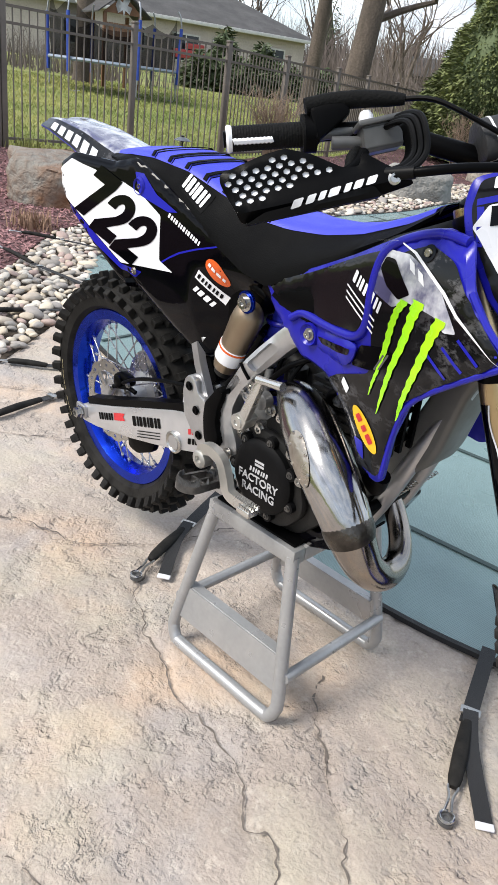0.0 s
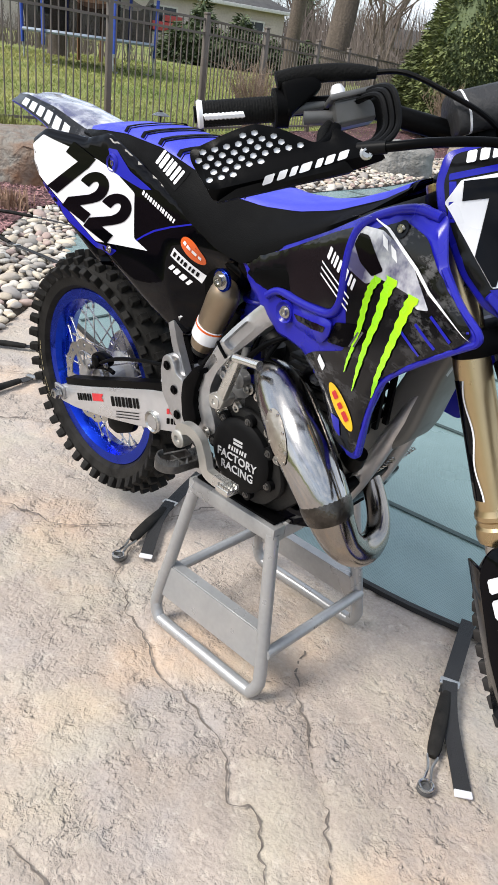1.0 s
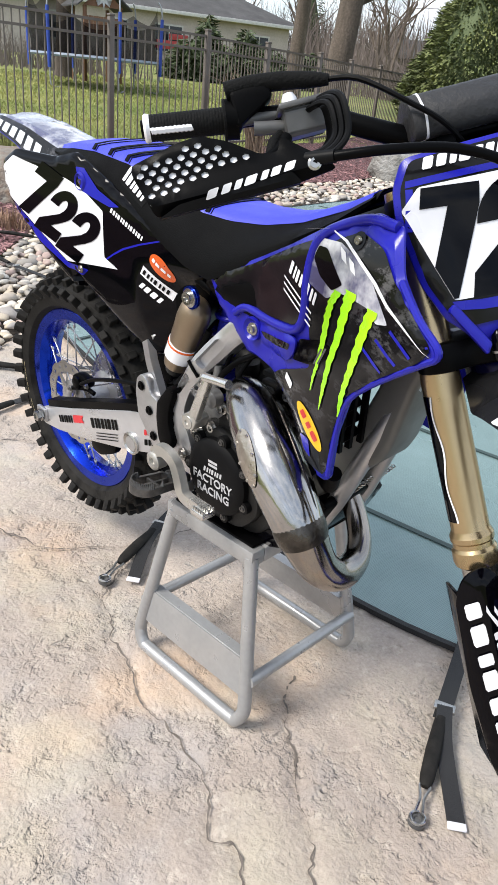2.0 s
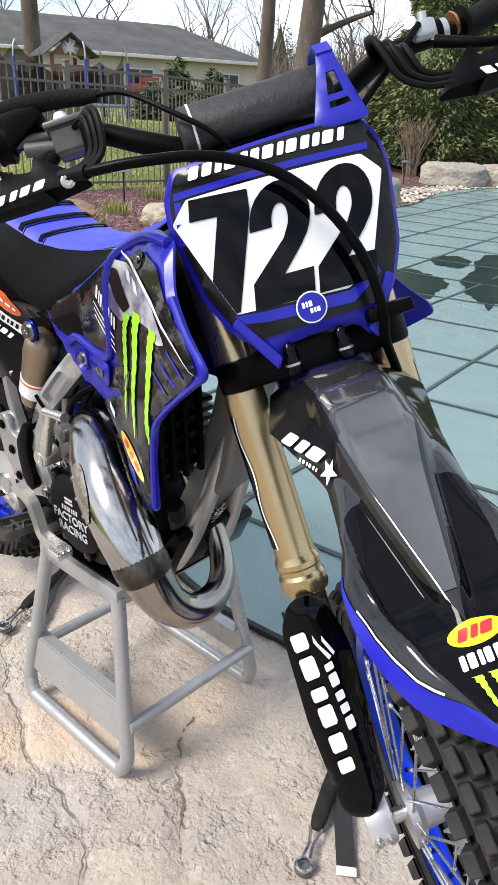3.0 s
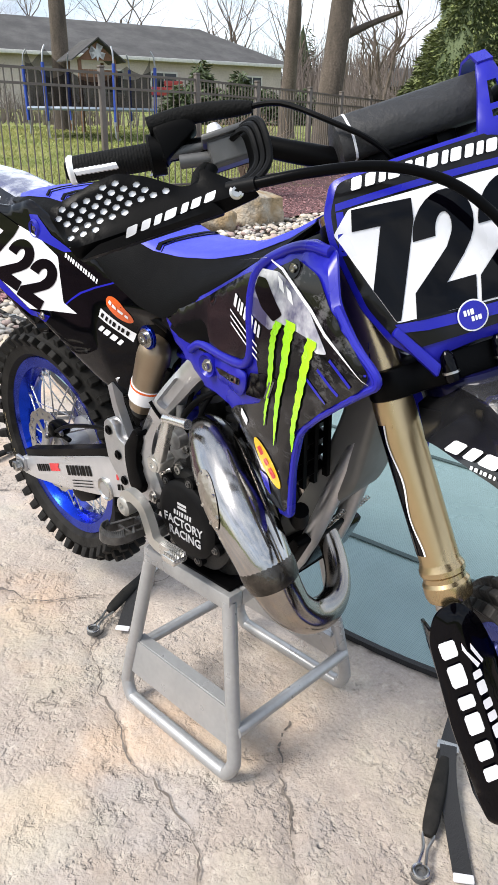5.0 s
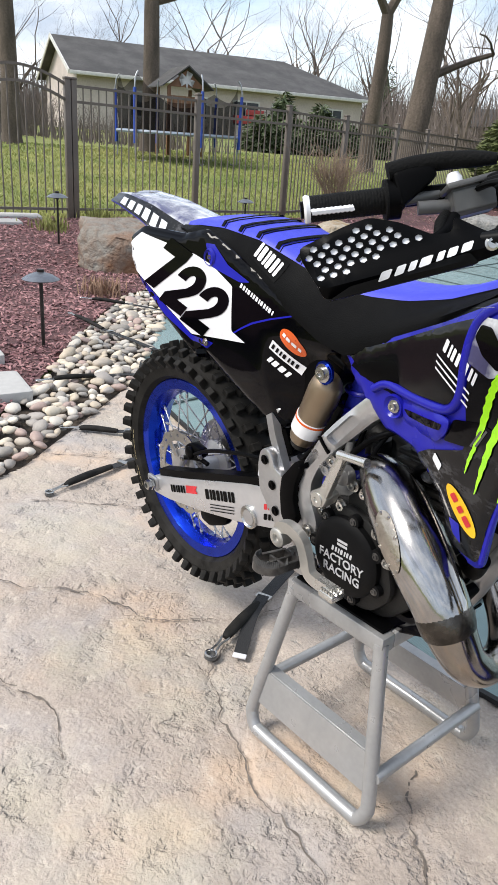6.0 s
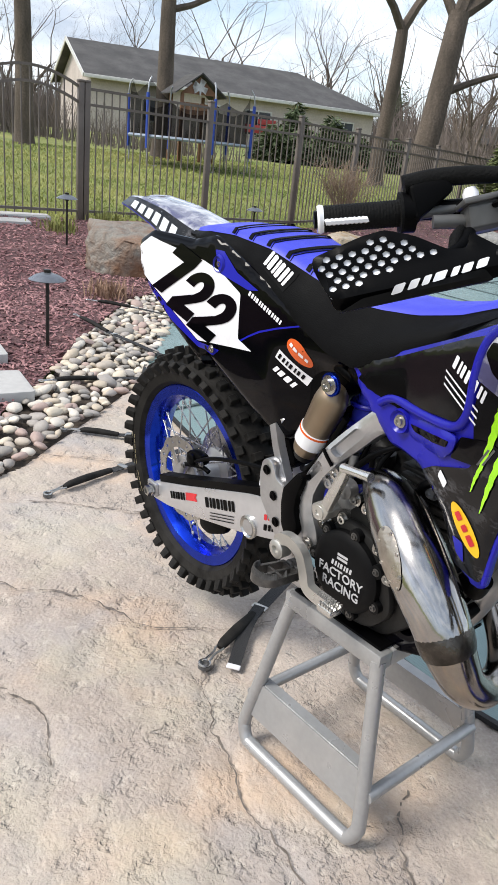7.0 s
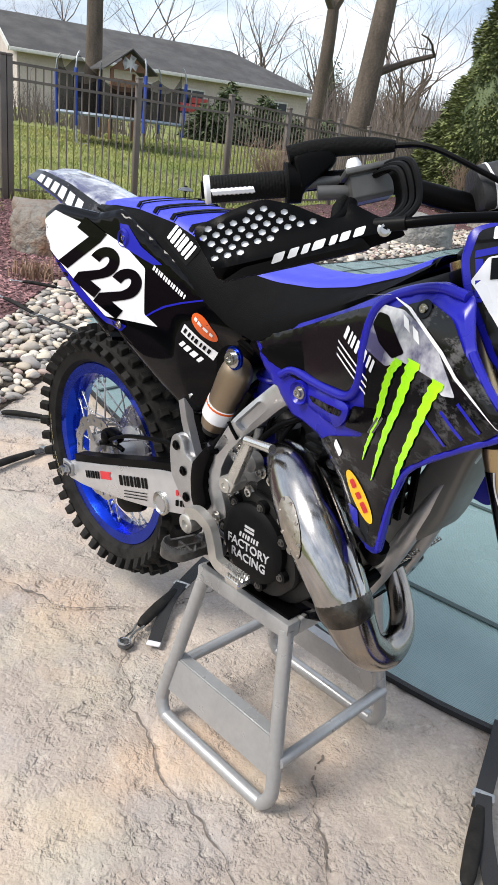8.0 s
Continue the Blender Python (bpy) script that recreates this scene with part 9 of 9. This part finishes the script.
# dark vinyl whose base grey is lifted to imitate the reflected sky
M_GREYSHEEN = mat("grey_vinyl_sky_sheen", (0.05, 0.05, 0.054), (0.02, 0.02, 0.022), rough=0.09, scale=6, fine=30, fine_amount=0.25, bump=0, coat=1.0, spec=0.9)
def edge_share(x, metres):
    """The half-width share at so many metres from the fender's edge."""
    w = lerp_table(FEND, x)[1]
    return max(0.0, 1.0 - metres / max(w, 1e-4))


for s in (-1, 1):
    fender_patch("blue_edge", [0.345 + 0.0077 * k for k in range(21)], lambda x: [s * (1.004 + (edge_share(x, 0.002 + 0.0068 * ease((x - 0.345) / 0.05)) - 1.0) * t) for t in np.linspace(0, 1, 7)], 0.0016, M_BLUEDECAL, "blue edge")
    fender_patch("white_pinstripe", [0.375 + 0.0052 * k for k in range(17)], lambda x: [s * edge_share(x, 0.0068 * ease((x - 0.345) / 0.05) + 0.0025 + 0.0012 * t) for t in (0.0, 1.0)], 0.0022, M_WHITE)
    fender_patch("black_recess", [0.305 + 0.0060 * k for k in range(30)], lambda x: [s * (min(1.0, (ridge(x) + 0.009 * ease((0.42 - x) / 0.05)) / lerp_table(FEND, x)[1]) * (1 - t) + t * min(0.88, (lerp_table(RIM, x)[0] + 0.001) / lerp_table(FEND, x)[1])) for t in np.linspace(0, 1, 31)], 0.0017, M_GLOSS, "black moulded recess")
# the paler tone paints a sky reflection along the raised centre
fender_patch("grey_sheen_centre", [0.07 + 0.0075 * k for k in range(45)], lambda x: [0.96 * ridge(x) / lerp_table(FEND, x)[1] * t for t in np.linspace(-1, 1, 13)], 0.0012, M_GREYSHEEN, "dark grey vinyl centre with sky reflection in its tone")
fw = dict(ua=ln @ Vector((0, 1, 0)), ub=ln @ Vector((-0.7, 0, 0.714)), nrm=ln @ Vector((0.714, 0, 0.7)), at=STEER @ Vector((0.42, 0, -0.26)))
FT = bvh(ff)
decal("sponsor_oval", [oval(-0.003, -0.003, 0.0245, 0.0108, 4)], FT, M_YELLOW, ff, "yellow oval sticker", lift=0.0026, step=0.005, **fw)
decal("sponsor_bars", [affine(q, (-0.0205, -0.0085), (0.034, 0.002), (0.002, 0.010)) for q in bars(3, 0.12, 0.2)], FT, M_REDV, ff, lift=0.0034, step=0.005, **fw)
decal("word_bars", [affine(q, (-0.026, -0.0315), (0.043, 0.002), (0.001, 0.0125)) for q in bars(6, 0.18)], FT, M_WHITE, ff, "white word bars", lift=0.0028, **fw)
decal("claw_stripes", [claw([(-0.017 + 0.0135 * k, -0.0365, 0.0042), (-0.015 + 0.0125 * k, -0.046, 0.0024), (-0.0125 + 0.0112 * k, -0.060, 0.0018), (-0.009 + 0.0085 * k, -0.080 + 0.003 * k, 0.0006)]) for k in range(3)], FT, M_LIME, ff, "three small lime stripes", lift=0.0028, step=0.006, **fw)
fs = dict(ua=ln @ Vector((1, 0, -0.08)), ub=ln @ Vector((0, 0.45, 0.75)), nrm=ln @ Vector((0.12, -0.82, 0.56)), at=STEER @ Vector((0.14, -0.084, -0.108)))
star = [(0.116 + (0.018 if k % 2 == 0 else 0.008) * math.cos(6.28319 * k / 10 + 0.1), 0.004 + (0.017 if k % 2 == 0 else 0.007) * math.sin(6.28319 * k / 10 + 0.1)) for k in range(10)]
decal("star_mark", [star], FT, M_WHITE, ff, "white star", lift=0.003, step=0.008, **fs)
decal("word_bars", [affine(q, (0.0, 0.0), (0.098, 0.004), (0.004, 0.018)) for q in bars(3, 0.2, 0.2)], FT, M_WHITE, ff, lift=0.003, step=0.01, **fs)
decal("word_bars", [affine(q, (0.050, -0.008), (0.045, 0.002), (0.0, 0.005)) for q in bars(6, 0.4)], FT, M_WHITE, ff, lift=0.003, step=0.01, **fs)


# ---- the stand under the engine ----
def bike_stand():
    root = empty("bike_stand", pose(0.670, 0.025, 0, 0, 0, 3.9))
    TX, TY, BX, BY, H = 0.126, 0.152, 0.181, 0.186, 0.412
    bm = bmesh.new()
    box(bm, (-TX, -TY, H - 0.035), (TX, -TY + 0.035, H), 0.003)
    box(bm, (-TX, TY - 0.035, H - 0.035), (TX, TY, H), 0.003)
    box(bm, (-TX, -TY + 0.036, H - 0.035), (-TX + 0.035, TY - 0.036, H - 0.001), 0.003)
    box(bm, (TX - 0.035, -TY + 0.036, H - 0.035), (TX, TY - 0.036, H - 0.001), 0.003)
    part("top_frame", bm, M_STAND, root)
    part("rubber_pad", box(bmesh.new(), (-TX + 0.012, -TY + 0.012, H), (TX - 0.012, TY - 0.012, H + 0.006), 0.002), M_BLACK, root, "black rubber pad")
    r = 0.0145
    for s in (-1, 1):
        ty, by = s * (TY - 0.012), s * BY

        def at(f, h):
            """A place on the splayed side frame: f from -1 to 1 along it, h its height."""
            t = h / (H - 0.02)
            return (f * (BX + (TX - 0.012 - BX) * t), by + (ty - by) * t, h)

        loop = [at(-1, H - 0.02), at(-1, 0.22), at(-1.0, 0.075), at(-0.97, 0.045), at(-0.88, 0.022), at(-0.75, 0.0155), at(0, 0.0155), at(0.75, 0.0155), at(0.88, 0.022), at(0.97, 0.045), at(1.0, 0.075), at(1, 0.22), at(1, H - 0.02)]
        part("side_loop", tube(bmesh.new(), loop, r, 16, 4), M_STAND, root, "bent silver tube")
        bm = bmesh.new()
        n = 8
        lo = [at(-0.98 + 1.96 * k / n, 0.085) for k in range(n + 1)]
        hi = [at(-0.98 + 1.96 * k / n, 0.168) for k in range(n + 1)]
        off = Vector((0, s * 0.004, 0))
        va = [bm.verts.new(Vector(p) + off) for p in lo] + [bm.verts.new(Vector(p) + off) for p in hi]
        vb = [bm.verts.new(Vector(p) - off) for p in lo] + [bm.verts.new(Vector(p) - off) for p in hi]
        m = n + 1
        for k in range(n):
            bm.faces.new((va[k], va[k + 1], va[m + k + 1], va[m + k]))
            bm.faces.new((vb[k], vb[m + k], vb[m + k + 1], vb[k + 1]))
            bm.faces.new((va[k], vb[k], vb[k + 1], va[k + 1]))
            bm.faces.new((va[m + k], va[m + k + 1], vb[m + k + 1], vb[m + k]))
        inward = -s
        top_edge = [Vector(p) for p in hi]
        ribbon(bm, [p + Vector((0, inward * 0.012, 0)) for p in top_edge], 0.024, 0.004, (0, 1, 0))
        part("side_plate", bm, M_STAND, root, "silver folded side plate")
    for f in (-1, 1):
        a = Vector((f * (BX - 0.012), -BY + 0.014, 0.128))
        b = Vector((f * (BX - 0.012), BY - 0.014, 0.118))
        part("cross_tube", tube(bmesh.new(), [a, b], 0.0125, 16), M_STAND, root)
    tagged(root, "silver tube dirt bike stand with folded side plates", "bike stand")


bike_stand()


# ---- straps of the pool cover that lie loose on the patio ----
def anchor_strap(hook, spring, reach, tail, label):
    """A strap of the cover: webbing from `reach`, a rubber-sleeved spring, a steel hook eye, a loose webbing tail."""
    hook, spring, reach = Vector(hook), Vector(spring), Vector(reach)
    root = empty("cover_strap", pose(hook.x, hook.y, 0))
    inv = Matrix.Translation((-hook.x, -hook.y, 0))
    d = (spring - hook).normalized()
    side = Vector((-d.y, d.x, 0))
    start = hook + d * 0.075

    def put(name, bm, material, lab=""):
        bm.transform(inv)
        return part(name, bm, material, root, lab)

    mid = start.lerp(spring, 0.5)
    put("spring_sleeve", tube(bmesh.new(), [start + Vector((0, 0, 0.012)), start.lerp(spring, 0.12) + Vector((0, 0, 0.017)), mid + Vector((0, 0, 0.018)), spring + Vector((0, 0, 0.014))], [0.010, 0.015, 0.0165, 0.013], 14, 3, 0.8), M_RUBBER, "black rubber spring sleeve")
    ringpts = [hook + Vector((0, 0, 0.012)) + d * 0.014 * math.cos(a) + side * 0.014 * math.sin(a) for a in np.linspace(0, 5.9, 18)]
    put("hook_eye", tube(bmesh.new(), ringpts, 0.0032, 8), M_STEEL, "steel hook eye")
    for s in (-1, 1):
        put("hook_shank", tube(bmesh.new(), [hook + d * 0.012 + side * s * 0.007 + Vector((0, 0, 0.012)), hook + d * 0.045 + side * s * 0.004 + Vector((0, 0, 0.014)), start + side * s * 0.01 + Vector((0, 0, 0.014)), start + d * 0.012 + Vector((0, 0, 0.014))], 0.003, 8, 3), M_STEEL)
    put("anchor_cup", lathe(bmesh.new(), [(0.017, 0.0), (0.017, 0.008), (0.007, 0.010), (0.007, 0.006), (0, 0.006)], 20, Matrix.Translation((hook.x, hook.y, 0))), M_GREYCAST, "grey deck anchor")
    run = smooth_line([tuple(spring + Vector((0, 0, 0.012))), tuple(spring.lerp(reach, 0.5) + Vector((0, 0, 0.02))), tuple(reach + Vector((0, 0, 0.022)))], 6)
    put("webbing", ribbon(bmesh.new(), run, 0.036, 0.003, side), M_BLKSTRAP, "black webbing")
    buckle = spring.lerp(reach, 0.12) + Vector((0, 0, 0.018))
    m = Matrix.Translation(buckle) @ pose(0, 0, 0, 0, 0, math.degrees(math.atan2(d.y, d.x)))
    put("buckle", box(bmesh.new(), (-0.012, -0.023, -0.004), (0.012, 0.023, 0.004), 0.002, m), M_STEEL, "steel slide buckle")
    if tail:
        t = Vector(tail)
        run = smooth_line([tuple(buckle + Vector((0, 0, 0.004))), tuple(buckle.lerp(t, 0.4) + Vector((0, 0, 0.006)) + side * 0.01), tuple(t + Vector((0, 0, 0.004)))], 6)
        put("loose_tail", ribbon(bmesh.new(), run, 0.034, 0.003, side), M_BLKSTRAP, "loose webbing tail")
        e = (t - buckle).normalized()
        mm = Matrix.Translation(t + Vector((0, 0, 0.005))) @ pose(0, 0, 0, 0, 0, math.degrees(math.atan2(e.y, e.x)))
        put("tail_tip", box(bmesh.new(), (-0.008, -0.018, -0.003), (0.008, 0.018, 0.003), 0.002, mm), M_WHITE, "white melted tip")
    tagged(root, label, "cover strap", "pool cover straps")


anchor_strap((0.262, -0.108, 0), (0.155, 0.125, 0), (0.03, 0.40, 0), (0.303, -0.046, 0), "black cover strap with spring and hook lying under the bike")
anchor_strap((1.218, -0.024, 0), (1.105, 0.215, 0), (1.0, 0.47, 0), (1.274, 0.026, 0), "black cover strap with spring and hook by the front wheel")
anchor_strap((-0.80, -0.10, 0), (-0.885, 0.19, 0), (-0.95, 0.66, 0), None, "black cover strap with spring and hook on the patio")
anchor_strap((-1.37, 0.20, 0), (-1.21, 0.385, 0), (-1.0, 0.68, 0), None, "slack black cover strap at the patio edge")
anchor_strap((-1.89, 0.30, 0.05), (-1.90, 0.60, 0.03), (-1.86, 0.90, 0), None, "black cover strap lying across the river stones")
anchor_strap((-3.2, 1.05, 0.05), (-2.75, 1.075, 0.04), (-2.2, 1.2, 0.0), None, "black cover strap reaching over the stones into the mulch")
anchor_strap((-3.55, 1.3, 0.07), (-3.35, 1.55, 0.05), (-3.06, 1.85, 0.0), None, "black cover strap at the far corner of the stones")
